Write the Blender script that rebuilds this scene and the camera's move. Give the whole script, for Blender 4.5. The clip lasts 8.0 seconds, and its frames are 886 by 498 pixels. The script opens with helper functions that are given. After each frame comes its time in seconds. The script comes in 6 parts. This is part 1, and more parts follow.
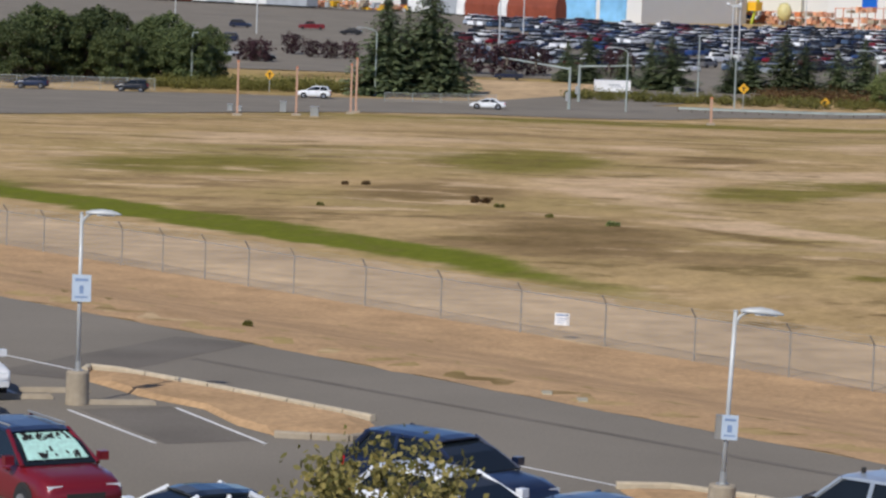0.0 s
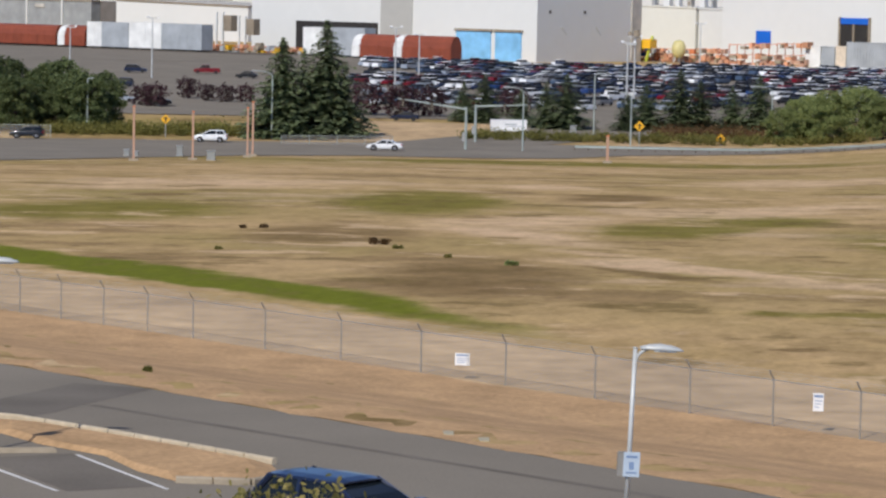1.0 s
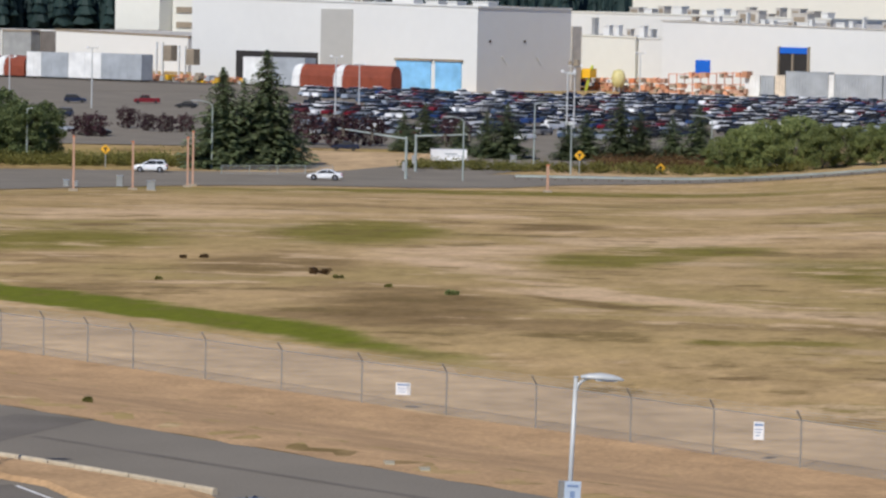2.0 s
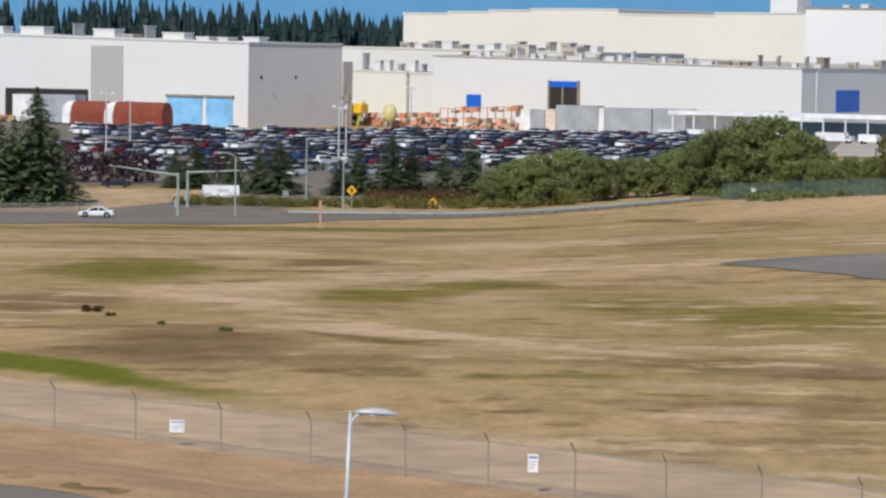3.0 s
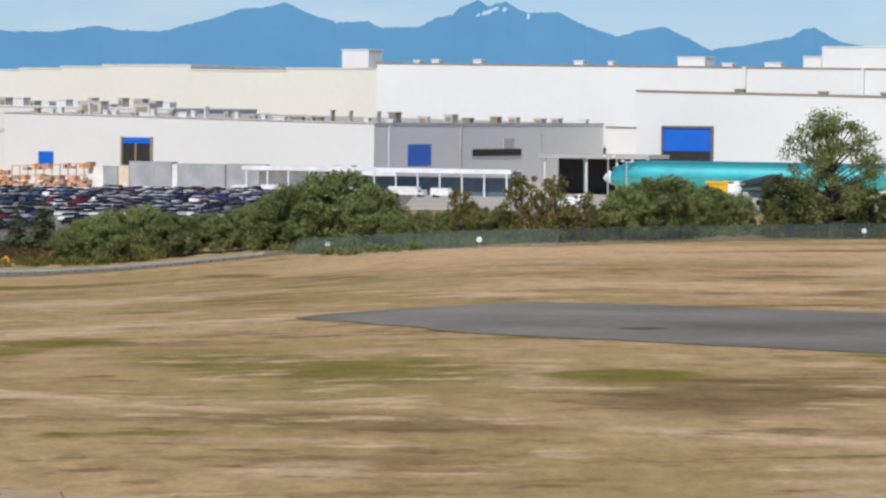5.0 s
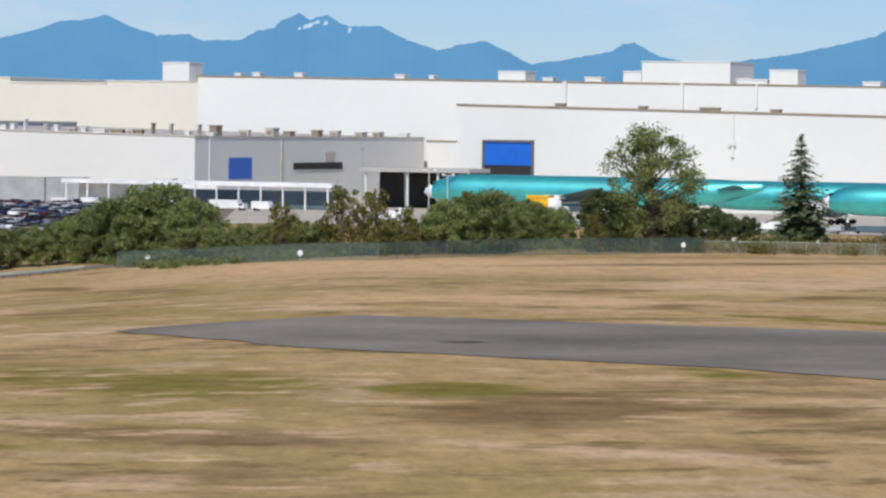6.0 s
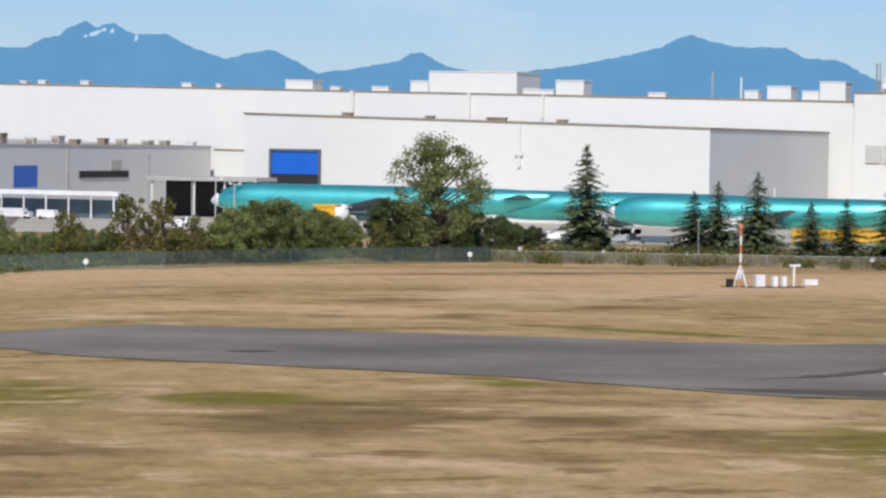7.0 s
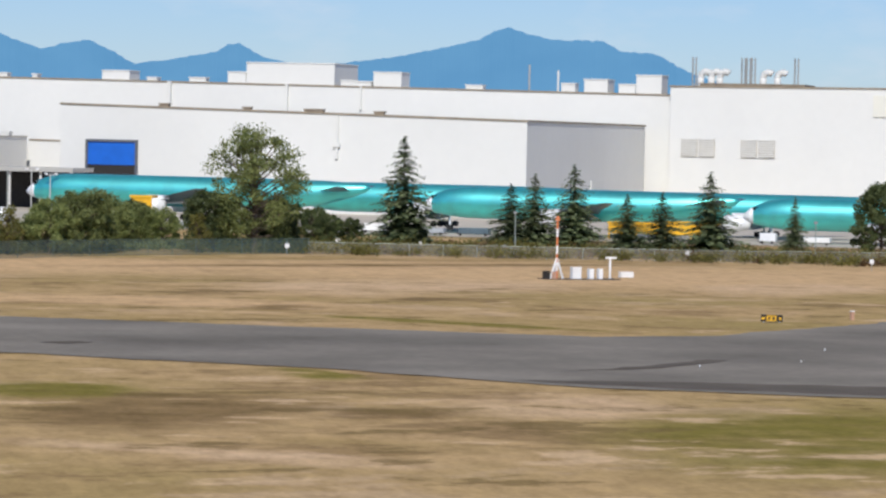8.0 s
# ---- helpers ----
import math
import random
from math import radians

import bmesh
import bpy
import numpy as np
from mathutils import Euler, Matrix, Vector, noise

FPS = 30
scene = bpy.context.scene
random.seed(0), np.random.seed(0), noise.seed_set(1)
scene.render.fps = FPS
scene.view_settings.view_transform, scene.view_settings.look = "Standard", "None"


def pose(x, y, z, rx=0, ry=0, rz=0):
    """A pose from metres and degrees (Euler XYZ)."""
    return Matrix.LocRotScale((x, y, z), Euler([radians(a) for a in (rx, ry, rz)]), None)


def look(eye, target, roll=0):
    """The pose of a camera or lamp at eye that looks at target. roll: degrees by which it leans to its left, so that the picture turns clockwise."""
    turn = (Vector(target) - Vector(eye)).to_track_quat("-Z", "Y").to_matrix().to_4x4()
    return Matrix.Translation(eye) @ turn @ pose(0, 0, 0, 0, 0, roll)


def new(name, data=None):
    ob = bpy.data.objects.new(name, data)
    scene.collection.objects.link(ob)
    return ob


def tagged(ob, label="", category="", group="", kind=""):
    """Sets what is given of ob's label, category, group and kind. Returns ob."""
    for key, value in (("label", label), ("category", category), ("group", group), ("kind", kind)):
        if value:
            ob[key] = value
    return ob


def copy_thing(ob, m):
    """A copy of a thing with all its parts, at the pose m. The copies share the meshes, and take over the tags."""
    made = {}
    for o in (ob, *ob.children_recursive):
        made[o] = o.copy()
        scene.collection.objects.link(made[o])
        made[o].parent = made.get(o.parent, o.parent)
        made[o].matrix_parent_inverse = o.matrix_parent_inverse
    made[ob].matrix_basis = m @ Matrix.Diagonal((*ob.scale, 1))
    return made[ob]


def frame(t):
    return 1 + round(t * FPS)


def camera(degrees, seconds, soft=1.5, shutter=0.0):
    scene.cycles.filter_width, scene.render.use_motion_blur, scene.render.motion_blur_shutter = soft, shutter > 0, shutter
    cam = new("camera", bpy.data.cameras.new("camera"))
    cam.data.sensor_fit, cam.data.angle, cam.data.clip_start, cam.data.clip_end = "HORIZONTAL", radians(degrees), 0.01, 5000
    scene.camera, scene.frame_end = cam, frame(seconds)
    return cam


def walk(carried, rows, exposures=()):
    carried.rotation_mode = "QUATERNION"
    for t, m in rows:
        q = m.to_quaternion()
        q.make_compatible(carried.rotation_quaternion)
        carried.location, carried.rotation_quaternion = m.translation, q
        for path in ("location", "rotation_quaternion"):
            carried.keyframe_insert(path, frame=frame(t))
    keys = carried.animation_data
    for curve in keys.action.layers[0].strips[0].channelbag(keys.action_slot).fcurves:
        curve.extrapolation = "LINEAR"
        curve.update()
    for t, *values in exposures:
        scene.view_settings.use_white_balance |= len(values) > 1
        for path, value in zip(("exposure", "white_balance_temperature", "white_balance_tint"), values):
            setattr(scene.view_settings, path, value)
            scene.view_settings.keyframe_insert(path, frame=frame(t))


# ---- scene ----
# A hand-held camera on a viewing deck turns from the car park to the factory across the airfield.
EYE_Z = 12.0
cam = camera(15.0, 8.0, soft=2.5)
ROWS = [
    (0.0, 0.0, -5.274, -2.0), (0.2, -0.557, -5.514, -1.86), (0.4, -1.124, -5.805, -1.72), (0.5, -1.246, -5.807, -1.65),
    (0.7, -1.657, -5.657, -1.474), (0.8, -1.805, -5.461, -1.386), (0.9, -1.796, -4.927, -1.298), (1.0, -1.798, -4.523, -1.209),
    (1.2, -1.909, -4.263, -1.159), (2.3, -3.85, -3.892, -1.07), (2.5, -4.816, -3.788, -0.954), (3.0, -6.71, -3.332, -0.843),
    (3.5, -8.321, -2.926, -0.611), (4.0, -10.606, -2.796, -0.447), (4.5, -12.487, -2.345, -0.495), (4.7, -13.166, -2.31, -0.5), (5.8, -16.139, -2.143, -0.641),
    (6.0, -17.009, -2.04, -0.703), (6.5, -18.957, -1.902, -0.861), (7.0, -20.631, -1.833, -0.945), (7.5, -22.141, -1.982, -1.034),
    (8.0, -23.736, -1.917, -1.222),
]
walk(cam, [(t, pose(0, 0, EYE_Z, 90 + pitch, roll, yaw)) for t, yaw, pitch, roll in ROWS])

# ---- sky and sun ----
SUN_FROM = Vector((-0.45, -0.89, 0.85)).normalized()
world = bpy.data.worlds.new("sky")
scene.world = world
world.use_nodes = True
wn, wl = world.node_tree.nodes, world.node_tree.links
sky = wn.new("ShaderNodeTexSky")
sky.sky_type = "NISHITA"
sky.sun_disc = False
sky.sun_elevation = math.asin(SUN_FROM.z)
sky.sun_rotation = math.atan2(SUN_FROM.x, SUN_FROM.y)
sky.air_density, sky.dust_density, sky.ozone_density = 0.9, 0.05, 5.0
wn["Background"].inputs["Strength"].default_value = 0.088
tint = wn.new("ShaderNodeMix")
tint.data_type, tint.blend_type = "RGBA", "MULTIPLY"
tint.inputs[0].default_value, tint.inputs[7].default_value = 1.0, (0.66, 0.76, 1.0, 1)
wl.new(sky.outputs[0], tint.inputs[6])
# thin scattered clouds
co = wn.new("ShaderNodeTexCoord")
mp = wn.new("ShaderNodeMapping")
mp.inputs["Scale"].default_value = (1.0, 1.0, 3.2)
cl = wn.new("ShaderNodeTexNoise")
cl.inputs["Scale"].default_value, cl.inputs["Detail"].default_value, cl.inputs["Roughness"].default_value = 9.0, 6.0, 0.6
cr = wn.new("ShaderNodeMapRange")
for i, v in ((1, 0.5), (2, 0.78), (3, 0.0), (4, 0.6)):
    cr.inputs[i].default_value = v
cm = wn.new("ShaderNodeMix")
cm.data_type = "RGBA"
cm.inputs[7].default_value = (8.2, 8.4, 9.2, 1)
wl.new(co.outputs["Generated"], mp.inputs["Vector"])
wl.new(mp.outputs[0], cl.inputs["Vector"])
wl.new(cl.outputs["Fac"], cr.inputs[0])
wl.new(cr.outputs[0], cm.inputs[0])
wl.new(tint.outputs[2], cm.inputs[6])
wl.new(cm.outputs[2], wn["Background"].inputs["Color"])
sun = new("sun", bpy.data.lights.new("sun", "SUN"))
sun.data.energy, sun.data.angle, sun.data.color = 3.6, radians(0.53), (1.0, 0.96, 0.89)
sun.matrix_world = look(SUN_FROM * 300, (0, 0, 0))
scene.view_settings.exposure = 0.06


# ---- materials ----
def node(tree, kind, **values):
    n = tree.nodes.new(kind)
    for key, value in values.items():
        n.inputs[key].default_value = value
    return n


def surface(name, color, rough=0.7, metal=0.0, grain=4.0, spread=0.12, patch=0.3, stain=0.15, bump=0.0, random_tint=0.0, coat=0.0, spec=0.5):
    """A weathered surface: fine grain and broad stains over one base colour. Sizes are per metre."""
    m = bpy.data.materials.new(name)
    m.use_nodes = True
    t = m.node_tree
    b = t.nodes["Principled BSDF"]
    b.inputs["Roughness"].default_value, b.inputs["Metallic"].default_value = rough, metal
    b.inputs["Coat Weight"].default_value, b.inputs["Specular IOR Level"].default_value = coat, spec
    co = t.nodes.new("ShaderNodeTexCoord")
    fine = node(t, "ShaderNodeTexNoise", Scale=grain, Detail=6.0)
    wide = node(t, "ShaderNodeTexNoise", Scale=patch, Detail=4.0)
    t.links.new(co.outputs["Object"], fine.inputs["Vector"])
    t.links.new(co.outputs["Object"], wide.inputs["Vector"])
    dark = [c * (1 - spread * 2) for c in color] + [1]
    lite = [min(1, c * (1 + spread * 2)) for c in color] + [1]
    mix = t.nodes.new("ShaderNodeMix")
    mix.data_type = "RGBA"
    mix.inputs[6].default_value, mix.inputs[7].default_value = dark, lite
    t.links.new(fine.outputs["Fac"], mix.inputs[0])
    ramp = t.nodes.new("ShaderNodeMapRange")
    ramp.inputs[1].default_value, ramp.inputs[2].default_value = 0.3, 0.7
    ramp.inputs[3].default_value, ramp.inputs[4].default_value = 1 - stain, 1 + stain
    t.links.new(wide.outputs["Fac"], ramp.inputs[0])
    hsv = t.nodes.new("ShaderNodeHueSaturation")
    t.links.new(mix.outputs[2], hsv.inputs["Color"])
    value = ramp.outputs[0]
    if random_tint:
        info = t.nodes.new("ShaderNodeObjectInfo")
        rr = t.nodes.new("ShaderNodeMapRange")
        rr.inputs[3].default_value, rr.inputs[4].default_value = 1 - random_tint, 1 + random_tint
        t.links.new(info.outputs["Random"], rr.inputs[0])
        mul = t.nodes.new("ShaderNodeMath")
        mul.operation = "MULTIPLY"
        t.links.new(value, mul.inputs[0])
        t.links.new(rr.outputs[0], mul.inputs[1])
        value = mul.outputs[0]
    t.links.new(value, hsv.inputs["Value"])
    t.links.new(hsv.outputs[0], b.inputs["Base Color"])
    if bump:
        bp = node(t, "ShaderNodeBump", Strength=bump, Distance=0.05)
        t.links.new(fine.outputs["Fac"], bp.inputs["Height"])
        t.links.new(bp.outputs[0], b.inputs["Normal"])
    return m


def leafy(name, dark, lite, scale=0.5, random_tint=0.25):
    """Foliage: every leaf its own tone, light shining a little through it."""
    m = bpy.data.materials.new(name)
    m.use_nodes = True
    t = m.node_tree
    b = t.nodes["Principled BSDF"]
    b.inputs["Roughness"].default_value = 0.6
    b.inputs["Specular IOR Level"].default_value = 0.25
    geo = t.nodes.new("ShaderNodeNewGeometry")
    mix = t.nodes.new("ShaderNodeMix")
    mix.data_type = "RGBA"
    mix.inputs[6].default_value, mix.inputs[7].default_value = (*dark, 1), (*lite, 1)
    t.links.new(geo.outputs["Random Per Island"], mix.inputs[0])
    info = t.nodes.new("ShaderNodeObjectInfo")
    rr = t.nodes.new("ShaderNodeMapRange")
    rr.inputs[3].default_value, rr.inputs[4].default_value = 1 - random_tint, 1 + random_tint
    t.links.new(info.outputs["Random"], rr.inputs[0])
    hsv = t.nodes.new("ShaderNodeHueSaturation")
    t.links.new(mix.outputs[2], hsv.inputs["Color"])
    t.links.new(rr.outputs[0], hsv.inputs["Value"])
    t.links.new(hsv.outputs[0], b.inputs["Base Color"])
    tr = t.nodes.new("ShaderNodeBsdfTranslucent")
    t.links.new(hsv.outputs[0], tr.inputs["Color"])
    ms = t.nodes.new("ShaderNodeMixShader")
    ms.inputs[0].default_value = 0.4
    t.links.new(b.outputs[0], ms.inputs[1])
    t.links.new(tr.outputs[0], ms.inputs[2])
    t.links.new(ms.outputs[0], t.nodes["Material Output"].inputs["Surface"])
    return m


# Dry airfield grass: straw and olive in broad mown bands. Each growth: x, y, half length, half width, turn in degrees.
OLIVE_GROWTH = [
    (20.5, 215.9, 9.8, 3.6, 83), (39.2, 194.1, 22.4, 6.9, -79), (6.7, 254.8, 17.6, 5.5, 88), (28.8, 232.3, 8.8, 5.9, 82), (21.5, 121.0, 2.6, 1.7, -44),
    (21.9, 145.6, 3.3, 1.3, -1), (30.0, 405.0, 42.0, 15.0, 10), (-16.1, 231.7, 15.2, 8.8, 75), (6.7, 255.7, 21.6, 6.3, 85), (22.7, 218.3, 9.2, 4.6, 62),
    (55.5, 179.5, 6.8, 4.6, 63), (83.0, 140.4, 20.4, 11.0, 55), (76.2, 191.8, 5.9, 1.9, 84), (114.1, 256.7, 15.1, 2.6, -62), (42.7, 188.6, 14.0, 7.6, 84),
    (54.2, 178.8, 5.3, 3.7, 63), (-3.7, 131.4, 5.0, 1.5, -55),
]
STRAW_GROWTH = [
    (18.4, 291.0, 6.8, 3.9, 82), (52.3, 320.0, 11.1, 3.0, -87), (51.9, 262.0, 9.4, 4.5, 25), (33.2, 250.7, 14.3, 5.1, 49), (11.1, 208.3, 16.9, 3.4, -72),
    (15.8, 185.5, 9.6, 1.8, -67), (21.2, 173.1, 6.9, 1.6, -65), (27.1, 161.8, 6.0, 1.8, -55), (26.5, 130.1, 3.7, 3.0, 58), (74.8, 285.9, 8.5, 5.8, -68),
    (-11.6, 283.8, 18.8, 9.5, 54), (13.2, 226.4, 11.5, 5.9, 66), (16.7, 176.8, 7.8, 2.4, -55), (42.8, 315.6, 14.5, 8.1, 72), (79.4, 163.4, 10.3, 6.2, 51),
    (48.1, 141.9, 7.4, 2.3, -44), (53.7, 134.9, 5.6, 3.2, -41), (144.9, 338.4, 30.3, 16.8, 42), (193.8, 339.8, 23.7, 10.7, 43),
]
BROWN_GROWTH = [
    (16.0, 171.2, 7.7, 1.4, -65), (7.2, 166.6, 17.0, 6.1, 87), (33.5, 150.2, 10.1, 5.6, -40), (74.4, 403.9, 22.2, 3.0, 90), (77.1, 355.0, 13.5, 3.0, -88),
    (23.6, 272.6, 6.1, 4.5, 72), (33.8, 136.4, 2.2, 1.4, 9), (-0.1, 204.3, 13.8, 5.7, 84), (22.8, 267.9, 9.0, 4.2, 60), (-13.3, 260.6, 4.2, 2.4, 59),
    (59.3, 167.9, 10.1, 8.1, 40), (67.9, 159.8, 5.2, 3.8, 43), (109.7, 284.8, 7.8, 3.5, 62), (132.5, 305.1, 6.9, 3.9, 44), (54.7, 161.6, 12.0, 7.4, 64),
    (19.3, 131.3, 1.4, 1.0, 24), (176.8, 416.9, 48.3, 6.0, 16),
]
TAN_GROWTH = [(120, 410, 50, 50, -20), (190, 385, 75, 60, -30), (260, 380, 60, 60, -30), (100, 300, 25, 14, -38)]
GREEN_STRIP = [(-12.0, 170.0, 41, 3.5, -59.4), (-40, 217, 30, 5, -58)]


def field_grass():
    m = bpy.data.materials.new("dry airfield grass")
    m.use_nodes = True
    t = m.node_tree
    b = t.nodes["Principled BSDF"]
    b.inputs["Roughness"].default_value = 0.95
    b.inputs["Specular IOR Level"].default_value = 0.02
    co = t.nodes.new("ShaderNodeTexCoord")
    warp = node(t, "ShaderNodeTexNoise", Scale=0.2, Detail=6.0, Roughness=0.65)
    broad = node(t, "ShaderNodeTexNoise", Scale=0.022, Detail=5.0, Roughness=0.6)
    streak = node(t, "ShaderNodeTexNoise", Scale=0.15, Detail=8.0, Roughness=0.66)
    swath = node(t, "ShaderNodeTexNoise", Scale=0.055, Detail=7.0, Roughness=0.7)
    tuft = node(t, "ShaderNodeTexNoise", Scale=0.42, Detail=5.0, Roughness=0.65)
    blade = node(t, "ShaderNodeTexNoise", Scale=2.2, Detail=4.0, Roughness=0.7)
    mp = t.nodes.new("ShaderNodeMapping")
    mp.inputs["Rotation"].default_value[2] = radians(20)
    mp.inputs["Scale"].default_value = (0.7, 1.0, 1.0)
    t.links.new(co.outputs["Object"], mp.inputs["Vector"])
    drawn = t.nodes.new("ShaderNodeMapping")  # tufts drawn out along the mowing direction
    drawn.vector_type = "TEXTURE"
    drawn.inputs["Rotation"].default_value[2] = radians(-13)
    drawn.inputs["Scale"].default_value = (0.8, 1.7, 1.0)
    t.links.new(co.outputs["Object"], drawn.inputs["Vector"])
    for n in (warp, broad):
        t.links.new(co.outputs["Object"], n.inputs["Vector"])
    for n in (tuft, blade):
        t.links.new(drawn.outputs[0], n.inputs["Vector"])
    for n in (streak, swath):
        t.links.new(mp.outputs[0], n.inputs["Vector"])

    def ramp(src, stops):
        r = t.nodes.new("ShaderNodeValToRGB")
        e = r.color_ramp.elements
        e[0].position, e[0].color = stops[0][0], (*stops[0][1], 1)
        e[1].position, e[1].color = stops[-1][0], (*stops[-1][1], 1)
        for p, c in stops[1:-1]:
            e.new(p).color = (*c, 1)
        t.links.new(src, r.inputs[0])
        return r.outputs[0]

    def mixed(fac, a, c, mode="MIX"):
        x = t.nodes.new("ShaderNodeMix")
        x.data_type, x.blend_type = "RGBA", mode
        for s, v in ((x.inputs[0], fac), (x.inputs[6], a), (x.inputs[7], c)):
            if hasattr(v, "links"):
                t.links.new(v, s)
            else:
                s.default_value = v
        return x.outputs[2]

    def maths(op, a, c):
        x = t.nodes.new("ShaderNodeMath")
        x.operation = op
        for s, v in ((x.inputs[0], a), (x.inputs[1], c)):
            if hasattr(v, "links"):
                t.links.new(v, s)
            else:
                s.default_value = v
        return x.outputs[0]

    def spread(src, lo, hi, to_lo, to_hi):
        x = t.nodes.new("ShaderNodeMapRange")
        x.interpolation_type = "SMOOTHSTEP"
        for i, v in ((1, lo), (2, hi), (3, to_lo), (4, to_hi)):
            x.inputs[i].default_value = v
        t.links.new(src, x.inputs[0])
        return x.outputs[0]

    wv = t.nodes.new("ShaderNodeVectorMath")
    wv.operation = "MULTIPLY_ADD"
    wv.inputs[1].default_value = (6, 6, 0)
    t.links.new(warp.outputs["Color"], wv.inputs[0])
    t.links.new(co.outputs["Object"], wv.inputs[2])

    def growth(rows, inner=0.5, outer=1.3):
        """How strongly a kind of growth covers each spot."""
        total = None
        for x, y, a, c, turn in rows:
            g = t.nodes.new("ShaderNodeMapping")
            g.vector_type = "TEXTURE"
            g.inputs["Location"].default_value = (x + 3, y + 3, 0)
            g.inputs["Rotation"].default_value[2] = radians(turn)
            g.inputs["Scale"].default_value = (a, c, 1000)
            t.links.new(wv.outputs[0], g.inputs["Vector"])
            ln = t.nodes.new("ShaderNodeVectorMath")
            ln.operation = "LENGTH"
            t.links.new(g.outputs[0], ln.inputs[0])
            f = spread(ln.outputs["Value"], outer, inner, 0.0, 1.0)
            total = f if total is None else maths("MAXIMUM", total, f)
        return total

    col = ramp(broad.outputs["Fac"], [(0.3, (0.32, 0.245, 0.092)), (0.45, (0.41, 0.29, 0.13)), (0.58, (0.48, 0.33, 0.165)), (0.7, (0.38, 0.265, 0.115))])
    tan = growth(TAN_GROWTH, 0.4, 1.2)
    rough_cut = maths("SUBTRACT", 1.0, maths("MULTIPLY", tan, 0.8))
    col = mixed(maths("MULTIPLY", tan, 0.95), col, (0.6, 0.405, 0.22, 1))
    # mown swaths: brown thatch and pale straw lines
    col = mixed(maths("MULTIPLY", rough_cut, spread(swath.outputs["Fac"], 0.46, 0.39, 0.0, 0.7)), col, (0.25, 0.165, 0.08, 1))
    col = mixed(maths("MULTIPLY", rough_cut, spread(swath.outputs["Fac"], 0.545, 0.62, 0.0, 0.7)), col, (0.52, 0.37, 0.225, 1))
    worn = spread(streak.outputs["Fac"], 0.38, 0.58, 0.45, 1.0)
    lush = spread(streak.outputs["Fac"], 0.64, 0.42, 0.55, 1.0)
    col = mixed(maths("MULTIPLY", growth(BROWN_GROWTH), maths("MULTIPLY", lush, 0.95)), col, (0.215, 0.142, 0.064, 1))
    col = mixed(maths("MULTIPLY", growth(OLIVE_GROWTH, 0.65, 1.35), maths("MULTIPLY", lush, 1.0)), col, (0.2, 0.168, 0.038, 1))
    col = mixed(maths("MULTIPLY", growth(STRAW_GROWTH), maths("MULTIPLY", worn, 1.0)), col, (0.6, 0.42, 0.255, 1))
    # thin dark and pale lines left by the mower
    col = mixed(maths("MULTIPLY", rough_cut, spread(streak.outputs["Fac"], 0.43, 0.365, 0.0, 0.7)), col, (0.18, 0.125, 0.05, 1))
    col = mixed(maths("MULTIPLY", rough_cut, spread(streak.outputs["Fac"], 0.57, 0.64, 0.0, 0.75)), col, (0.62, 0.44, 0.265, 1))
    col = mixed(maths("MULTIPLY", growth(GREEN_STRIP, 0.72, 1.15), spread(tuft.outputs["Fac"], 0.25, 0.5, 0.75, 1.0)), col, (0.15, 0.163, 0.02, 1))
    col = mixed(1.0, col, ramp(tuft.outputs["Fac"], [(0.3, (0.79, 0.775, 0.74)), (0.5, (1, 1, 1)), (0.7, (1.14, 1.13, 1.11))]), "MULTIPLY")
    col = mixed(1.0, col, ramp(blade.outputs["Fac"], [(0.3, (0.86, 0.85, 0.83)), (0.5, (1, 1, 1)), (0.72, (1.14, 1.13, 1.11))]), "MULTIPLY")
    t.links.new(col, b.inputs["Base Color"])
    bp = node(t, "ShaderNodeBump", Strength=0.25, Distance=0.1)
    t.links.new(tuft.outputs["Fac"], bp.inputs["Height"])
    t.links.new(bp.outputs[0], b.inputs["Normal"])
    return m


GRASS = field_grass()
BANK = surface("dry bank grass", (0.475, 0.305, 0.165), 0.95, grain=5.0, spread=0.2, patch=0.45, stain=0.16, bump=0.9, spec=0.03)
ASPHALT = surface("worn grey asphalt", (0.228, 0.2, 0.162), 0.9, grain=14, spread=0.1, patch=0.12, stain=0.1, bump=0.2, spec=0.03)
VERGE = surface("pinkish tan verge grass", (0.5, 0.35, 0.2), 0.95, grain=0.7, spread=0.25, patch=0.12, stain=0.18, bump=0.4, spec=0.03)
WORN = surface("darker worn asphalt", (0.176, 0.155, 0.13), 0.9, grain=10, spread=0.1, stain=0.12, spec=0.03)
ASPHALT_OLD = surface("old taxiway asphalt", (0.222, 0.2, 0.168), 0.9, grain=1.2, spread=0.12, patch=0.05, stain=0.3, bump=0.2, spec=0.03)
TAR = surface("dark asphalt repair", (0.13, 0.112, 0.092), 0.85, grain=8, spread=0.12, stain=0.12, spec=0.03)
PANEL_AND_SHADE_GREY = surface("grey panel and recess shade", (0.43, 0.42, 0.39), 0.6, grain=0.4, spread=0.02, stain=0.03)
PAINT_WHITE = surface("white road paint", (0.72, 0.7, 0.66), 0.7, grain=9, spread=0.12)
PAINT_YELLOW = surface("yellow kerb paint", (0.6, 0.4, 0.08), 0.7, grain=6, spread=0.15)
CONCRETE = surface("weathered concrete", (0.36, 0.3, 0.22), 0.9, grain=6, spread=0.12, bump=0.3)
KERB = surface("pale kerb concrete", (0.5, 0.42, 0.3), 0.9, grain=5, spread=0.15, bump=0.3)
WALL_WHITE = surface("white metal cladding", (0.7, 0.7, 0.675), 0.6, grain=0.4, spread=0.015, patch=0.03, stain=0.03)
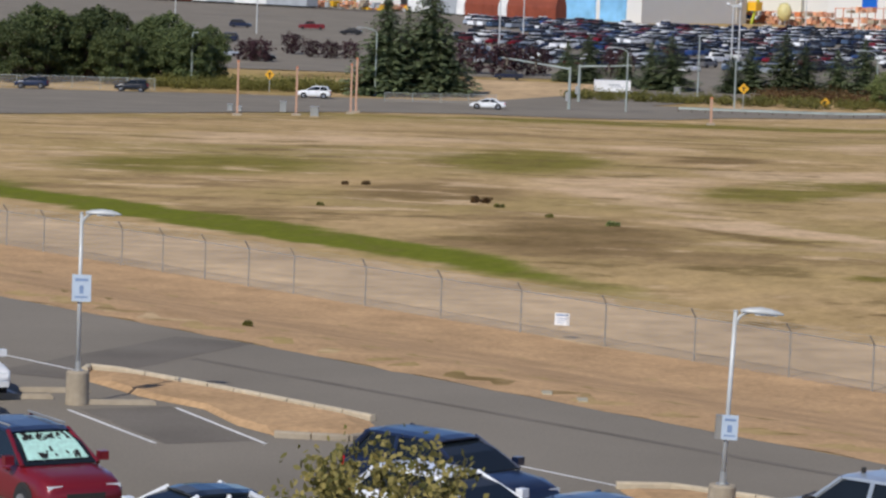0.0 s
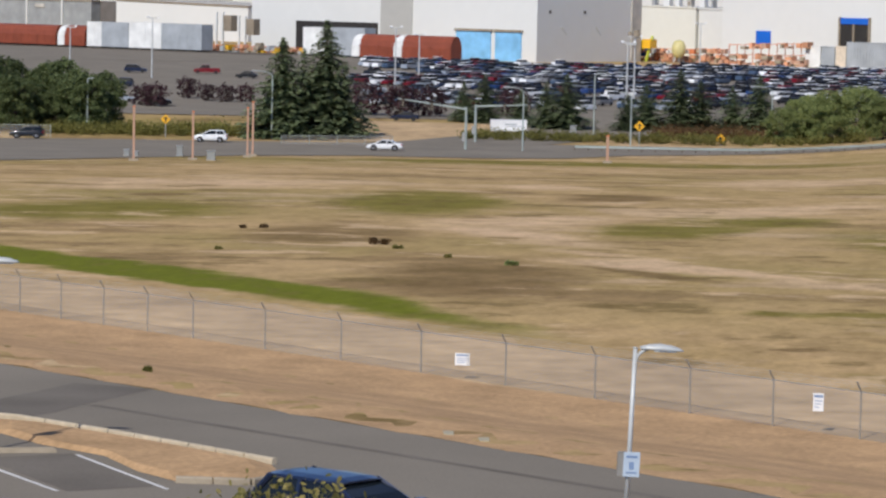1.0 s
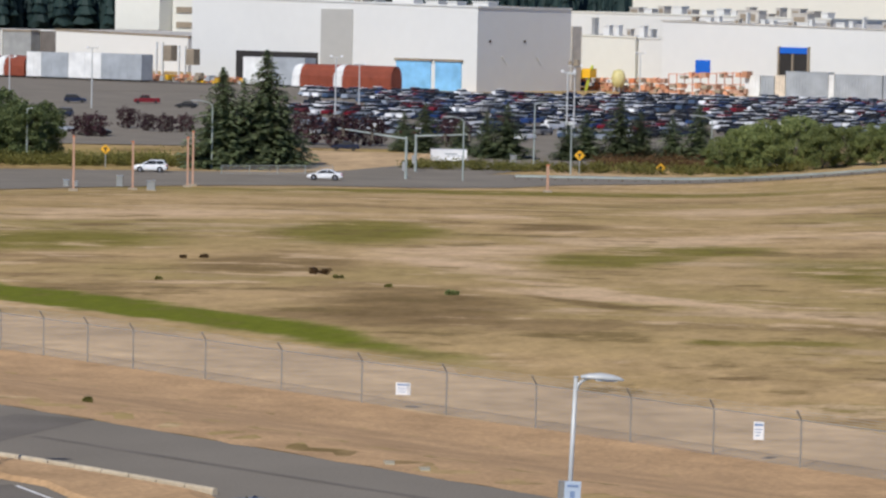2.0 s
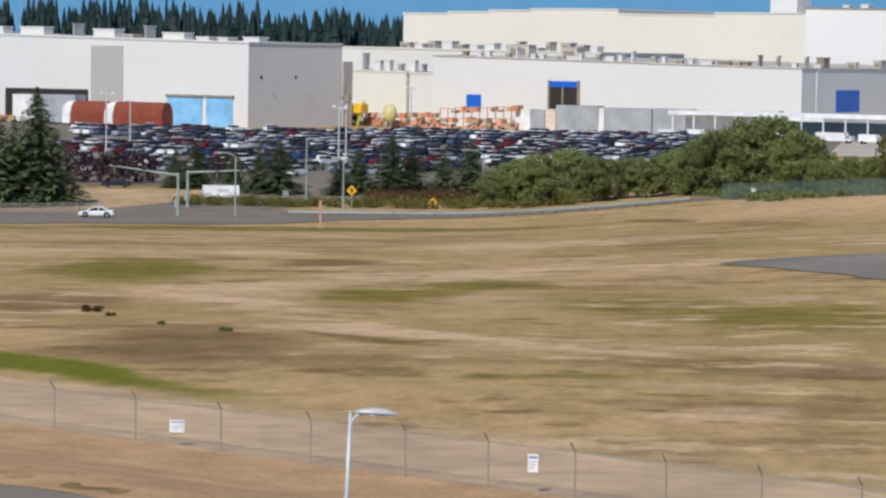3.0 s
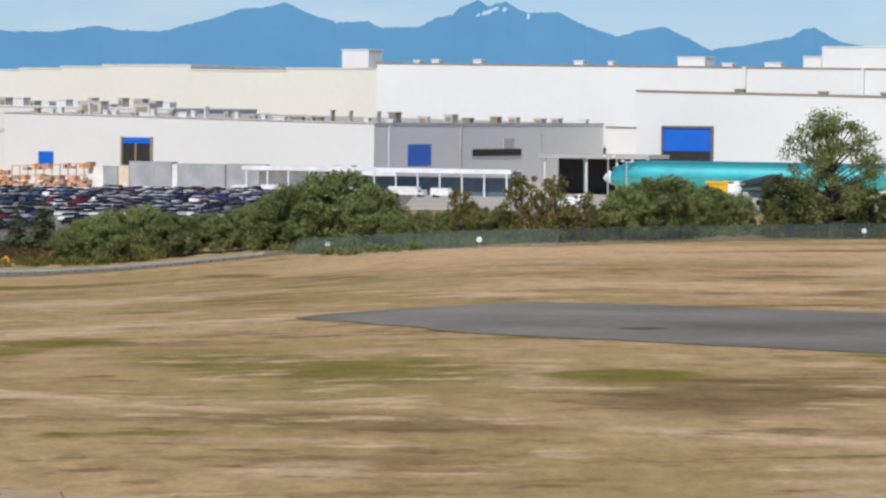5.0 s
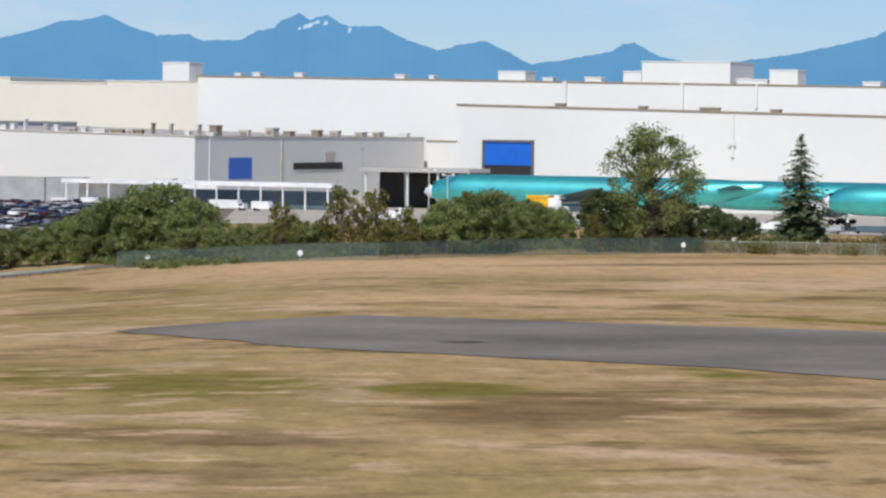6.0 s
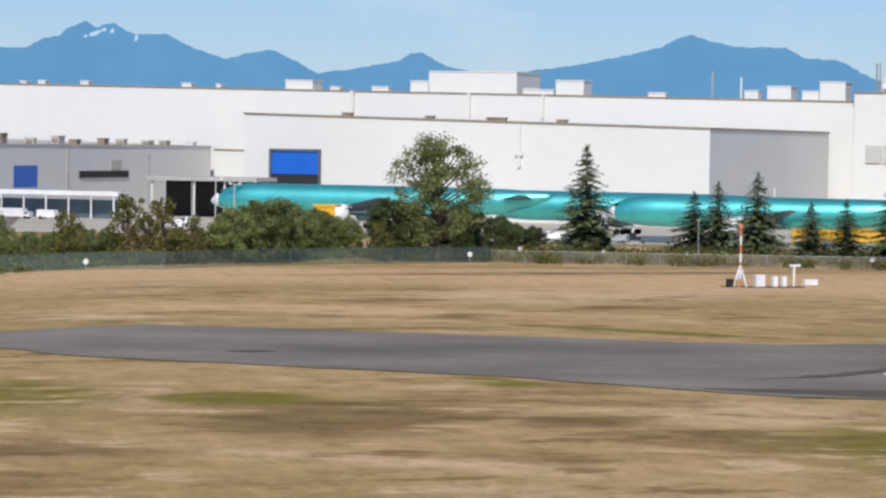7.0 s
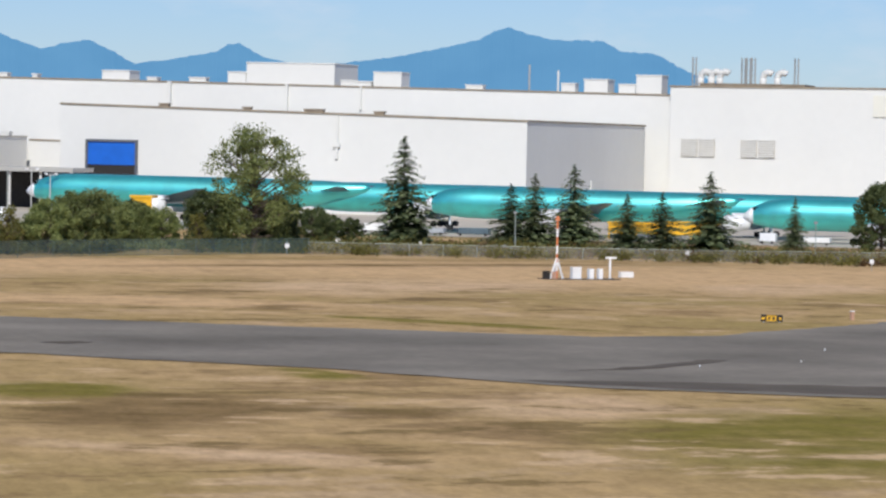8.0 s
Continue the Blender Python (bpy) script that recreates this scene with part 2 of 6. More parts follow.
WALL_CREAM = surface("cream metal cladding", (0.71, 0.7, 0.625), 0.6, grain=0.4, spread=0.02, patch=0.03, stain=0.03)
WALL_GREY = surface("light grey cladding", (0.68, 0.68, 0.65), 0.6, grain=0.4, spread=0.02, patch=0.03, stain=0.04)
ROOF = surface("grey roofing", (0.5, 0.47, 0.42), 0.9, grain=0.5, spread=0.1)
TRIM = surface("brown roof trim", (0.27, 0.22, 0.16), 0.8, grain=1.0, spread=0.1)
BLUE_DOOR = surface("strong blue door", (0.006, 0.12, 0.56), 0.5, grain=0.6, spread=0.03, stain=0.05)
SKY_DOOR = surface("light blue door", (0.22, 0.5, 0.78), 0.5, grain=0.6, spread=0.04)
DARK = surface("dark opening", (0.025, 0.022, 0.02), 0.8, grain=1.0, spread=0.2)
STEEL = surface("galvanised steel", (0.5, 0.5, 0.48), 0.45, 0.6, grain=12, spread=0.08)
POLE_PAINT = surface("pale painted steel", (0.54, 0.55, 0.54), 0.45, 0.1, grain=10, spread=0.06)


# ---- mesh helpers ----
def smooth(a, b, v):
    k = min(1.0, max(0.0, (v - a) / (b - a)))
    return k * k * (3 - 2 * k)


def profile(v, pts):
    if v <= pts[0][0]:
        return pts[0][1]
    for (a, p), (b, q) in zip(pts, pts[1:]):
        if v <= b:
            return p + (q - p) * (v - a) / (b - a)
    return pts[-1][1]


LEFT = [(150, 0.0), (300, -3.6), (430, -8.2), (470, -8.9), (520, -8.7), (800, -5.4), (1000, -5.4)]
RIGHT = [(150, 0.0), (500, -3.9), (700, -5.4), (1000, -5.4)]
EDGE, OUT, ALONG = Vector((-2.5, 94.5)), Vector((0.765, 0.644)), Vector((0.644, -0.765))


def height(x, y):
    """The lie of the land: level car park, a bank down to the airfield, a dip at the far road, then up to the factory."""
    r, az = math.hypot(x, y), math.degrees(math.atan2(x, y))
    w = smooth(6.5, 16.5, az)
    far = profile(r, LEFT) * (1 - w) + profile(r, RIGHT) * w
    s = (x - EDGE.x) * OUT.x + (y - EDGE.y) * OUT.y
    return far - 2.1 * smooth(0.5, 18.0, s)


def finish(bm, name, mat, smoothed=False):
    me = bpy.data.meshes.new(name)
    bm.to_mesh(me)
    bm.free()
    for m in (mat if isinstance(mat, (list, tuple)) else [mat]):
        me.materials.append(m)
    if smoothed:
        me.polygons.foreach_set("use_smooth", [True] * len(me.polygons))
    return me


def part(name, bm, mat, parent=None, label="", smoothed=False):
    ob = new(name, finish(bm, name, mat, smoothed))
    if parent:
        ob.parent = parent
    return tagged(ob, label) if label else ob


def thing(name, label, category, m=None, group="", kind=""):
    ob = new(name)
    ob.matrix_world = m or Matrix()
    return tagged(ob, label, category, group, kind)


def box(bm, x0, x1, y0, y1, z0, z1, slot=0, taper=None):
    """A box; taper = (dx, dy) draws its top in."""
    a, c = taper or (0, 0)
    v = [bm.verts.new(p) for p in ((x0, y0, z0), (x1, y0, z0), (x1, y1, z0), (x0, y1, z0),
                                   (x0 + a, y0 + c, z1), (x1 - a, y0 + c, z1), (x1 - a, y1 - c, z1), (x0 + a, y1 - c, z1))]
    for q in ((3, 2, 1, 0), (4, 5, 6, 7), (0, 1, 5, 4), (1, 2, 6, 5), (2, 3, 7, 6), (3, 0, 4, 7)):
        bm.faces.new([v[i] for i in q]).material_index = slot
    return v


def boxes(*rows):
    bm = bmesh.new()
    for r in rows:
        box(bm, *r)
    return bm


def tube(bm, p, q, r0, r1=None, sides=8, slot=0):
    """A round bar from p to q."""
    p, q = Vector(p), Vector(q)
    r1 = r0 if r1 is None else r1
    ax = (q - p).normalized()
    side = ax.orthogonal().normalized()
    up = ax.cross(side)
    rings = []
    for c, r in ((p, r0), (q, r1)):
        rings.append([bm.verts.new(c + (side * math.cos(k) + up * math.sin(k)) * r) for k in (2 * math.pi * i / sides for i in range(sides))])
    for i in range(sides):
        j = (i + 1) % sides
        bm.faces.new((rings[0][i], rings[0][j], rings[1][j], rings[1][i])).material_index = slot
    bm.faces.new(rings[0][::-1]).material_index = slot
    bm.faces.new(rings[1]).material_index = slot


def tubes(*rows, sides=8):
    bm = bmesh.new()
    for r in rows:
        tube(bm, *r, sides=sides)
    return bm


def loft(bm, rings, slot=0, caps=True):
    vs = [[bm.verts.new(p) for p in ring] for ring in rings]
    n = len(vs[0])
    for a, b in zip(vs, vs[1:]):
        for i in range(n):
            j = (i + 1) % n
            bm.faces.new((a[i], a[j], b[j], b[i])).material_index = slot
    if caps:
        bm.faces.new(vs[0][::-1]).material_index = slot
        bm.faces.new(vs[-1]).material_index = slot


def drape(name, outline, mat, lift, step=7.0, label="", kind="structure", category="ground"):
    """A sheet with that outline, laid on the land."""
    bm = bmesh.new()
    bm.faces.new([bm.verts.new((x, y, 0)) for x, y in outline])
    bmesh.ops.triangulate(bm, faces=bm.faces[:])
    for _ in range(7):
        long = [e for e in bm.edges if e.calc_length() > step]
        if not long:
            break
        bmesh.ops.subdivide_edges(bm, edges=long, cuts=1)
        bmesh.ops.triangulate(bm, faces=bm.faces[:])
    for v in bm.verts:
        v.co.z = height(v.co.x, v.co.y) + lift
    bmesh.ops.recalc_face_normals(bm, faces=bm.faces[:])
    if bm.faces[:] and sum(f.normal.z for f in bm.faces) < 0:
        bmesh.ops.reverse_faces(bm, faces=bm.faces[:])
    ob = part(name, bm, mat)
    return tagged(ob, label, category, "", kind)


def ragged(outline, step=2.0, amp=0.5, seed=0.0):
    """The same outline with an uneven, grown-over edge."""
    made = []
    for (x0, y0), (x1, y1) in zip(outline, outline[1:] + outline[:1]):
        d = Vector((x1 - x0, y1 - y0))
        n = max(1, int(d.length / step))
        side = Vector((-d.y, d.x)).normalized()
        for i in range(n):
            p = Vector((x0, y0)) + d * (i / n) + side * amp * (noise.noise((x0 * 0.3 + i * 0.7, y0 * 0.3, seed)) + 0.5 * noise.noise((i * 1.9, x0, seed)))
            made.append((p.x, p.y))
    return made


def polar(az, r):
    a = radians(az)
    return (r * math.sin(a), r * math.cos(a))


# ---- ground ----
def build_ground():
    rr = [0.1, 15] + list(range(30, 60, 10)) + list(range(60, 160, 2)) + list(range(160, 530, 6)) + [430, 470, 500, 520] + list(range(540, 1020, 20)) + [1200, 1600, 2400, 3600, 4900]
    rr = sorted(set(rr) | {150, 300, 700, 800, 1000})
    aa = sorted(set([a for a in range(-180, 180, 6) if not -40 < a < 66] + [i * 0.75 - 40 for i in range(142)]))
    bm = bmesh.new()
    grid = [[bm.verts.new((*polar(a, r), height(*polar(a, r)))) for a in aa] for r in rr]
    for g0, g1 in zip(grid, grid[1:]):
        for i in range(len(aa)):
            j = (i + 1) % len(aa)
            bm.faces.new((g0[i], g1[i], g1[j], g0[j]))
    bmesh.ops.reverse_faces(bm, faces=bm.faces[:]) if bm.faces[:][0].normal.z < 0 else None
    tagged(part("ground", bm, GRASS, smoothed=True), "dry straw and olive airfield grass with green patches", "grass", "", "structure")


build_ground()


def edge_at(s, out):
    p = EDGE + ALONG * s + OUT * out
    return (p.x, p.y)


# ---- factory, on its own axes: a along the front, b away ----
FACTORY = Matrix.Rotation(radians(-40), 4, "Z")
BASE = -7.5


def block(bm, a0, a1, b0, b1, z0, zl, zr, slot=0, roof=1):
    """A wing of the factory; its roof falls evenly from zl to zr along the front."""
    v = [bm.verts.new(p) for p in ((a0, b0, z0), (a1, b0, z0), (a1, b1, z0), (a0, b1, z0), (a0, b0, zl), (a1, b0, zr), (a1, b1, zr), (a0, b1, zl))]
    for q, s in (((0, 1, 5, 4), slot), ((1, 2, 6, 5), slot), ((2, 3, 7, 6), slot), ((3, 0, 4, 7), slot), ((4, 5, 6, 7), roof)):
        bm.faces.new([v[i] for i in q]).material_index = s


def wing(name, label, a0, a1, b0, b1, zl, zr, mat, trim=0.32, trim_mat=None):
    ob = thing(name, label, "building", FACTORY)
    bm = bmesh.new()
    block(bm, a0, a1, b0, b1, BASE - 2, zl, zr)
    part("wall", bm, [mat, ROOF], ob)
    bm = bmesh.new()
    k = 0.25
    for p, q, r, s, zp, zq in ((a0 - k, a1 + k, b0 - k, b0 + k, zl, zr), (a1 - k, a1 + k, b0 + k, b1, zr, zr), (a0 - k, a0 + k, b0 + k, b1, zl, zl)):
        v = [bm.verts.new(c) for c in ((p, r, zp - trim), (q, r, zq - trim), (q, s, zq - trim), (p, s, zp - trim), (p, r, zp + 0.14), (q, r, zq + 0.14), (q, s, zq + 0.14), (p, s, zp + 0.14))]
        for f in ((3, 2, 1, 0), (4, 5, 6, 7), (0, 1, 5, 4), (1, 2, 6, 5), (2, 3, 7, 6), (3, 0, 4, 7)):
            bm.faces.new([v[i] for i in f])
    part("roof_edge", bm, trim_mat or TRIM, ob)
    return ob


def front_panel(name, ob, a0, a1, z0, z1, b, mat, deep=0.3, label=""):
    """A door or louvre on a front wall, set 0.3 m proud with its frame."""
    pb = part(name, boxes((a0, a1, b - deep, b + 0.1, z0, z1)), mat, ob, label)
    return pb


main_hall = wing("assembly_hall", "vast white flat-roofed aircraft assembly hall", -467, -200, 910, 1400, 27.3, 24.8, WALL_WHITE)
tall_hall = wing("paint_hall", "taller white factory hall with louvres and roof stacks", -199.5, -60, 906, 1300, 27.2, 27.8, WALL_WHITE)
annex = wing("hangar_annex", "white hangar annex with brown trim and blue door", -327, -206.6, 780, 907, 18.3, 16.2, WALL_WHITE)
mid_wing = wing("production_wing", "long low white production wing with blue doors", -499.5, -388.6, 756, 902, 11.4, 9.5, WALL_WHITE, 0.2, ROOF)
link = wing("link_building", "low white link building with brown roof edge", -388.4, -327.2, 904, 909.8, 8.6, 8.3, WALL_WHITE)
west_hall = wing("west_hangar", "white hangar with pale blue doors and grey end wall", -602, -506.3, 682, 723, 15.6, 14.0, WALL_WHITE, 0.3, WALL_GREY)
for lo, hi, zl, zr in ((-667, -648, 26, 26), (-648, -631, 26.6, 26.6), (-631, -614, 27.2, 27.2), (-614, -579, 27.8, 27.8), (-579, -542, 26.2, 26.0), (-542, -470, 26.8, 26.8)):
    wing("bay_hall", "cream stepped-roof factory bay behind the wing", lo, hi - 0.02, 990, 1380, zl, zr, WALL_CREAM, 0.3, WALL_CREAM)

# ---- distant mountains ----
def build_mountains():
    m = bpy.data.materials.new("mountains glowing haze blue")
    m.use_nodes = True
    t = m.node_tree
    b = t.nodes["Principled BSDF"]
    co = t.nodes.new("ShaderNodeTexCoord")
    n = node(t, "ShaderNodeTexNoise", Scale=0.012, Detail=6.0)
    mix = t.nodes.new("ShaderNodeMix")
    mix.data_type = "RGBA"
    # the distance haze is put into this blue, which the slopes emit
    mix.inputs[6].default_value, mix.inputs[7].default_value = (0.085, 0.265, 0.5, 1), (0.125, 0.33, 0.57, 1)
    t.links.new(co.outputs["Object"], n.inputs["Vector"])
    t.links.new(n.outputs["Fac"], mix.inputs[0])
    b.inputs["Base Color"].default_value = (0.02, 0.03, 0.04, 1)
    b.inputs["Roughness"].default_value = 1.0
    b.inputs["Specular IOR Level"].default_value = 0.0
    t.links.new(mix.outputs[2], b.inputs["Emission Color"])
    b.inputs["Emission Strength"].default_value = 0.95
    # the skyline: azimuth and elevation of its summits and saddles, in degrees
    ridge = [(-25, 1.0), (-10, 1.1), (0, 1.12), (5, 1.41), (5.94, 1.39), (6.69, 1.33), (7.46, 1.34), (8.08, 1.45), (8.51, 1.37), (9.18, 1.36), (9.56, 1.46), (10.18, 1.63), (10.51, 1.76), (10.9, 1.78), (11.28, 1.87)]
    ridge += [(11.7, 1.68), (12.16, 1.53), (12.65, 1.57), (12.88, 1.46), (13.58, 1.48), (13.82, 1.63), (14.13, 1.69), (14.22, 1.81), (14.39, 1.87), (14.53, 1.96), (14.72, 1.83), (15.01, 1.93), (15.17, 1.83), (15.35, 1.73), (15.92, 1.75)]
    ridge += [(16.31, 1.54), (16.93, 1.34), (17.17, 1.42), (17.7, 1.52), (18.04, 1.36), (18.47, 1.13), (19.0, 1.2), (19.86, 1.36), (20.05, 1.49), (20.24, 1.51), (20.68, 1.28), (21.11, 1.2), (21.98, 1.21), (22.83, 1.33), (23.6, 1.49)]
    ridge += [(24.31, 1.66), (24.54, 1.8), (24.8, 1.88), (25.18, 1.77), (25.6, 1.68), (26.43, 1.68), (26.74, 1.51), (27.32, 1.48), (27.7, 1.27), (28.0, 1.14), (28.6, 0.95), (31, 0.7), (50, 0.7)]
    bm = bmesh.new()
    top, low = [], []
    for i in range(1200):
        az = -25 + i * 0.06
        el = profile(az, ridge) + 0.03 * abs(noise.noise((az * 6.1, 5, 0))) + 0.02 * noise.noise((az * 11, 2, 0)) - 0.012
        x, y = polar(az, 4600)
        top.append(bm.verts.new((x, y, EYE_Z + 4600 * math.tan(radians(el)))))
        x, y = polar(az, 4300)
        low.append(bm.verts.new((x, y, -60)))
    for i in range(len(top) - 1):
        bm.faces.new((low[i], low[i + 1], top[i + 1], top[i]))
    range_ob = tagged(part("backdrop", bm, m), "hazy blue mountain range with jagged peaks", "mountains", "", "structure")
    # the brightness of hazy snow is an emitted pale blue
    snow = bpy.data.materials.new("glowing distant snow")
    snow.use_nodes = True
    sb = snow.node_tree.nodes["Principled BSDF"]
    sb.inputs["Base Color"].default_value = (0.1, 0.12, 0.14, 1)
    sb.inputs["Emission Color"].default_value, sb.inputs["Emission Strength"].default_value = (0.42, 0.6, 0.78, 1), 0.85
    rng = random.Random(6)
    for az, el, w, h in ((14.7, 1.73, 0.16, 0.05), (14.85, 1.79, 0.09, 0.035), (15.0, 1.78, 0.07, 0.04), (15.4, 1.66, 0.05, 0.07), (14.55, 1.68, 0.06, 0.03)):
        bm = bmesh.new()
        ring = []
        for i in range(14):
            k = 2 * math.pi * i / 14
            q = rng.uniform(0.5, 1.1)
            x, y = polar(az + w * q * math.cos(k) * 0.7, 4280)
            ring.append(bm.verts.new((x, y, EYE_Z + 4280 * math.tan(radians(el + h * q * math.sin(k) + 0.5 * w * q * math.cos(k) * 0.5)))))
        bm.faces.new(ring)
        part("snowfield", bm, snow, range_ob)


build_mountains()

# ---- doors and openings of the factory ----
front_panel("blue_door", annex, -319.4, -306.8, 3.2, 8.9, 780, BLUE_DOOR, 0.35, "bright blue hangar door")
front_panel("opening", annex, -319.4, -306.8, BASE, 3.2, 780, DARK, 0.2, "dark opening under the raised door")
part("door_frame", boxes((-320.0, -319.4, 779.3, 780.1, BASE, 9.5), (-306.8, -306.2, 779.3, 780.1, BASE, 9.5), (-319.4, -306.8, 779.3, 780.1, 8.9, 9.5)), surface("dark door frame", (0.1, 0.11, 0.13), 0.6, grain=1, spread=0.05), annex)
part("downpipe", boxes((-254.7, -254.0, 779.4, 780.1, 6, 16.6), (-255.3, -253.5, 779.2, 780.1, 8.8, 9.8)), WALL_GREY, annex)
part("side_door", boxes((-206.7, -206.3, 845, 858, BASE, 1.3)), WALL_GREY, annex)
part("column", boxes((-348.4, -347.2, 908.9, 910.1, 18, 26.2)), WALL_GREY, main_hall)
part("column", boxes((-312.5, -311.6, 908.9, 910.1, 18, 25.9)), WALL_GREY, main_hall)
part("column", boxes((-290.2, -289.6, 909.2, 910.1, 19, 25.7)), WALL_GREY, main_hall)
for a0, a1, z in ((-196, -191.5, 12.9), (-191, -186.7, 12.9), (-179.4, -175, 12.9), (-174.5, -170, 12.9)):
    lou = part("louvre", boxes((a0, a1, 905.6, 906.1, z - 5, z)), ROOF, tall_hall, "grey wall louvre")
    part("slat", boxes(*[(a0 + 0.2, a1 - 0.2, 905.4, 905.62, z - 4.7 + i * 0.62, z - 4.35 + i * 0.62) for i in range(8)]), WALL_GREY, lou)
part("louvre", boxes((-143.4, -139.5, 905.6, 906.1, 19.7, 25.5)), WALL_CREAM, tall_hall)
for a0, a1, z0, z1 in ((-462.5, -453.8, -1.2, 5.1), (-488.5, -484, -2.4, 1.1)):
    part("blue_door", boxes((a0, a1, 755.6, 756.1, z1 - (1.6 if a0 > -470 else z1 - z0), z1)), BLUE_DOOR, mid_wing, "blue roller door")
part("opening", boxes((-462.5, -453.8, 755.8, 756.1, BASE, 3.5)), DARK, mid_wing)
part("door_post", boxes((-458.6, -458.1, 755.3, 755.8, BASE, 3.5), (-462.9, -462.4, 755.3, 756.1, BASE, 5.3), (-453.9, -453.4, 755.3, 756.1, BASE, 5.3)), TRIM, mid_wing)
part("blue_door", boxes((-388.7, -388.5, 775, 788.5, -1.6, 4.0)), BLUE_DOOR, mid_wing, "dark blue side door")
part("window_band", boxes((-388.7, -388.3, 813.7, 844.5, 0.7, 2.5)), DARK, mid_wing, "long dark window band")
part("side_vent", boxes((-388.7, -388.4, 833, 840, 2.6, 5.4)), ROOF, mid_wing)
part("downpipe", boxes((-388.7, -388.45, 764, 766.0, BASE, 9.3)), WALL_WHITE, mid_wing)
part("downpipe", boxes((-388.7, -388.45, 806, 807.0, BASE, 9.3)), ROOF, mid_wing)
for a0, a1 in ((-531.8, -520.7), (-519.2, -511.0)):
    part("sliding_door", boxes((a0, a1, 681.6, 682.1, BASE - 1, -0.1)), SKY_DOOR, west_hall, "pale blue sliding door")
    part("door_track", boxes((a0 - 0.4, a1 + 0.4, 681.3, 682.1, -0.1, 0.5)), TRIM, west_hall)
# the recess stands proud; its shade is put into the grey colour
part("recess", boxes((-557, -546.5, 681.7, 682.1, BASE, 12.7)), PANEL_AND_SHADE_GREY, west_hall, "full-height recess panel, its shade painted grey")
part("opening", boxes((-586, -558, 681.7, 682.1, BASE, 1.2)), DARK, west_hall)
for b0 in (692, 707):
    # added slanted bars follow the shadow streaks below the wall lamps
    part("wall_brace", tubes(((-505.95, b0, 1.5), (-505.85, b0 + 2.2, -0.6), 0.14), sides=6), WALL_WHITE, west_hall)
    part("wall_lamp", boxes((-506.4, -506.15, b0 - 5, b0 - 4.3, 4.9, 5.6)), DARK, west_hall)
part("end_door", boxes((-506.4, -506.0, 723.2, 727.5, BASE, 9.4)), ROOF, west_hall)


def unit(name, label, a0, a1, b0, b1, z0, z1, mat, group="roof plant"):
    ob = thing(name, label, "roof unit", FACTORY, group)
    part("casing", boxes((a0, a1, b0, b1, z0, z1)), mat, ob)
    part("cap", boxes((a0 - 0.2, a1 + 0.2, b0 - 0.2, b1 + 0.2, z1, z1 + 0.3)), mat, ob)
    if mat is ROOF:
        part("grille", boxes((a0 + 0.15 * (a1 - a0), a1 - 0.15 * (a1 - a0), b0 - 0.12, b0, z0 + 0.3 * (z1 - z0), z0 + 0.8 * (z1 - z0))), TRIM, ob)
    return ob


unit("roof_penthouse", "white rooftop plant room on the assembly hall", -327.3, -300.6, 918, 940, 25.5, 32.0, WALL_WHITE)
unit("roof_penthouse", "white rooftop plant room on the assembly hall", -333, -327.5, 918, 930, 25.6, 29.2, WALL_WHITE)
unit("roof_box", "white square tower box at the hall corner", -476.3, -467.3, 905, 914, 25.6, 31.0, WALL_WHITE)
unit("roof_unit", "white roof air unit", -287.6, -279.3, 914, 922, 25.2, 29.7, WALL_WHITE)
unit("roof_unit", "white roof air unit", -225.4, -218.7, 912, 920, 24.6, 28.6, WALL_WHITE)
unit("roof_unit", "white stepped roof air unit", -211, -203.8, 914, 922, 24.4, 30.0, WALL_WHITE)
unit("roof_unit", "white stepped roof air unit", -216, -211.2, 914, 922, 24.4, 27.4, WALL_WHITE)
unit("roof_unit", "white roof air unit", -370.4, -361.9, 914, 922, 26.0, 29.0, WALL_WHITE)
rng = random.Random(4)
for a, w, z in ((-302, 3, 18.0), (-264, 6, 17.3), (-246, 3, 17.0), (-280, 2.5, 17.5)):
    unit("roof_vent", "small brown roof vent on the annex", a, a + w * 0.8, 783, 784.5, z - 0.3, z + 0.5, TRIM)
for a, w, h in ((-450, 2.4, 1.1), (-436, 2.6, 1.2), (-403, 3, 1.2), (-356, 3, 1.0), (-343, 5, 1.3), (-297, 4, 1.6), (-293, 5, 1.4), (-260, 5, 1.2), (-456, 2, .8), (-392, 1.5, 1.1)):
    unit("roof_vent", "small white roof vent on the assembly hall", a, a + w, 913, 916, 26.9 - 0.0094 * (a + 467), 27.2 - 0.0094 * (a + 467) + h, WALL_WHITE)
for i in range(27):
    a = -496 + i * 4.1 + rng.uniform(-1.2, 1.2)
    zr = 11.4 - 0.0171 * (a + 499.5)
    w, h = rng.choice(((1.2, 0.9), (1.8, 0.7), (0.4, 2.6), (2.4, 1.0), (1.0, 1.4), (3.4, 0.6)))
    unit("roof_vent", "weathered roof vent on the production wing", a, a + w, 766, 767.6, zr - 0.3, zr + h, rng.choice((WALL_WHITE, ROOF, WALL_GREY, TRIM)))
unit("roof_unit", "grey roof cooler on the production wing", -497.5, -490.5, 790, 794, 10.6, 14.4, ROOF)
unit("roof_unit", "grey roof cooler on the production wing", -480, -475, 790, 794, 10.4, 13.8, ROOF)
for i in range(9):
    b = 770 + i * 15 + rng.uniform(-4, 4)
    unit("roof_vent", "roof vent along the wing's side", -391.5, -389.5 + rng.uniform(0, .6), b, b + rng.uniform(1.5, 4), 9.2, 9.6 + rng.uniform(.8, 2.6), rng.choice((ROOF, TRIM, WALL_GREY)))
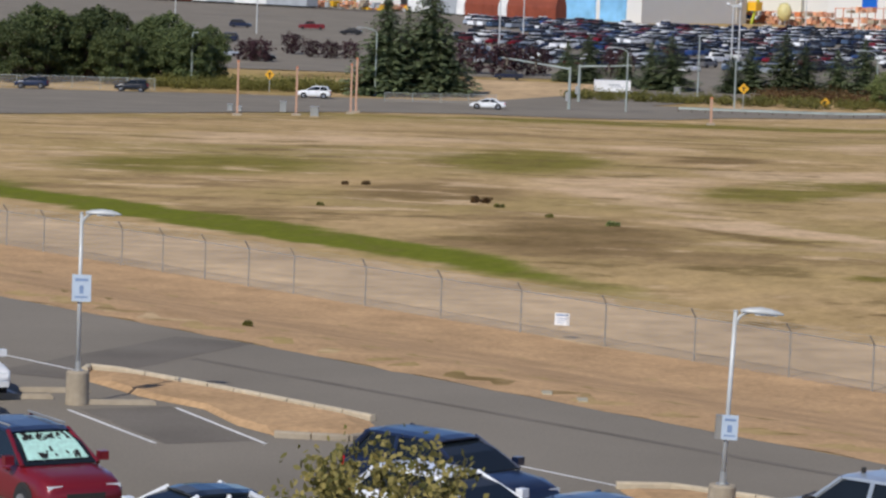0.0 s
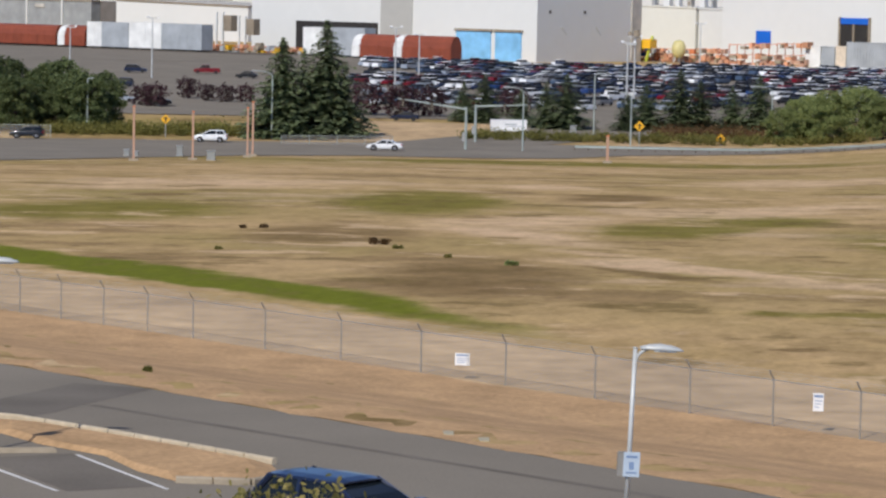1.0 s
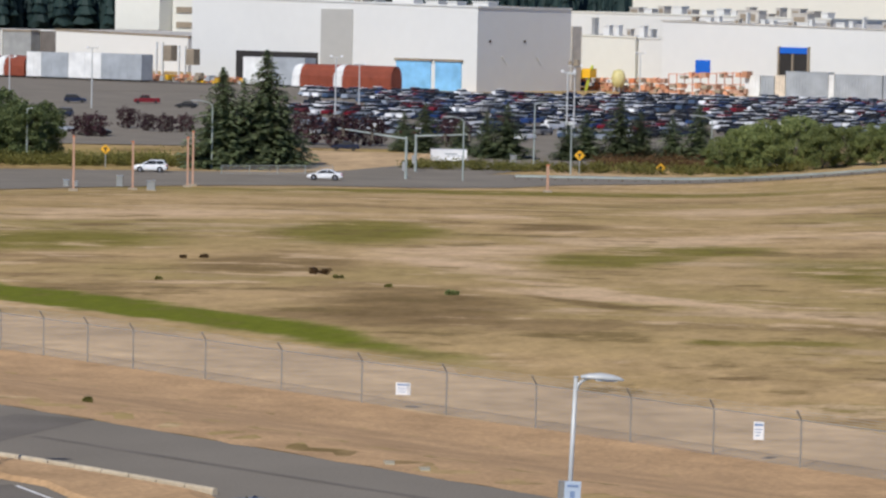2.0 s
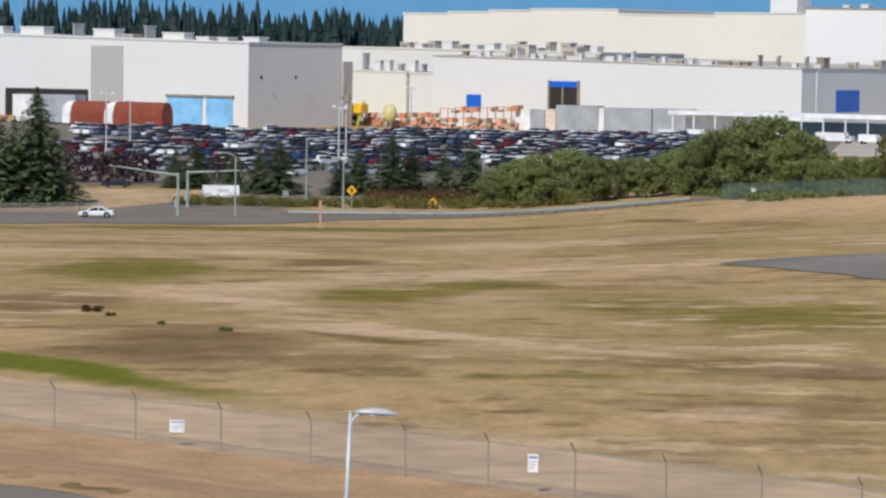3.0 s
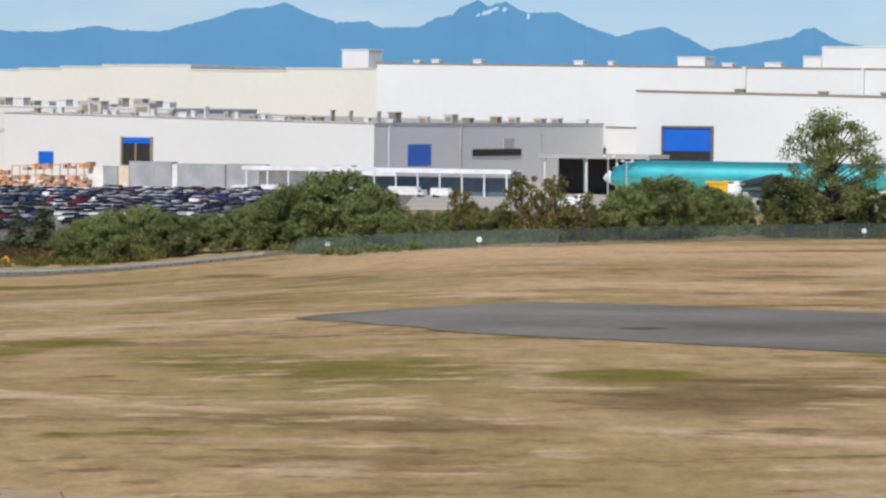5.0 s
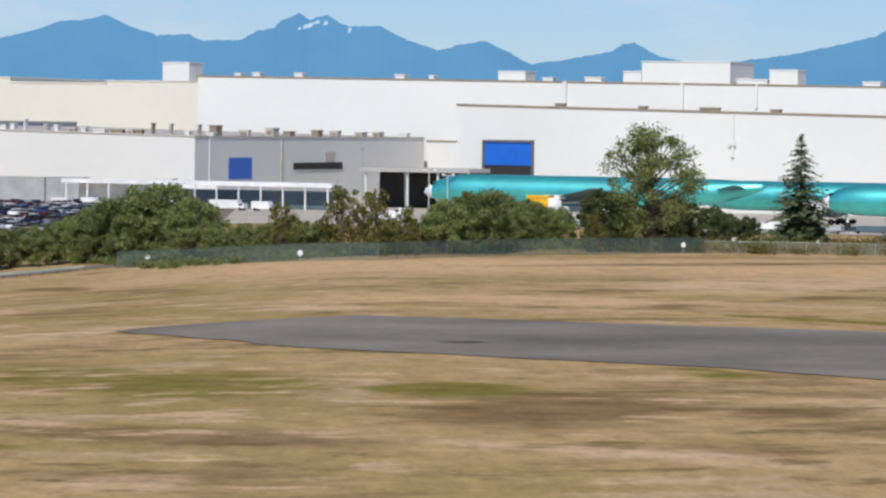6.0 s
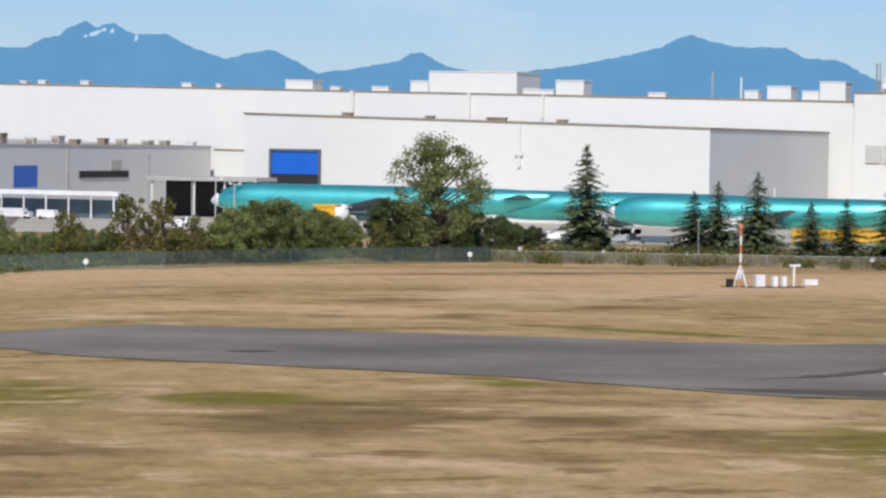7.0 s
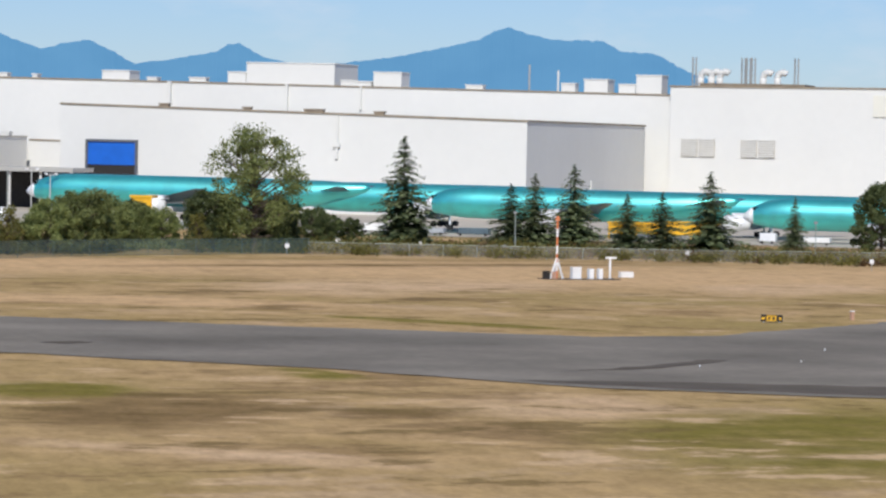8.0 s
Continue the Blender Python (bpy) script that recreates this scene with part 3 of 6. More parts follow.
for a, w, h, m in ((-598, 4, 2, WALL_WHITE), (-588, 8, 2.2, WALL_WHITE), (-563, 7, 2.2, WALL_WHITE), (-553, 3, 1, ROOF), (-540, 7, 1.8, WALL_WHITE), (-529, 4, 1, WALL_WHITE), (-522, 3, 1.0, WALL_WHITE), (-514, 5, 1.3, WALL_WHITE), (-570, .6, 3.4, STEEL), (-546, .6, 3.4, STEEL)):
    unit("roof_unit", "pale roof air unit on the west hangar", a, a + w, 690, 694, 14, 15.2 + h - 0.016 * (a + 600), m)


def stack(a, b, z, h, r, bent):
    ob = thing("exhaust_stack", "curved pale roof exhaust stack" if bent else "thin lattice roof stack", "stack", FACTORY, "roof stacks")
    bm = bmesh.new()
    if bent:
        tube(bm, (a, b, z), (a, b, z + h * 0.6), r, sides=10)
        pts = [(a + 1.6 * r * (1 - math.cos(k)), b, z + h * 0.6 + 1.6 * r * math.sin(k)) for k in (i * math.pi / 8 for i in range(7))]
        for p, q in zip(pts, pts[1:]):
            tube(bm, p, q, r, sides=10)
    else:
        for dx, dy in ((-r, -r), (r, -r), (r, r), (-r, r)):
            tube(bm, (a + dx, b + dy, z), (a + dx, b + dy, z + h), 0.14, sides=5)
        for i in range(6):
            box(bm, a - r, a + r, b - r, b + r, z + h * (i + 0.5) / 6, z + h * (i + 0.5) / 6 + 0.12)
    part("pipe", bm, WALL_WHITE if bent else STEEL, ob, smoothed=bent)


for a in (-193, -190, -187.6, -175.5, -171.5):
    stack(a, 915, 27.2, 4.6, 0.95, True)
for a in (-196.3, -182.4, -181, -179.6, -167.5):
    stack(a, 922, 27.2, 8.4, 0.5, False)
unit("roof_unit", "brown roof duct by the stacks", -192, -163, 910, 925, 27.0, 27.9, TRIM)
for a, h in ((-246, 8.0), (-237.5, 6.5), (-233, 3)):
    ob = thing("roof_mast", "slim roof mast on the assembly hall", "mast", FACTORY, "roof masts")
    part("pole", tubes(((a, 930, 24.5), (a, 930, 25 + h), 0.3)), STEEL if h > 7 else WALL_WHITE, ob)
unit("roof_unit", "white roof duct by a mast", -235.5, -231.5, 926, 930, 24.8, 27.6, WALL_WHITE)

# cream offices behind the west hangar, and blocks between the halls
wing("office_block", "cream office block behind the hangar", -776, -756, 840, 860, 15.5, 15.7, WALL_CREAM, 0.3, WALL_CREAM)
office = wing("office_block", "cream office block with dark window bands", -755.5, -735, 846, 870, 15.4, 15.9, WALL_CREAM, 0.3, WALL_CREAM)
for z in (5.5, 10.5):
    part("window_band", boxes((-753.5, -736, 845.6, 846.1, z, z + 2.0)), TRIM, office)
shed_grey = surface("grey sheet cladding", (0.3, 0.31, 0.31), 0.7, grain=0.4, spread=0.03)
shed = wing("long_shed", "long grey clad shed behind the rail yard", -860, -757, 780, 830, 4.0, 4.0, shed_grey, 0.4)
for a in (-822, -803, -786, -770):
    part("post", boxes((a, a + 0.6, 779.4, 779.9, BASE - 1, 4.0)), WALL_GREY, shed)
part("skylight", boxes((-812, -808, 779.7, 779.95, 1.4, 2.6), (-782, -778, 779.7, 779.95, 1.4, 2.6)), ROOF, shed)
# recess in shadow between the sheds, built as a block in the shadow's colour
wing("link_building", "dark block for the shadowed recess between two sheds", -756.8, -746.3, 784, 830, 4.2, 4.2, surface("recess shadow grey", (0.14, 0.125, 0.115), 0.8, grain=0.5, spread=0.03), 0.3, WALL_GREY)
wing("long_shed", "long low white shed behind the rail yard", -746, -690, 780, 830, 4.6, 3.5, WALL_WHITE, 0.4)
wing("cream_shed", "cream utility building between the halls", -556.7, -537.7, 800, 822, 6.8, 6.5, WALL_CREAM, 0.3, WALL_CREAM)
wing("grey_shed", "grey utility building between the halls", -537.3, -520, 801, 822, 6.3, 6.3, WALL_GREY, 0.3, WALL_GREY)
wing("grey_shed", "long grey flat-roofed building behind", -600, -503, 850, 900, 13.6, 12.8, WALL_GREY, 0.3, WALL_CREAM)
for i in range(9):
    a = -555 + i * 4.1
    unit("roof_vent", "white vent pipe above the utility building", a, a + rng.uniform(.6, 2), 803, 805, 6.5, 7.5 + rng.uniform(0, 4), rng.choice((WALL_WHITE, ROOF, STEEL)))
for i in range(14):
    a = -575 + i * 5.2
    unit("roof_unit", "pale roof plant on the grey building", a, a + rng.uniform(1.0, 3.4), 852, 856, 12.8, 13.6 + rng.uniform(0, 2.0), rng.choice((WALL_WHITE, WALL_GREY, ROOF)))
canopy = thing("loading_canopy", "grey loading canopy beside the hangar annex", "canopy", FACTORY)
part("roof_slab", boxes((-338, -309, 745, 758, 1.5, 2.5)), PANEL_AND_SHADE_GREY, canopy)
for a in (-337, -326, -318, -310):
    part("post", boxes((a, a + 0.45, 746, 746.5, BASE - 1, 1.5)), WALL_GREY, canopy)
# near-black panel paints the dark shade below the canopy roof
part("back_wall", boxes((-338, -309, 757, 758, BASE - 1, 1.4)), DARK, canopy)

# ---- paving and roads ----
drape("parking_lot", [edge_at(-50, 0), edge_at(130, 0), edge_at(130, -110), edge_at(-50, -110)], ASPHALT, 0.012, 30, "worn grey asphalt car park and lane", category="asphalt")
drape("bank", [edge_at(130, 21.5)] + [edge_at(130 - i * 5.5, 21.6 + 0.9 * noise.noise((i * 0.9, 0, 0))) for i in range(1, 40)] + [edge_at(-90, 21.5)] + [edge_at(-90 + i * 1.1, 0.35 * noise.noise((i * 0.8, 3, 0)) + 0.2 * noise.noise((i * 2.7, 8, 0))) for i in range(1, 200)], BANK, 0.016, 3.0, "orange-brown dry grass bank below the lane", category="grass")
drape("fence_verge", ragged([edge_at(-90, 20), edge_at(46, 20), edge_at(46, 26), edge_at(10, 30), edge_at(-8, 31), edge_at(-30, 32), edge_at(-60, 33), edge_at(-90, 34)], 3.0, 2.2, 5.0), VERGE, 0.012, 4.0, "pinkish tan dry grass along the fence", category="grass")
TAXI = [(52, 258), (60, 264), (75, 269), (96, 250.5), (116, 234), (128, 236), (157, 258.5), (215, 305), (270, 260), (190, 150), (120, 150), (101.5, 167), (88, 177), (77, 199), (66, 211), (58, 222)]
drape("taxiway", ragged(TAXI, 2.5, 1.0), ASPHALT_OLD, 0.05, 5.0, "old dark grey taxiway asphalt with repairs", category="asphalt")
drape("taxiway_repair", ragged([(86, 184), (96, 181), (108, 176), (122, 171), (150, 163), (124, 156), (101.5, 169.5), (89, 179.5)], 2.5, 1.2, 4.0), TAR, 0.075, 4.0, "darker asphalt strip along the taxiway edge", category="asphalt")
ROAD_NEAR = [polar(az, r) for az, r in ((-14, 330), (-9, 338), (-7, 345), (-4, 380), (-1.5, 415), (0.5, 430), (2.5, 428), (4, 436), (5, 452), (7, 468), (9, 476), (11.5, 487), (20, 560))]
ROAD_FAR = [polar(az, r) for az, r in ((20, 580), (11.5, 500), (9, 488), (7, 486), (4, 484), (0, 478), (-4, 476), (-8, 474), (-14, 474))]
drape("road", ROAD_NEAR + ROAD_FAR, ASPHALT, 0.07, 6.0, "grey two-lane road beyond the field", category="road")
drape("side_road", [polar(1.0, 478.5), polar(3.6, 483), polar(5.6, 520), polar(6.5, 560), polar(3.5, 560), polar(1.5, 520)], ASPHALT, 0.09, 6.0, "grey side road to the factory car park", category="road")
drape("verge", [polar(-0.2, 483), polar(1.0, 482), polar(3.0, 520), polar(2.8, 540), polar(-0.2, 545)], VERGE, 0.1, 6.0, "dry grass verge at the junction", category="grass")
drape("factory_lot", [polar(-9, 556), polar(1.5, 552), polar(8, 560), polar(13, 600), polar(13.5, 800), polar(6, 826), polar(-9, 790)], ASPHALT, 0.12, 12.0, "grey factory car park", category="asphalt")
yard = lambda a, b: tuple((FACTORY @ Vector((a, b, 0)))[:2])
drape("rail_yard", [polar(-9, 780), polar(6, 815), polar(5, 832), polar(3.2, 842), polar(-1.4, 880), polar(-9, 960)], ASPHALT, 0.16, 10.0, "grey asphalt yard beside the rails", category="asphalt")
# dark tone covers both the gravel and the shadow band below the railcars
drape("rail_bed", [yard(-760, 646), yard(-566, 646), yard(-566, 681), yard(-760, 681)], TAR, 0.2, 8.0, "dark gravel bed along the rails, railcar shadow included", category="gravel")
# concrete is paled here so that it reflects light onto the hangar side walls
drape("apron", [tuple((FACTORY @ Vector((a, b, 0))).xy) for a, b in ((-400, 612), (-60, 612), (-60, 905), (-400, 905))], surface("light-bouncing apron concrete", (0.5, 0.45, 0.37), 0.9, grain=1.5, spread=0.06, patch=0.05, stain=0.12), 0.1, 14.0, "concrete aircraft apron, paled to bounce light", category="concrete")


def stripe(name, p, q, w, mat, z, label="worn white parking line"):
    p, q = Vector(p), Vector(q)
    n = Vector((-(q - p).y, (q - p).x)).normalized() * w / 2
    bm = bmesh.new()
    steps = 12
    lo, hi = [], []
    for i in range(steps + 1):
        c = p.lerp(q, i / steps)
        k = 1 + 0.12 * noise.noise((c.x * 3, c.y * 3, 0))
        lo.append(bm.verts.new((*(c - n * k), z)))
        hi.append(bm.verts.new((*(c + n * k), z)))
    for i in range(steps):
        bm.faces.new((lo[i], lo[i + 1], hi[i + 1], hi[i]))
    tagged(part(name, bm, mat), label, "marking", "", "structure")


for p, q in (((-8.9, 82.9), (-6.3, 77.9)), ((-6.3, 83.9), (-3.75, 78.4)), ((-12.2, 93.6), (-9.5, 90.4)), ((-11.5, 87.3), (-10.2, 84.9)), ((-2.4, 70.9), (-1.2, 68.6)), ((2.0, 76.6), (4.4, 73.9))):
    stripe("bay_line", p, q, 0.11, PAINT_WHITE, 0.022)
drape("taxiway_repair", ragged([(93, 192), (101, 196.5), (110, 204), (111, 202.6), (101.5, 194.8)], 1.5, 0.6, 9.0), TAR, 0.08, 3.0, "dark cracked repair across the taxiway", category="asphalt")
drape("taxiway_repair", ragged([(69, 227), (72, 228), (73, 226), (70, 225)], 1.0, 0.8, 2.0), TAR, 0.08, 3.0, "dark cracked repair on the taxiway", category="asphalt")
stripe("lane_repair", (-10.5, 89), (-6.3, 98.3), 2.6, WORN, 0.018, "dark asphalt repair across the lane")
stripe("lane_repair", (-6.6, 93.8), (12.5, 73.5), 0.3, WORN, 0.0185, "dark tar seam along the lane")
stripe("lane_repair", (-7.55, 83.6), (-5.0, 78.4), 2.35, WORN, 0.0175, "darker worn parking bay")


def island(name, outline, label):
    bm = bmesh.new()
    ring = [bm.verts.new((x, y, 0.02)) for x, y in outline]
    mid = Vector((sum(p[0] for p in outline) / len(outline), sum(p[1] for p in outline) / len(outline)))
    inner = [bm.verts.new((*(Vector((x, y)).lerp(mid, 0.18)), 0.14)) for x, y in outline]
    n = len(ring)
    for i in range(n):
        bm.faces.new((ring[i], ring[(i + 1) % n], inner[(i + 1) % n], inner[i]))
    bm.faces.new(inner)
    bmesh.ops.recalc_face_normals(bm, faces=bm.faces[:])
    tagged(part(name, bm, BANK), label, "planting island", "", "structure")


island("island", [(-9.2, 90.6), (-8.4, 90.2), (-5.7, 87.5), (-3.5, 85.1), (-1.4, 82.7), (-1.0, 80.5), (-1.8, 79.5), (-3.6, 79.7), (-4.6, 81.2), (-5.6, 83.8), (-7.3, 85.6), (-9.0, 88.3)], "dry grass car park island")
island("island", [(4.3, 73.5), (5.5, 73.6), (7.2, 72.4), (9, 70.2), (8.2, 68.2), (6.6, 68.4), (5.0, 70.2)], "dry grass car park island")


def kerb_run(pts, mat, w=0.18, h=0.17):
    """A run of kerb stones, each a piece of its own."""
    ob = thing("kerb", "pale concrete kerb stones along the island", "kerb", kind="structure")
    for p, q in zip(pts, pts[1:]):
        p, q = Vector(p), Vector(q)
        n = max(1, round((q - p).length / 1.2))
        for i in range(n):
            a, b = p.lerp(q, i / n), p.lerp(q, (i + 0.965) / n)
            s = Vector((-(b - a).y, (b - a).x)).normalized() * w / 2
            t = s * 0.72
            bm = bmesh.new()
            rings = [[(*(c - s), 0.0), (*(c + s), 0.0), (*(c + s), h * 0.8), (*(c + t), h), (*(c - t), h), (*(c - s), h * 0.8)] for c in (a, b)]
            loft(bm, rings)
            bmesh.ops.recalc_face_normals(bm, faces=bm.faces[:])
            part("kerb_stone", bm, mat, ob)


kerb_run([(-9.25, 90.0), (-9.2, 90.75), (-8.4, 90.35), (-5.7, 87.65), (-3.5, 85.25), (-1.3, 82.8)], KERB)
kerb_run([(-3.6, 79.55), (-1.8, 79.35), (-0.9, 80.4)], CONCRETE)
kerb_run([(4.25, 73.7), (5.5, 73.8), (7.3, 72.55), (9.2, 70.2)], KERB)


def wheel_stop(x, y, turn):
    ob = thing("wheel_stop", "weathered concrete wheel stop in a parking bay", "wheel stop", pose(x, y, 0.015, 0, 0, turn), "wheel stops")
    bm = bmesh.new()
    loft(bm, [[(sx, -0.08, 0), (sx, 0.08, 0), (sx, 0.05, h), (sx, -0.05, h)] for sx, h in ((-0.92, 0.07), (-0.85, 0.13), (0.85, 0.13), (0.92, 0.07))])
    bmesh.ops.recalc_face_normals(bm, faces=bm.faces[:])
    part("bar", bm, CONCRETE, ob)


wheel_stop(-7.75, 84.15, 10)
wheel_stop(-10.4, 84.6, 10)
wheel_stop(-9.6, 86.0, 10)

# ---- materials of the loose things ----
MESH = bpy.data.materials.new("chain link mesh")
MESH.use_nodes = True
_t = MESH.node_tree
_t.nodes["Principled BSDF"].inputs["Base Color"].default_value = (0.45, 0.42, 0.38, 1)
_t.nodes["Principled BSDF"].inputs["Roughness"].default_value = 0.6
_x, _y = _t.nodes.new("ShaderNodeBsdfTransparent"), _t.nodes.new("ShaderNodeMixShader")
_y.inputs[0].default_value = 0.22
_t.links.new(_x.outputs[0], _y.inputs[1])
_t.links.new(_t.nodes["Principled BSDF"].outputs[0], _y.inputs[2])
_t.links.new(_y.outputs[0], _t.nodes["Material Output"].inputs["Surface"])
MESH_GREEN = MESH.copy()
MESH_GREEN.name = "dark green fence slats"
MESH_GREEN.node_tree.nodes["Principled BSDF"].inputs["Base Color"].default_value = (0.1, 0.15, 0.13, 1)
MESH_GREEN.node_tree.nodes["Mix Shader"].inputs[0].default_value = 0.5
POST_DARK = surface("weathered fence steel", (0.3, 0.28, 0.25), 0.6, 0.3, grain=8, spread=0.1)
SIGN_WHITE = surface("white sign face", (0.8, 0.8, 0.8), 0.5, grain=8, spread=0.03)
SIGN_YELLOW = surface("yellow warning sign", (0.8, 0.42, 0.02), 0.5, grain=5, spread=0.04)
PRINT = surface("dull blue-grey print", (0.2, 0.28, 0.44), 0.6, grain=8, spread=0.1)
ORANGE = surface("faded orange paint", (0.62, 0.2, 0.08), 0.6, grain=5, spread=0.1)
RUST = surface("rusty post", (0.5, 0.3, 0.21), 0.7, grain=5, spread=0.15)
GREEN_STEEL = surface("green-grey galvanised steel", (0.4, 0.45, 0.42), 0.5, 0.3, grain=6, spread=0.08)
BARK = surface("bark", (0.13, 0.1, 0.075), 0.9, grain=4, spread=0.2, bump=0.5)
RUBBER = surface("black rubber", (0.02, 0.02, 0.021), 0.8, grain=20, spread=0.1)
RIM = surface("alloy rim", (0.5, 0.5, 0.52), 0.35, 0.8, grain=20, spread=0.05)
CAR_GLASS = surface("dark car glass", (0.012, 0.016, 0.02), 0.08, grain=3, spread=0.05, spec=0.3)
LAMP_GLASS = surface("lamp glass", (0.75, 0.78, 0.8), 0.15, grain=10, spread=0.03)
TAIL_RED = surface("red tail lamp", (0.45, 0.01, 0.015), 0.25, grain=10, spread=0.05)
TEAL = surface("teal protective film", (0.03, 0.7, 0.66), 0.4, 0.8, grain=0.5, spread=0.1, patch=0.12, stain=0.12, coat=1.0, spec=1.0)
TEAL.node_tree.nodes["Principled BSDF"].inputs["Coat Roughness"].default_value = 0.42
TEAL.node_tree.nodes["Principled BSDF"].inputs["Coat IOR"].default_value = 2.1
TEAL_DARK = surface("bare grey wing skin", (0.12, 0.17, 0.2), 0.4, 0.3, grain=0.6, spread=0.06)
AIR_WHITE = surface("white composite skin", (0.8, 0.82, 0.84), 0.35, grain=1, spread=0.03)
YELLOW = surface("yellow ground equipment", (0.75, 0.42, 0.02), 0.5, grain=2, spread=0.08)
RAIL_BROWN = surface("red-brown railcar paint", (0.24, 0.055, 0.025), 0.55, grain=0.8, spread=0.1, stain=0.15)
BOX_GREY = surface("grey container paint", (0.36, 0.385, 0.41), 0.6, grain=0.5, spread=0.012)
BOX_WHITE = surface("white container paint", (0.76, 0.76, 0.74), 0.6, grain=0.5, spread=0.012)
CRATE = surface("pale orange crates", (0.62, 0.3, 0.17), 0.8, grain=1.5, spread=0.2, random_tint=0.3)


# ---- near fence on the airfield side of the bank ----
def near_fence():
    ob = thing("airfield_fence", "chain-link airfield fence with angled barbed-wire arms", "fence", kind="structure")
    stations, s = [], -86.07
    while s < 46:
        stations.append(s)
        s += 2.95 if s < -30.5 else 4.49 if s < -3.5 else 3.73
    out = 21.5
    post = finish(tubes(((0, 0, -0.1), (0, 0, 1.55), 0.03), sides=6), "post", POST_DARK)
    arm = finish(tubes(((0, 0, 1.53), (-OUT.x * 0.22, -OUT.y * 0.22, 1.84), 0.03), sides=6), "barb_arm", POST_DARK)
    pts = []
    for s in stations:
        x, y = edge_at(s, out)
        z = height(x, y)
        pts.append(Vector((x, y, z)))
        for name, me in (("post", post), ("barb_arm", arm)):
            o = new(name, me)
            o.parent, o.location = ob, pts[-1]
    for p, q in zip(pts, pts[1:]):
        bm = bmesh.new()
        k = Vector((0, 0, 1))
        bm.faces.new([bm.verts.new(v) for v in (p + k * 0.02, q + k * 0.02, q + k * 1.52, p + k * 1.52)])
        part("mesh_panel", bm, MESH, ob)
        bm = bmesh.new()
        tube(bm, p + k * 1.52, q + k * 1.52, 0.018, sides=5)
        for i in (1, 2, 3):
            off = Vector((-OUT.x, -OUT.y, 0)) * 0.07 * i + k * (1.53 + 0.1 * i)
            tube(bm, p + off, q + off, 0.006, sides=4)
        part("top_rail", bm, STEEL, ob)
    return ob


near_fence()


def fence_sign(s, w, h, z, label):
    x, y = edge_at(s, 21.42)
    turn = -14
    ob = thing("fence_sign", label, "sign", pose(x, y, height(x, y) + z, 0, 0, turn), "fence signs")
    part("plate", boxes((-w / 2, w / 2, -0.012, 0.012, 0, h)), SIGN_WHITE, ob)
    part("lettering", boxes((-w * 0.4, w * 0.4, -0.016, -0.012, h * 0.76, h * 0.9), *[(-w * 0.36, w * 0.36 - 0.05 * i, -0.015, -0.012, h * (0.55 - 0.17 * i), h * (0.6 - 0.17 * i)) for i in range(3)]), PRINT, ob)


fence_sign(-14.24, 0.54, 0.44, 0.52, "white notice plate on the chain-link fence")
fence_sign(2.67, 0.34, 0.58, 0.72, "white upright notice plate on the chain-link fence")


# ---- car park lamps ----
def lot_lamp(x, y, h, lean, box_z, wide=0.48, tall=0.68):
    ob = thing("parking_lamp", "pale steel parking lamp on a round concrete base", "lamp post", pose(x, y, 0, 0, lean, 0), "parking lamps")
    bm = bmesh.new()
    tube(bm, (0, 0, 0), (0, 0, 0.82), 0.3, 0.29, sides=24)
    tube(bm, (0, 0, 0.82), (0, 0, 0.86), 0.29, 0.26, sides=24)
    part("base", bm, CONCRETE, ob)
    part("base_plate", tubes(((0, 0, 0.86), (0, 0, 0.89), 0.14), ((0, 0, 0.89), (0, 0, 1.12), 0.075), sides=12), STEEL, ob)
    part("pole", tubes(((0, 0, 0.86), (0, 0, h), 0.055, 0.045), ((0, 0, h), (0, 0, h + 0.03), 0.05), sides=12), POLE_PAINT, ob, smoothed=True)
    bm = bmesh.new()
    pts = [Vector((0.03 + 0.4 * (1 - math.cos(k)), 0, h - 0.25 + 0.28 * math.sin(k))) for k in (i * math.pi / 12 for i in range(7))]
    for p, q in zip(pts, pts[1:]):
        tube(bm, p, q, 0.035, sides=8)
    part("arm", bm, POLE_PAINT, ob)
    bm = bmesh.new()
    rings = []
    for k, w, t in ((0.1, 0.05, 0.05), (0.25, 0.1, 0.09), (0.5, 0.15, 0.12), (0.75, 0.15, 0.1), (0.92, 0.11, 0.06), (1.0, 0.05, 0.02)):
        cx, cz = k * 1.0, h + 0.04 - 0.06 * (k - 0.4) ** 2
        rings.append([(cx, w * math.cos(a), cz - 0.03 + t * (max(0, math.sin(a)) + 0.25 * min(0, math.sin(a)))) for a in (2 * math.pi * i / 12 for i in range(12))])
    loft(bm, rings)
    head = part("lamp_head", bm, POLE_PAINT, ob, smoothed=True)
    part("lens", boxes((0.4, 0.85, -0.1, 0.1, h - 0.04, h - 0.01)), LAMP_GLASS, head)
    sign = part("notice", boxes((0.05 - wide / 2, 0.05 + wide / 2, -0.11, -0.085, box_z, box_z + tall)), surface("blue-grey notice face", (0.47, 0.55, 0.64), 0.5, grain=8, spread=0.04), ob, "blue-grey notice plate with grey print")
    part("print", boxes((0.0, 0.1, -0.116, -0.11, box_z + tall * 0.3, box_z + tall * 0.6), (0.05 - wide * 0.34, 0.05 + wide * 0.34, -0.116, -0.11, box_z + tall * 0.76, box_z + tall * 0.86), (0.05 - wide * 0.34, 0.05 + wide * 0.34, -0.116, -0.11, box_z + tall * 0.14, box_z + tall * 0.2)), PRINT, sign)
    if lean:
        part("control_box", boxes((-0.24, -0.1, -0.08, 0.1, box_z, box_z + 0.5)), POST_DARK, ob)


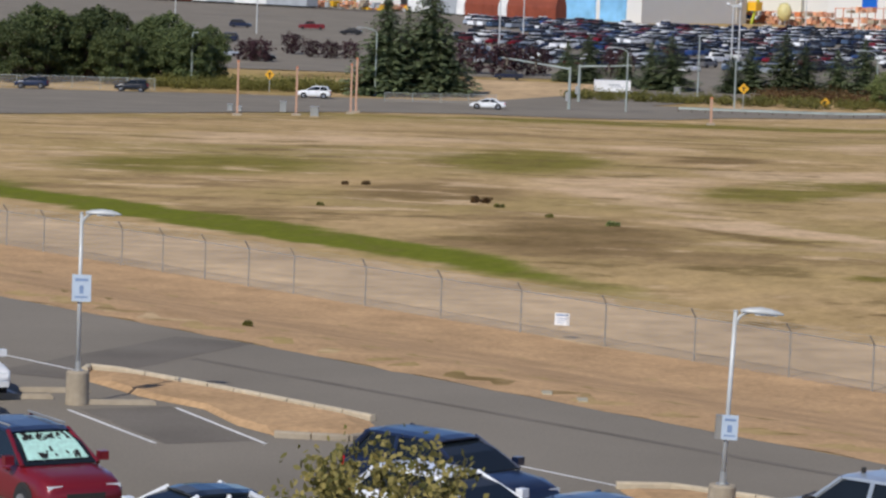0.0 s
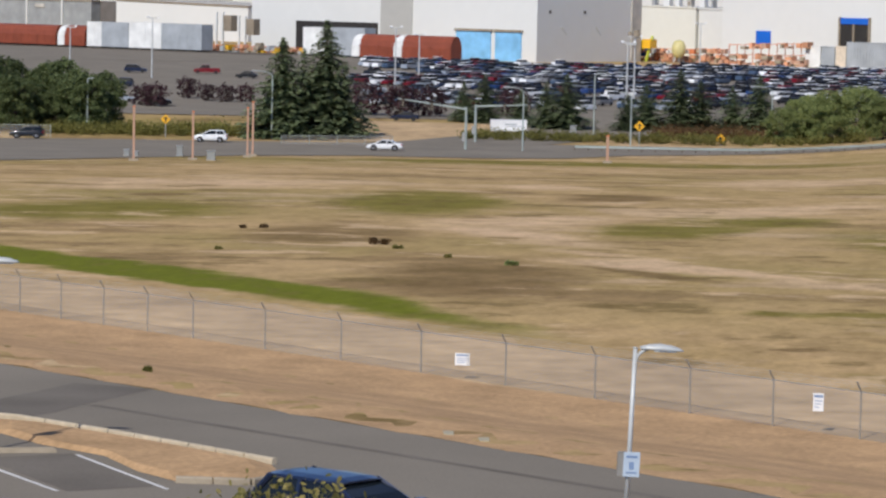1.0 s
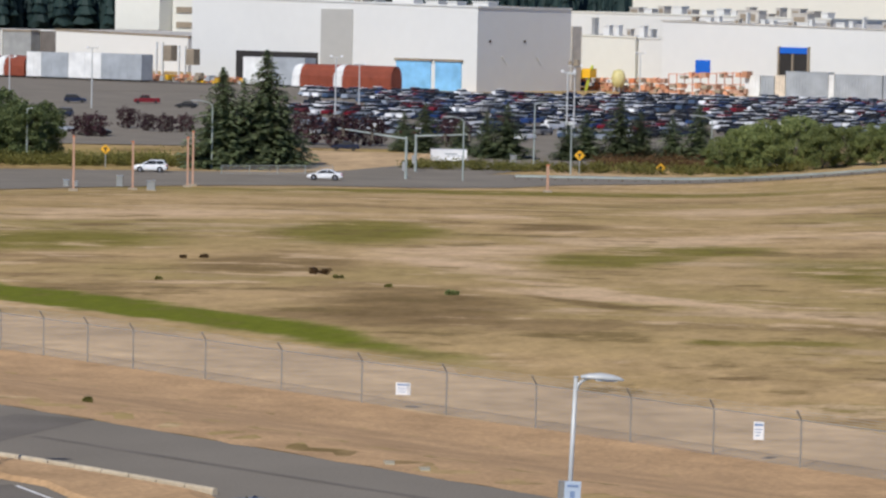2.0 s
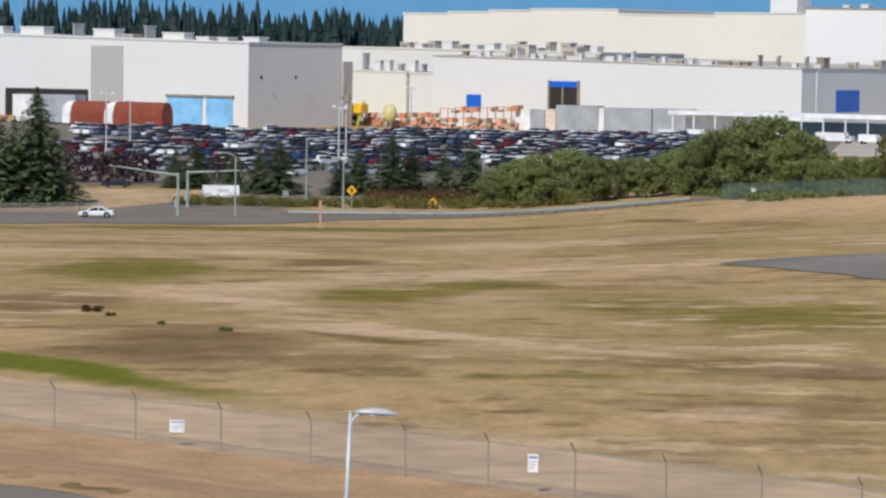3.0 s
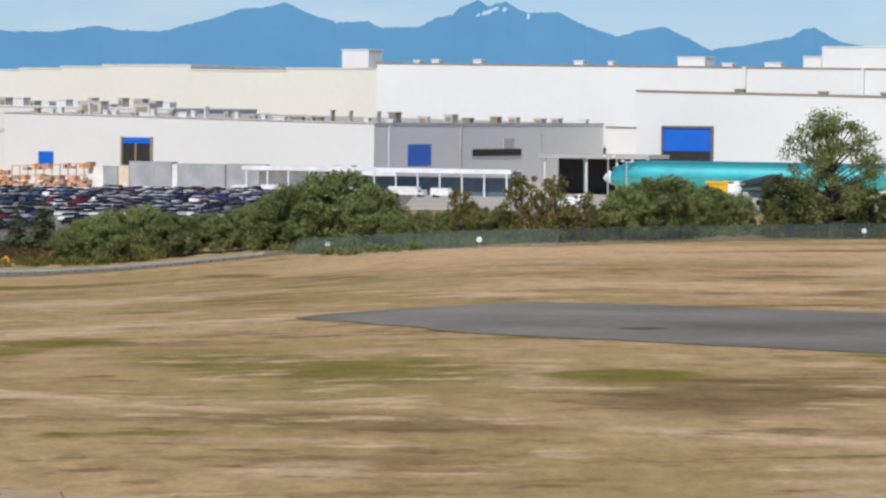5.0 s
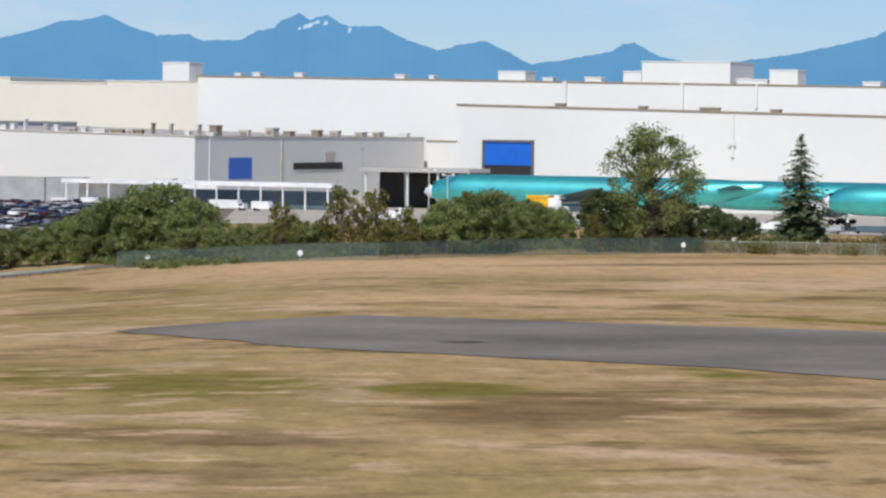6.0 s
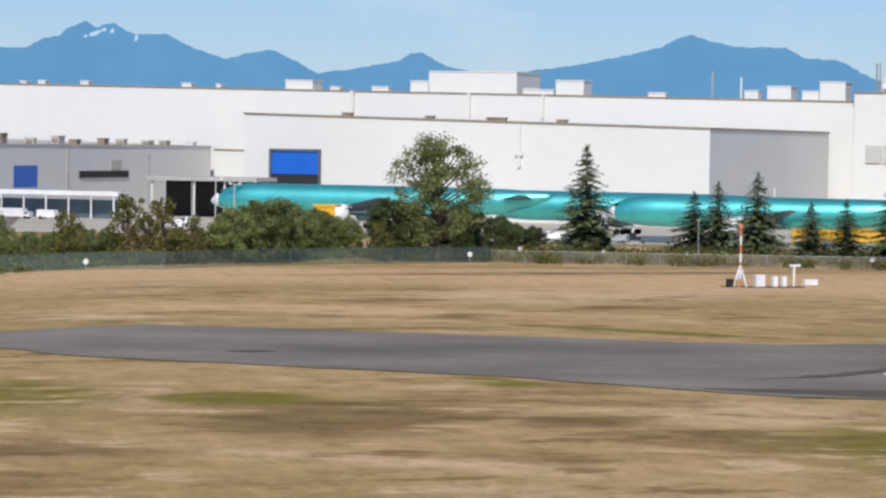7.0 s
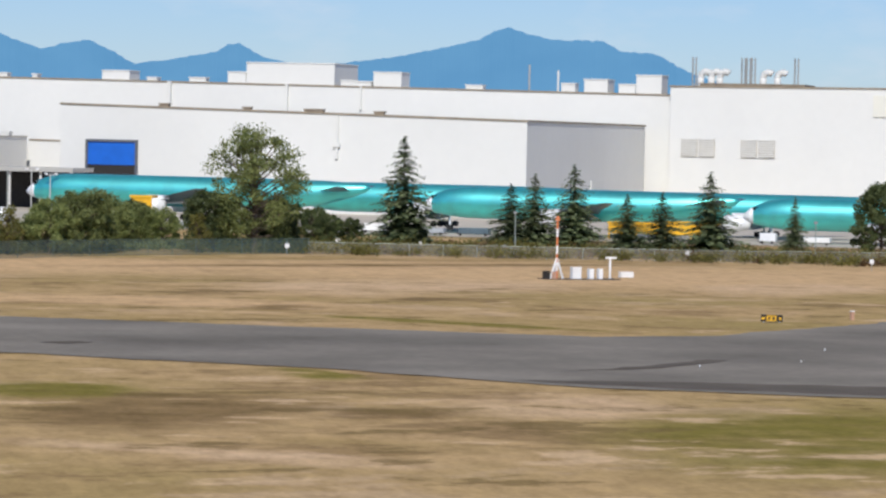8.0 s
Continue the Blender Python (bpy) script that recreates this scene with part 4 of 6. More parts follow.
lot_lamp(-8.8, 84.0, 4.83, 0, 2.62)
lot_lamp(6.2, 69.5, 4.5, 1.9, 1.82, 0.34, 0.52)


# ---- far roadside ----
def ground_at(x, y):
    return Vector((x, y, height(x, y)))


def marker_post(x, y, h, w=0.15):
    ob = thing("marker_post", "faded orange marker post at the field's edge", "post", Matrix.Translation(ground_at(x, y)), "orange marker posts")
    part("shaft", boxes((-w, w, -w, w, -0.2, h)), RUST, ob)
    part("cap", boxes((-w * 1.3, w * 1.3, -w * 1.3, w * 1.3, h, h + 0.15)), ORANGE, ob)
    part("foot", boxes((-0.5, 0.5, -0.5, 0.5, -0.2, 0.25)), CONCRETE, ob)


marker_post(-22, 370.5, 5.9, 0.11)
marker_post(-16, 382.1, 5.4, 0.11)
marker_post(-10.4, 405, 5.9, 0.11)
marker_post(-10.0, 414, 6.6, 0.12)
marker_post(33.9, 416, 3.3, 0.15)


CABINET = surface("weathered grey cabinet paint", (0.27, 0.28, 0.27), 0.7, grain=3, spread=0.06)


def utility_box(x, y, w, h):
    ob = thing("utility_box", "grey steel utility cabinet by the road", "cabinet", Matrix.Translation(ground_at(x, y)), "utility cabinets")
    part("body", boxes((-w / 2, w / 2, -0.4, 0.4, 0.1, h)), CABINET, ob)
    part("plinth", boxes((-w / 2 - 0.1, w / 2 + 0.1, -0.5, 0.5, -0.2, 0.1)), CONCRETE, ob)
    part("lid", boxes((-w / 2 - 0.05, w / 2 + 0.05, -0.46, 0.46, h, h + 0.07)), STEEL, ob)


for x, y, w, h in ((-13.8, 379, 0.9, 1.1), (-18.3, 400, 0.7, 1.3), (-24.3, 395, 0.6, 0.8), (-23.2, 395, 0.5, 0.6), (36.4, 512, 0.9, 1.5)):
    utility_box(x, y, w, h)


def signal_mast(x, y, h, reach, droop):
    ob = thing("traffic_signal", "grey mast-arm traffic signal at the junction", "traffic light", Matrix.Translation(ground_at(x, y)), "mast-arm signals")
    part("pole", tubes(((0, 0, -0.2), (0, 0, h), 0.22, 0.17), sides=10), GREEN_STEEL, ob)
    part("arm", tubes(((0, 0, h - 0.3), (reach, 0, h + droop), 0.14, 0.08), sides=8), GREEN_STEEL, ob)
    for k in (0.5, 0.92):
        head = part("signal_head", boxes((reach * k - 0.2, reach * k + 0.2, -0.3, -0.05, h + droop * k - 0.95, h + droop * k + 0.15)), DARK, ob)
        part("lens", tubes(*[((reach * k, -0.32, h + droop * k - 0.8 + 0.33 * i), (reach * k, -0.3, h + droop * k - 0.8 + 0.33 * i), 0.12) for i in range(3)], sides=10), TRIM, head)
    part("control_cabinet", boxes((-0.5, -0.1, -0.25, 0.25, 1.2, 2.4)), STEEL, ob)


signal_mast(18.1, 463, 5.9, -9.5, 1.0)
signal_mast(20.4, 486.6, 5.5, 8.4, 0.1)


def street_lamp(x, y, h, reach, name="street_lamp"):
    ob = thing(name, "slim green-grey street lamp with a curved arm", "street lamp", Matrix.Translation(ground_at(x, y)), "street lamps")
    part("pole", tubes(((0, 0, -0.2), (0, 0, h), 0.13, 0.09), sides=8), GREEN_STEEL, ob)
    bm = bmesh.new()
    pts = [Vector((reach * (1 - math.cos(k)), 0, h + abs(reach) * 0.36 * math.sin(k))) for k in (i * math.pi / 12 for i in range(7))]
    for p, q in zip(pts, pts[1:]):
        tube(bm, p, q, 0.075, sides=6)
    part("arm", bm, GREEN_STEEL, ob)
    e = pts[-1]
    part("lamp_head", boxes((min(e.x, e.x + reach * 0.35), max(e.x, e.x + reach * 0.35), -0.18, 0.18, e.z - 0.08, e.z + 0.1)), STEEL, ob)


street_lamp(25.8, 459.8, 8.1, -2.0)
street_lamp(68.2, 523.2, 6.6, -2.6)
street_lamp(38.6, 500.0, 9.5, 1.2)
street_lamp(42.9, 486.0, 7.2, -1.3)
street_lamp(-9.0, 484.0, 9.0, -2.2)
street_lamp(-36.0, 491.6, 7.8, 0.6)


def tall_pole(x, y, h, boxy=False):
    ob = thing("light_pole", "tall pale floodlight pole in the car park", "light pole", Matrix.Translation(ground_at(x, y)), "floodlight poles")
    part("pole", tubes(((0, 0, -0.2), (0, 0, h), 0.17, 0.11), sides=8), POLE_PAINT, ob)
    part("crossbar", boxes((-1.1, 1.1, -0.12, 0.12, h - 0.2, h)), POLE_PAINT, ob)
    for k in (-1.2, 0.9):
        part("floodlight", boxes((k, k + 0.5, -0.35, 0.2, h - 0.05, h + 0.3)), SIGN_WHITE, ob)
    if boxy:
        part("platform", boxes((-1.3, 0.2, -0.6, 0.6, h - 1.6, h - 1.2)), POLE_PAINT, ob)
        part("camera_head", tubes(((0.3, 0, h), (0.3, 0, h + 1.2), 0.7, 0.5), ((-0.9, 0, h + 0.2), (-0.9, 0, h + 1.0), 0.5, 0.3), sides=10), TRIM, ob)


tall_pole(11.8, 665, 12.2)
tall_pole(17.5, 707, 9.7)
tall_pole(51.8, 597, 12.0)
tall_pole(56.0, 630, 12.2, True)
tall_pole(88.3, 815, 11.0)
tall_pole(-55, 700, 10)
tall_pole(-37.5, 690, 12.5)
tall_pole(193, 640, 11.0)
tall_pole(203, 660, 10.0)


def warning_sign(x, y, h, size=1.3, kind=""):
    ob = thing("warning_sign", "yellow diamond warning sign on a post", "road sign", Matrix.Translation(ground_at(x, y)), "yellow warning signs")
    part("post", boxes((-0.05, 0.05, -0.04, 0.04, -0.2, h)), STEEL, ob)
    bm = bmesh.new()
    k = size * 0.707
    loft(bm, [[(0, d, h - k), (k, d, h), (0, d, h + k), (-k, d, h)] for d in (-0.09, -0.05)])
    bmesh.ops.recalc_face_normals(bm, faces=bm.faces[:])
    plate = part("plate", bm, SIGN_YELLOW, ob)
    part("symbol", boxes((-0.1, 0.1, -0.1, -0.088, h - 0.45, h + 0.35), (-0.3, 0.3, -0.1, -0.088, h + 0.05, h + 0.2)), DARK, plate)


warning_sign(43.8, 482.2, 3.0, 1.1)
warning_sign(56.6, 491, 0.95, 1.05)
warning_sign(-24.2, 483.6, 2.6, 1.0)

trailer = thing("billboard_trailer", "white box trailer parked at the junction", "trailer", Matrix.Translation(ground_at(26.6, 514)))
part("box_body", boxes((-2.75, 2.75, -1.2, 1.2, 0.45, 2.15)), SIGN_WHITE, trailer)
part("lettering", boxes((-0.6, 1.2, -1.215, -1.2, 1.4, 1.6), (-0.3, 2.2, -1.215, -1.2, 1.15, 1.25)), BOX_GREY, trailer)
for k in (-1.8, 1.8):
    part("wheel", tubes(((k, -1.15, 0.4), (k, -0.9, 0.4), 0.4), ((k, 0.9, 0.4), (k, 1.15, 0.4), 0.4), sides=12), RUBBER, trailer)


def guard_rail():
    ob = thing("guard_rail", "pale green steel guard rail beside the road", "guard rail", kind="structure")
    n = 30
    pts = []
    for i in range(n + 1):
        k = i / n
        az, r = 4.1 + 6.85 * k, 470 + 13 * k - 10 * math.sin(math.pi * k) * 0.4
        pts.append(ground_at(*polar(az, r)))
    for p in pts:
        part("post", boxes((p.x - 0.08, p.x + 0.08, p.y - 0.08, p.y + 0.08, p.z - 0.2, p.z + 0.75)), BARK, ob)
    for p, q in zip(pts, pts[1:]):
        bm = bmesh.new()
        loft(bm, [[c + Vector((0, -0.1 - d, z)) for d, z in ((0, 0.44), (0.06, 0.5), (0, 0.6), (0.06, 0.7), (0, 0.76), (-0.04, 0.6))] for c in (p, q)])
        bmesh.ops.recalc_face_normals(bm, faces=bm.faces[:])
        part("rail", bm, GREEN_STEEL, ob)


guard_rail()


def far_fence(points, h, label, spacing=3.0, mesh=None, steel=None):
    ob = thing("perimeter_fence", label, "fence", kind="structure")
    pts = []
    for p, q in zip(points, points[1:]):
        p, q = Vector(p), Vector(q)
        n = max(1, round((q - p).length / spacing))
        pts += [p.lerp(q, i / n) for i in range(n)]
    pts.append(Vector(points[-1]))
    pts = [ground_at(p.x, p.y) for p in pts]
    k = Vector((0, 0, 1))
    post = finish(tubes(((0, 0, -0.2), (0, 0, h), 0.045), sides=5), "post", steel or GREEN_STEEL)
    for p in pts:
        o = new("post", post)
        o.parent, o.location = ob, p
    for p, q in zip(pts, pts[1:]):
        bm = bmesh.new()
        bm.faces.new([bm.verts.new(v) for v in (p, q, q + k * h, p + k * h)])
        part("mesh_panel", bm, mesh or MESH, ob)
        part("top_rail", tubes((p + k * h, q + k * h, 0.03), sides=5), steel or GREEN_STEEL, ob)


far_fence([polar(-9, 479), polar(-4.8, 480)], 1.7, "grey chain-link fence along the far road", 4.0)
far_fence([polar(-0.9, 470), polar(1.0, 474)], 1.3, "grey chain-link fence by the conifers", 4.0)
far_fence([(96, 472), (108, 447), (122, 427), (136, 440), (150, 452), (185, 470)], 2.3, "dark green slatted fence before the trees", 5.0, MESH_GREEN, surface("dark green fence steel", (0.1, 0.14, 0.115), 0.6, grain=4, spread=0.1))
far_fence([(185, 470), (212, 456), (237, 446), (272, 444), (320, 440)], 1.8, "grey chain-link fence before the spruces", 5.0)


# ---- vegetation ----
def leaf_cloud(bm, rng, centre, radius, count, size, squash=0.8):
    """Many small leaves in a loose, uneven clump that thins out towards its rim."""
    c = Vector(centre)
    lean = Vector((rng.uniform(-.35, .35), rng.uniform(-.35, .35), 0))
    for _ in range(count):
        d = Vector((rng.gauss(0, .5), rng.gauss(0, .5), rng.gauss(0, .5) * squash))
        if d.length > 1.0:
            d *= rng.uniform(.5, .95) / d.length
        p = c + (d + lean * d.z) * radius * 1.15
        n = Vector((rng.uniform(-1, 1), rng.uniform(-1, 1), rng.uniform(-.2, 1.1))).normalized()
        s = n.orthogonal().normalized()
        s.rotate(Matrix.Rotation(rng.uniform(0, 6.28), 3, n))
        t = n.cross(s)
        k = size * rng.uniform(0.6, 1.4)
        bm.faces.new([bm.verts.new(v) for v in (p - s * k, p - t * k * 0.55, p + s * k, p + t * k * 0.55)])


def broadleaf_meshes(seed, h, spread, leaf, count, bare=0.22, clumps=14):
    rng = random.Random(seed)
    wood, crown = bmesh.new(), bmesh.new()
    base = Vector((0, 0, -0.3))
    top = Vector((rng.uniform(-.05, .05) * h, rng.uniform(-.05, .05) * h, h * 0.8))
    tube(wood, base, Vector((0, 0, h * 0.4)), h * 0.024, h * 0.017, sides=8)
    tube(wood, Vector((0, 0, h * 0.4)), top, h * 0.017, h * 0.005, sides=7)
    for i in range(clumps):
        k = (i + 0.5) / clumps
        z = h * (bare + (0.93 - bare) * k)
        reach = spread * math.sin(math.pi * min(1, 0.25 + 0.62 * k)) ** 0.7 * rng.uniform(0.4, 1.05)
        a = i * 2.4 + rng.uniform(-.5, .5)
        c = Vector((math.cos(a) * reach * 0.85, math.sin(a) * reach * 0.85, z + rng.uniform(-.03, .03) * h))
        tube(wood, Vector((0, 0, z * 0.72)), c, h * 0.008, h * 0.003, sides=5)
        k2 = rng.uniform(0.12, 0.3)
        leaf_cloud(crown, rng, c, spread * k2, int(count / clumps * (0.3 + 1.7 * k2 / 0.24) * 0.55), leaf, rng.uniform(0.55, 0.9))
    return finish(wood, "trunk", BARK), crown


def conifer_meshes(seed, h, spread, tiers=17, spray=11, leaf=0.5, bare=0.06):
    rng = random.Random(seed)
    wood, crown = bmesh.new(), bmesh.new()
    tube(wood, (0, 0, -0.3), (0, 0, h * 0.97), h * 0.016, h * 0.002, sides=7)
    for i in range(tiers):
        k = i / (tiers - 1)
        z = h * (bare + (0.97 - bare) * k)
        reach = spread * (1 - k) ** 0.72 * rng.uniform(0.75, 1.15) + 0.1
        n = max(5, int(spray * (1 - 0.55 * k)))
        for j in range(n):
            a = 2 * math.pi * (j + rng.random() * 0.8) / n
            z = h * (bare + (0.97 - bare) * k) + rng.uniform(-.6, .6) * h / tiers
            length = reach * rng.uniform(0.55, 1.15)
            d = Vector((math.cos(a), math.sin(a), 0))
            tip = Vector((0, 0, z - length * rng.uniform(0.1, 0.42))) + d * length
            tube(wood, (0, 0, z), tip, 0.035, 0.01, sides=3)
            steps = max(3, int(length / (leaf * 0.5)))
            for s in range(steps):
                f = (s + 0.6) / steps
                p = Vector((0, 0, z)).lerp(tip, f)
                for _ in range(2):
                    side = Vector((-d.y, d.x, 0)) * rng.choice((-1, 1))
                    q = (d * rng.uniform(0.3, 1) + side * rng.uniform(0.2, 1) + Vector((0, 0, rng.uniform(-.6, .15)))).normalized()
                    w = q.cross(Vector((rng.uniform(-.4, .4), rng.uniform(-.4, .4), 1))).normalized()
                    ln = leaf * rng.uniform(0.7, 1.3) * (1.15 - 0.4 * f) * (1.08 - 0.62 * k)
                    o = p + Vector((0, 0, rng.uniform(-.2, .2) * leaf))
                    crown.faces.new([crown.verts.new(v) for v in (o - w * ln * 0.42, o + q * ln, o + w * ln * 0.42)])
    return finish(wood, "trunk", BARK), crown


LEAF_GREEN = leafy("mixed green leaves", (0.12, 0.16, 0.055), (0.34, 0.37, 0.135))
LEAF_DARK = leafy("dark green leaves", (0.062, 0.09, 0.036), (0.17, 0.2, 0.08))
LEAF_OLIVE = leafy("olive scrub leaves", (0.11, 0.115, 0.03), (0.28, 0.25, 0.07))
LEAF_PURPLE = leafy("dark purple leaves", (0.04, 0.018, 0.022), (0.1, 0.05, 0.055))
LEAF_BROWN = leafy("brown scrub leaves", (0.09, 0.05, 0.022), (0.19, 0.115, 0.05))
NEEDLES = leafy("dark conifer needles", (0.1, 0.14, 0.072), (0.28, 0.33, 0.17))
LEAF_AUTUMN = leafy("yellowing green leaves", (0.12, 0.12, 0.03), (0.44, 0.36, 0.12), random_tint=0.05)

KINDS = {}
for key, h, spread, leaf, count, mat in (("tree_a", 8, 4.0, 0.15, 14000, LEAF_GREEN), ("tree_b", 8, 3.6, 0.15, 14000, LEAF_DARK), ("tree_c", 8, 4.4, 0.15, 14000, LEAF_GREEN), ("tree_thin", 8, 3.0, 0.2, 1900, LEAF_OLIVE), ("tree_purple", 4, 2.6, 0.22, 900, LEAF_PURPLE), ("tree_big", 18.8, 7.4, 0.2, 15000, LEAF_GREEN)):
    wood, crown = broadleaf_meshes(len(KINDS) + 3, h, spread, leaf, count, 0.1 if key != "tree_big" else 0.14, 70 if key == "tree_big" else 52)
    KINDS[key] = (h, wood, finish(crown, "crown", mat))
for key, h, spread, tiers, leaf in (("spruce_a", 14, 4.3, 25, 0.8), ("spruce_b", 14, 4.3, 23, 0.8), ("spruce_c", 14, 5.2, 34, 0.9)):
    wood, crown = conifer_meshes(len(KINDS) + 11, h, spread, tiers, 24 if key == "spruce_c" else 19, leaf)
    KINDS[key] = (h, wood, finish(crown, "crown", NEEDLES))


def plant(key, x, y, h, label, name="tree", category="tree", group="", wide=1.0, seed=0):
    h0, wood, crown = KINDS[key]
    k = h / h0
    m = Matrix.Translation(ground_at(x, y)) @ Matrix.Rotation(seed * 2.1 + x, 4, "Z") @ Matrix.Diagonal((k * wide, k * wide, k, 1))
    ob = thing(name, label, category, m, group)
    for nm, me in (("trunk", wood), ("crown", crown)):
        o = new(nm, me)
        o.parent = ob
    return ob


# thicket west of the conifers
rng = random.Random(8)
for i in range(17):
    az = -8.6 + i * 0.29 + rng.uniform(-.08, .08)
    plant("tree_b", *polar(az, rng.uniform(492, 520)), rng.uniform(8.0, 11.5) * (0.82 if az > -4.6 else 1), "dense green broadleaf tree in the roadside thicket", group="roadside thicket", wide=1.3, seed=i)
plant("spruce_c", -7.6, 488, 14.6, "tall dark green conifer beside the road", "conifer", "tree", "roadside conifers", 1.25)
plant("spruce_c", -1.3, 490, 17.2, "tallest dark green conifer beside the road", "conifer", "tree", "roadside conifers", 1.15, 3)
plant("spruce_a", -4.6, 494, 13.0, "dark green conifer between two taller ones", "conifer", "tree", "roadside conifers", 1.1, 5)
plant("spruce_a", 1.4, 489, 10.5, "dark green conifer beside the road", "conifer", "tree", "roadside conifers", 1.0, 6)
for i, (x, y, h) in enumerate(((-30.6, 575, 4.0), (-33, 578, 3.6), (-26.4, 607, 3.8), (-22.6, 599, 3.1), (-19.2, 595.7, 3.2), (-15.8, 597, 3.2), (-44, 590, 4), (11, 556, 5.5), (16, 560, 5), (30, 562, 5), (5, 560, 5.5))):
    plant("tree_purple", x, y, h, "small purple-leaved ornamental tree", "tree", "tree", "purple trees", 1.0, i)
for i, (x, y, h, w) in enumerate(((24.3, 544, 8.2, 1.3), (21, 548, 6.5, 1.2), (36.6, 529.5, 9, 1.3), (33.5, 532, 7.5, 1.2), (30.0, 540, 6, 1.3), (49.4, 532.7, 7.4, 1.4), (55, 534, 9.8, 1.2), (58.5, 537, 8.0, 1.2), (46, 528, 6.0, 1.3), (68, 537, 9.0, 1.2), (64, 540, 7, 1.3))):
    plant("spruce_b", x, y, h, "dark pine in the roadside belt", "pine", "tree", "roadside pines", w * 1.3, i)
# green belt behind the guard rail, thinning towards the aircraft
for i, (az, r, h) in enumerate(((7.6, 500, 5.6), (8.0, 506, 7.4), (8.4, 500, 8.0), (8.9, 515, 8.2), (9.3, 505, 7.0), (9.7, 512, 6.5), (10.2, 510, 6.4), (10.7, 515, 7.5), (11.1, 508, 8.6), (11.5, 505, 10.2), (12.0, 500, 11.4), (12.3, 500, 11.9), (12.8, 488, 9.4), (13.2, 480, 6.4), (13.6, 478, 6.8), (14.1, 476, 7.0), (14.5, 470, 7.6), (15.0, 470, 6.6), (16.1, 475, 6.6), (16.6, 480, 6.3), (17.1, 480, 8.0), (17.6, 484, 9.8), (18.0, 498, 8.6), (18.5, 520, 7.6), (19.0, 520, 6.5))):
    plant(("tree_a", "tree_c")[i % 2], *polar(az, r), h * (0.74 if 13 < az < 17 else 0.95), "bushy green tree behind the perimeter fence", group="fence-side trees", wide=1.15, seed=i)
for i, (az, r, h) in enumerate(((14.3, 462, 8.2), (15.3, 468, 10.0), (15.6, 466, 7.0), (15.9, 466, 9.5), (16.4, 470, 7.0), (19.6, 500, 6.0), (20.0, 515, 7), (21.2, 520, 6.5))):
    plant("tree_thin", *polar(az, r), h, "thin half-bare tree with pale trunk", group="thin trees", wide=0.9, seed=i)
plant("tree_big", 177, 471.8, 19.2, "large spreading dark green broadleaf tree", wide=1.05)
plant("tree_b", 172, 476, 9.5, "dark undergrowth tree below the large one", seed=2, wide=1.3)
plant("tree_b", 182, 476, 8.5, "dark undergrowth tree below the large one", seed=4, wide=1.3)
plant("spruce_a", 210.6, 494, 18.2, "tall dark spruce with a narrow crown", "spruce", "tree", "airfield spruces", 1.3)
for i, (x, y, h, w) in enumerate(((234.2, 495, 12.6, 1.0), (229.5, 494, 11.0, 1.1), (239.2, 490.6, 14.2, 1.0), (238.2, 469.5, 9.8, 1.15), (245, 470.8, 10.2, 1.1), (250.1, 464.5, 13.6, 1.05), (282.2, 494, 9.6, 0.7), (254, 470, 7, 1.2))):
    plant("spruce_b", x, y, h, "dark green spruce at the airfield fence", "spruce", "tree", "airfield spruces", w * 1.45, i)
plant("tree_b", 292.5, 483, 13.2, "dark green bushy tree at the airfield fence", seed=3)
for i, (x, y, h) in enumerate(((197.5, 500, 6.8), (201.5, 503, 5.5), (190.5, 500, 5.5), (206, 505, 5), (168, 500, 7.5), (216, 500, 4))):
    plant("tree_b", x, y, h, "rounded dark green shrub by the fence", "shrub", "shrub", "fence shrubs", 1.1, i)


def scrub(name, label, places, mat, seed, leaf=0.16, per=130):
    """Low scrub that nobody could count, as one mesh."""
    rng = random.Random(seed)
    bm = bmesh.new()
    for x, y, r in places:
        z = height(x, y)
        for _ in range(3):
            leaf_cloud(bm, rng, (x + rng.uniform(-r, r) * 0.7, y + rng.uniform(-r, r) * 0.7, z + r * 0.45), r * rng.uniform(0.5, 0.8), per // 3, leaf, 0.7)
    tagged(part(name, bm, mat), label, "scrub", "", "stuff")


rng = random.Random(21)
scrub("roadside_scrub", "olive scrub along the far road", [(*polar(rng.uniform(2.2, 9), rng.uniform(493, 503)), rng.uniform(0.9, 1.8)) for _ in range(150)], LEAF_OLIVE, 1)
scrub("roadside_scrub", "dense olive hedge behind the far road", [(*polar(rng.uniform(-4.7, -1.3), rng.uniform(490, 500)), rng.uniform(1.0, 2.3)) for _ in range(80)], LEAF_OLIVE, 5)
scrub("roadside_scrub", "olive hedge below the thicket", [(*polar(rng.uniform(-5.2, -1.2), rng.uniform(486, 500)), rng.uniform(0.9, 2.0)) for _ in range(130)], LEAF_OLIVE, 2)
scrub("brown_scrub", "brown dry scrub among the pines", [(*polar(rng.uniform(5.4, 8.3), rng.uniform(506, 520)), rng.uniform(1.2, 2.4)) for _ in range(80)], LEAF_BROWN, 3)
scrub("fence_scrub", "green scrub along the perimeter fence", [(*polar(az, 440 + 55 * smooth(14, 20, az) + 55 * smooth(12.6, 10.5, az) + rng.uniform(-2, 12) + 20), rng.uniform(0.6, 1.6)) for az in (rng.uniform(10.8, 23) for _ in range(300))], LEAF_GREEN, 4, 0.2, 110)
scrub("fence_scrub", "olive scrub along the perimeter fence", [(*polar(rng.uniform(20.0, 31.5), rng.uniform(500, 545)), rng.uniform(1.0, 2.4)) for _ in range(520)], LEAF_OLIVE, 5, 0.2, 90)
